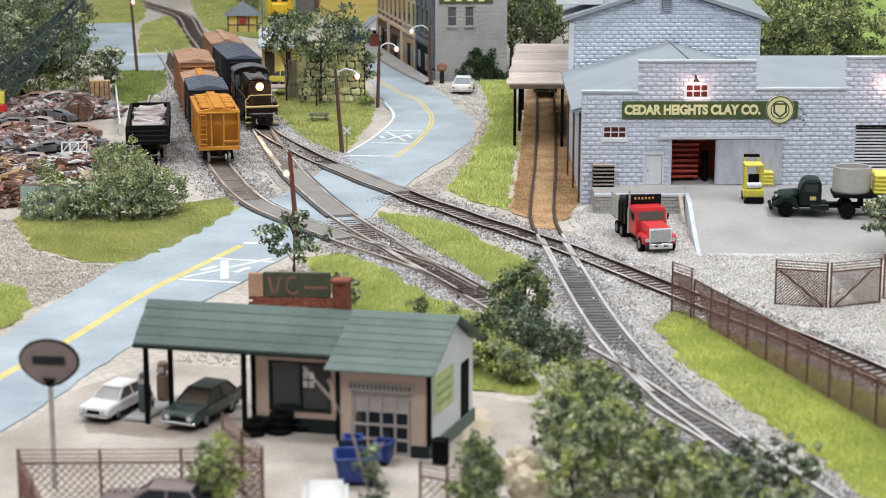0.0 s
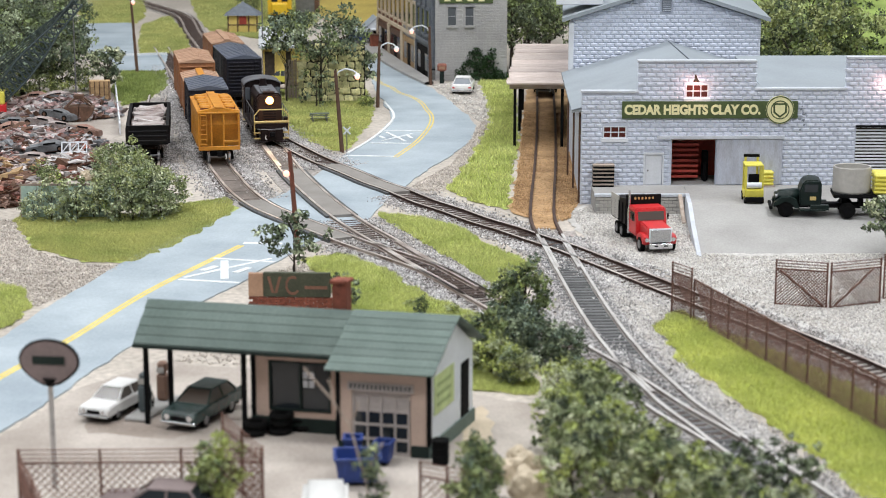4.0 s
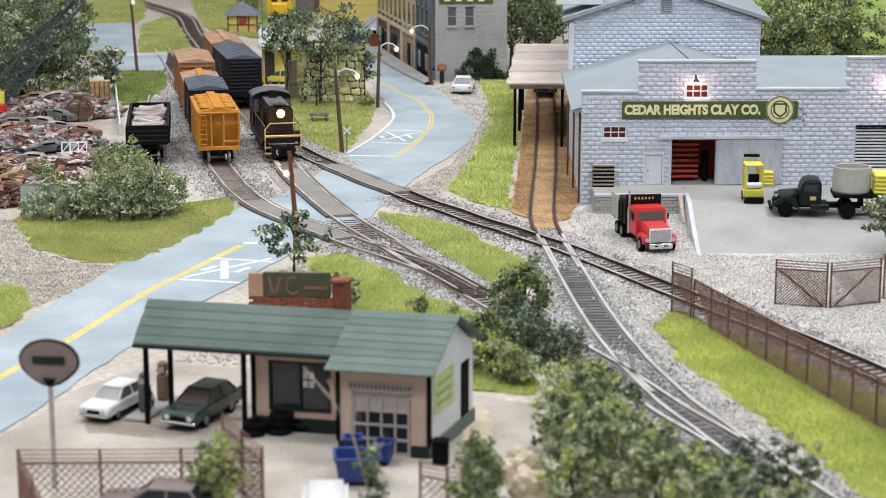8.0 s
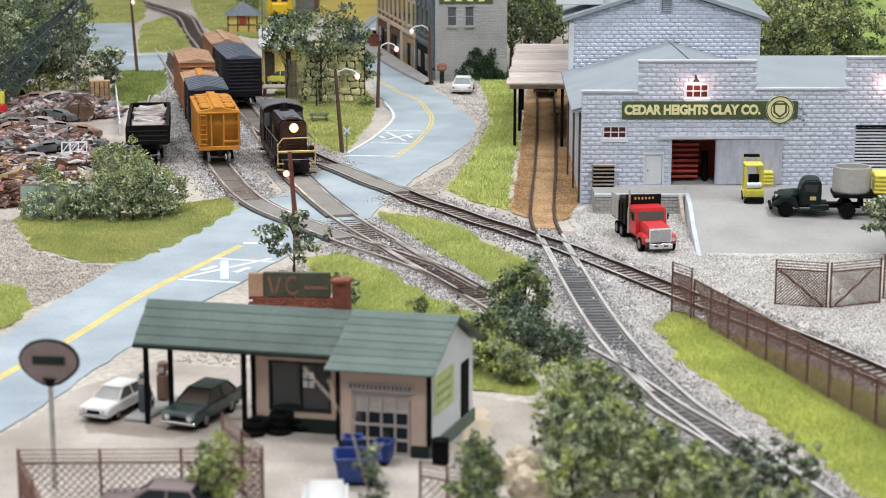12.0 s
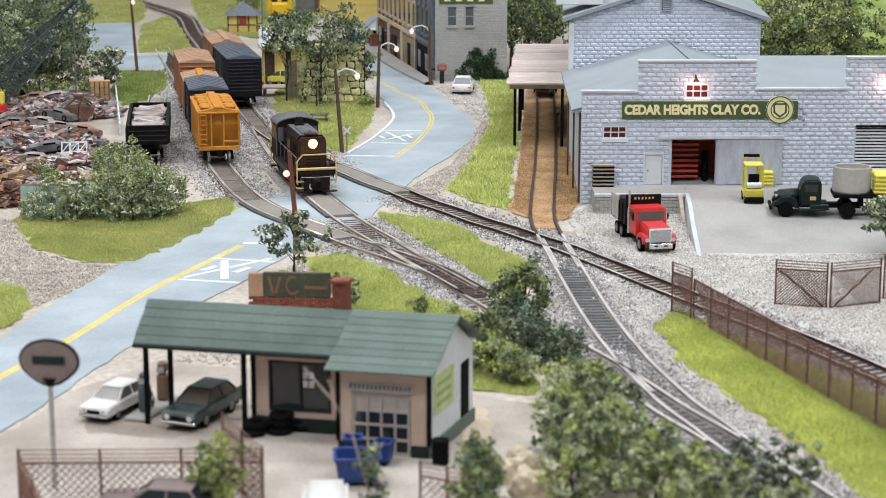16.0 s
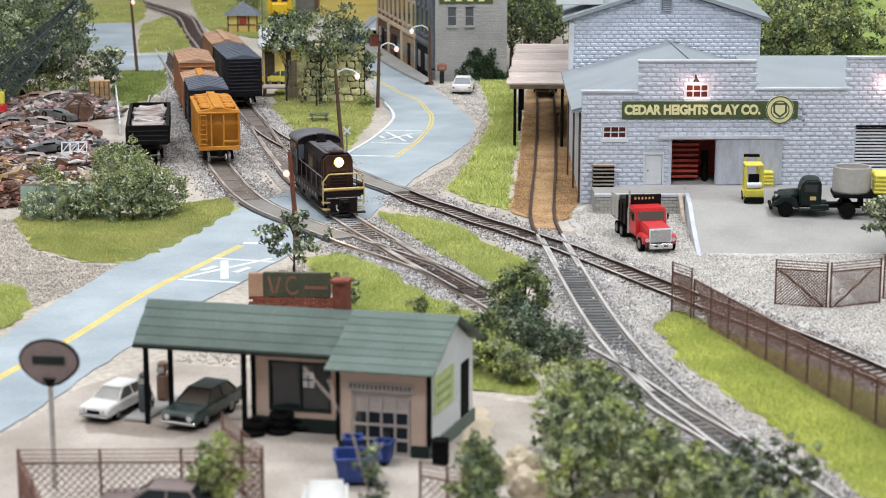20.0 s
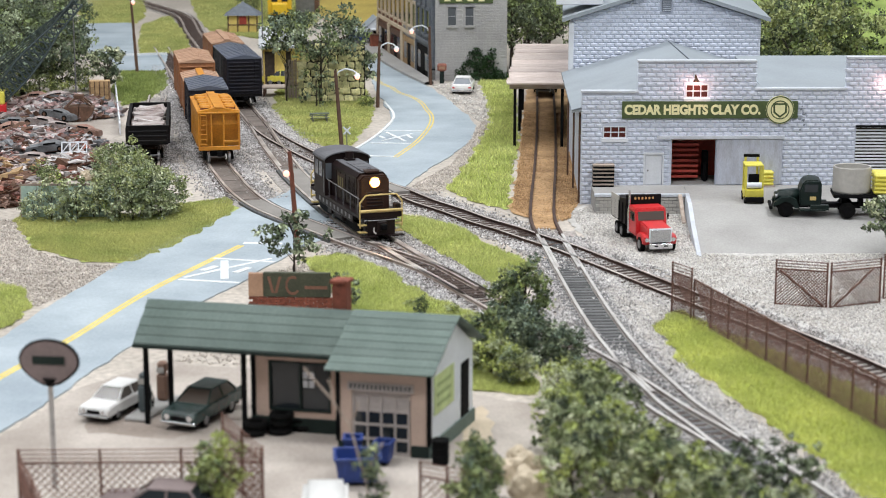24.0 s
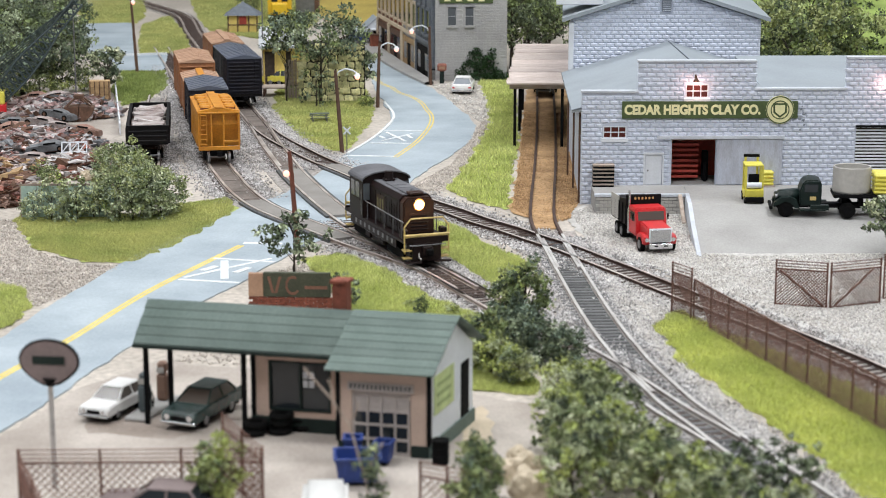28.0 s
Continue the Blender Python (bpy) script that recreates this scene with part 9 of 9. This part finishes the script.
    for i in range(4):
        bx("upright", f, M["whitetrim"], -0.95 + i * 0.6, -0.04, 0.1, -0.85 + i * 0.6, 0.04, 0.75, bev=0.01)
    for i in range(3):
        bm = bmesh.new()
        tube(bm, [(-0.85 + i * 0.6, 0, 0.1), (-0.35 + i * 0.6, 0, 0.75)], 0.04)
        part("brace", bm, M["whitetrim"], f)
    r = thing("crane_cab", P(*(-37.9, 162.1), 0, 10), "red and yellow crane cab at the scrapyard", "crane")
    bx("cab_base", r, M["red"], -1.2, -0.9, 0.3, 0.9, 0.9, 1.4, bev=0.08)
    bx("cab_top", r, M["yellow"], -1.2, -0.9, 1.4, 0.8, 0.9, 2.5, bev=0.1)
    bx("crawler", r, M["dark"], -1.4, -1.0, 0, 1.1, -0.3, 0.35, bev=0.1)
    bx("crawler", r, M["dark"], -1.4, 0.3, 0, 1.1, 1.0, 0.35, bev=0.1)
    boom = new("boom")
    boom.parent = r
    p0, p1 = Vector((0.2, 0, 1.8)), Vector((7.2, 0.6, 9.8))
    d = (p1 - p0).normalized()
    sx = d.cross(Vector((0, 1, 0))).normalized()
    sy = d.cross(sx).normalized()
    n = 20
    rings = []
    for i in range(n + 1):
        q = i / n
        wd = (0.5 + 0.5 * math.sin(math.pi * min(1, q * 1.3 + 0.1))) * 0.85
        c = p0 + (p1 - p0) * q
        rings.append([c + sx * a * wd + sy * b * wd for a, b in ((1, 1), (1, -1), (-1, -1), (-1, 1))])
    for j in range(4):
        sweep("chord", [g[j] for g in rings], 0.075, M["boompaint"], boom)
    for i in range(n):
        for j in range(4):
            cy("lacing", boom, M["boompaint"], rings[i][j], rings[i + 1][(j + 1) % 4], 0.05, n=5)
    for i in range(n):
        for j in range(4):
            cy("lacing", boom, M["boompaint"], rings[i][(j + 1) % 4], rings[i + 1][j], 0.05, n=5)
    for k in range(6):
        cy("stay_cable", boom, M["boompaint"], (-1.6 + k * 0.28, 0.1 * k - 0.3, 3.6 - k * 0.12), p1 + Vector((-0.25 + 0.05 * k, 0.05 * k, 0.1)), 0.04, n=5)


# ---- hillside behind the works ----
def hillside():
    vs, fs = [], []
    nx, ny = 60, 60
    for j in range(ny):
        for i in range(nx):
            x, y = 22 + 88 * i / (nx - 1), 150 + 150 * j / (ny - 1)
            e = min(1, max(0, (x - 25) / 12)) * min(1, max(0, (y - 150) / 50))
            vs.append((x, y, -0.3 + e * 7.5 + 0.6 * noise.noise((x * 0.08, y * 0.08, 1)) * e))
    for j in range(ny - 1):
        for i in range(nx - 1):
            fs.append((j * nx + i, j * nx + i + 1, (j + 1) * nx + i + 1, (j + 1) * nx + i))
    tagged(solid("hillside", vs, fs, M["hill"], None, "", True), "light green grassy hillside behind the works", "hill", "", "structure")




room()
ground()
roads()
grounds()
clay_works()
yard()
shed()
freight()
LOCO, LOCO_FRONT, LOCO_REAR, LOCO_WHEELS = locomotive()
vehicles()
petrol_station()
poles()
fences()
plants()
stone_house()
town()
depot()
scrapyard()
hillside()
tracks()


def motions():
    c = spline(LINE_A, 0.02)
    arc = np.arange(len(c)) * 0.02

    def on(d):
        return np.array([np.interp(d, arc, c[:, 0]), np.interp(d, arc, c[:, 1])])

    def heading(d):
        v = on(d + 0.5) - on(d - 0.5)
        return math.degrees(math.atan2(v[1], v[0])) - 90
    body, fb, rb = [], [], []
    wheels = [[] for _ in LOCO_WHEELS]
    first = None
    for k in range(0, 281):
        t = k / 10
        d = float(np.interp(-smooth_run(t), -c[:, 1], arc)) - HEAD_TO_MID
        first = d if first is None else first
        a, b = on(d + 3.7), on(d - 2.2)
        v = a - b
        rz = math.degrees(math.atan2(v[1], v[0])) - 90
        mid = b + v * (2.2 / 5.9)
        if k % 5 == 0:
            body.append((t, P(mid[0], mid[1], RAIL_Z, rz)))
            fb.append((t, P(0, 3.7, 0, heading(d + 3.7) - rz)))
            rb.append((t, P(0, -2.2, 0, heading(d - 2.2) - rz)))
        if k % 2 == 0:
            for j, w in enumerate(wheels):
                w.append((t, P(0, 1.1 if j % 2 else -1.1, 0.5, 0, -math.degrees((d - first) / 0.5))))
    walk(LOCO, body)
    walk(LOCO_FRONT, fb)
    walk(LOCO_REAR, rb)
    for ob, rows in zip(LOCO_WHEELS, wheels):
        walk(ob, rows)


motions()
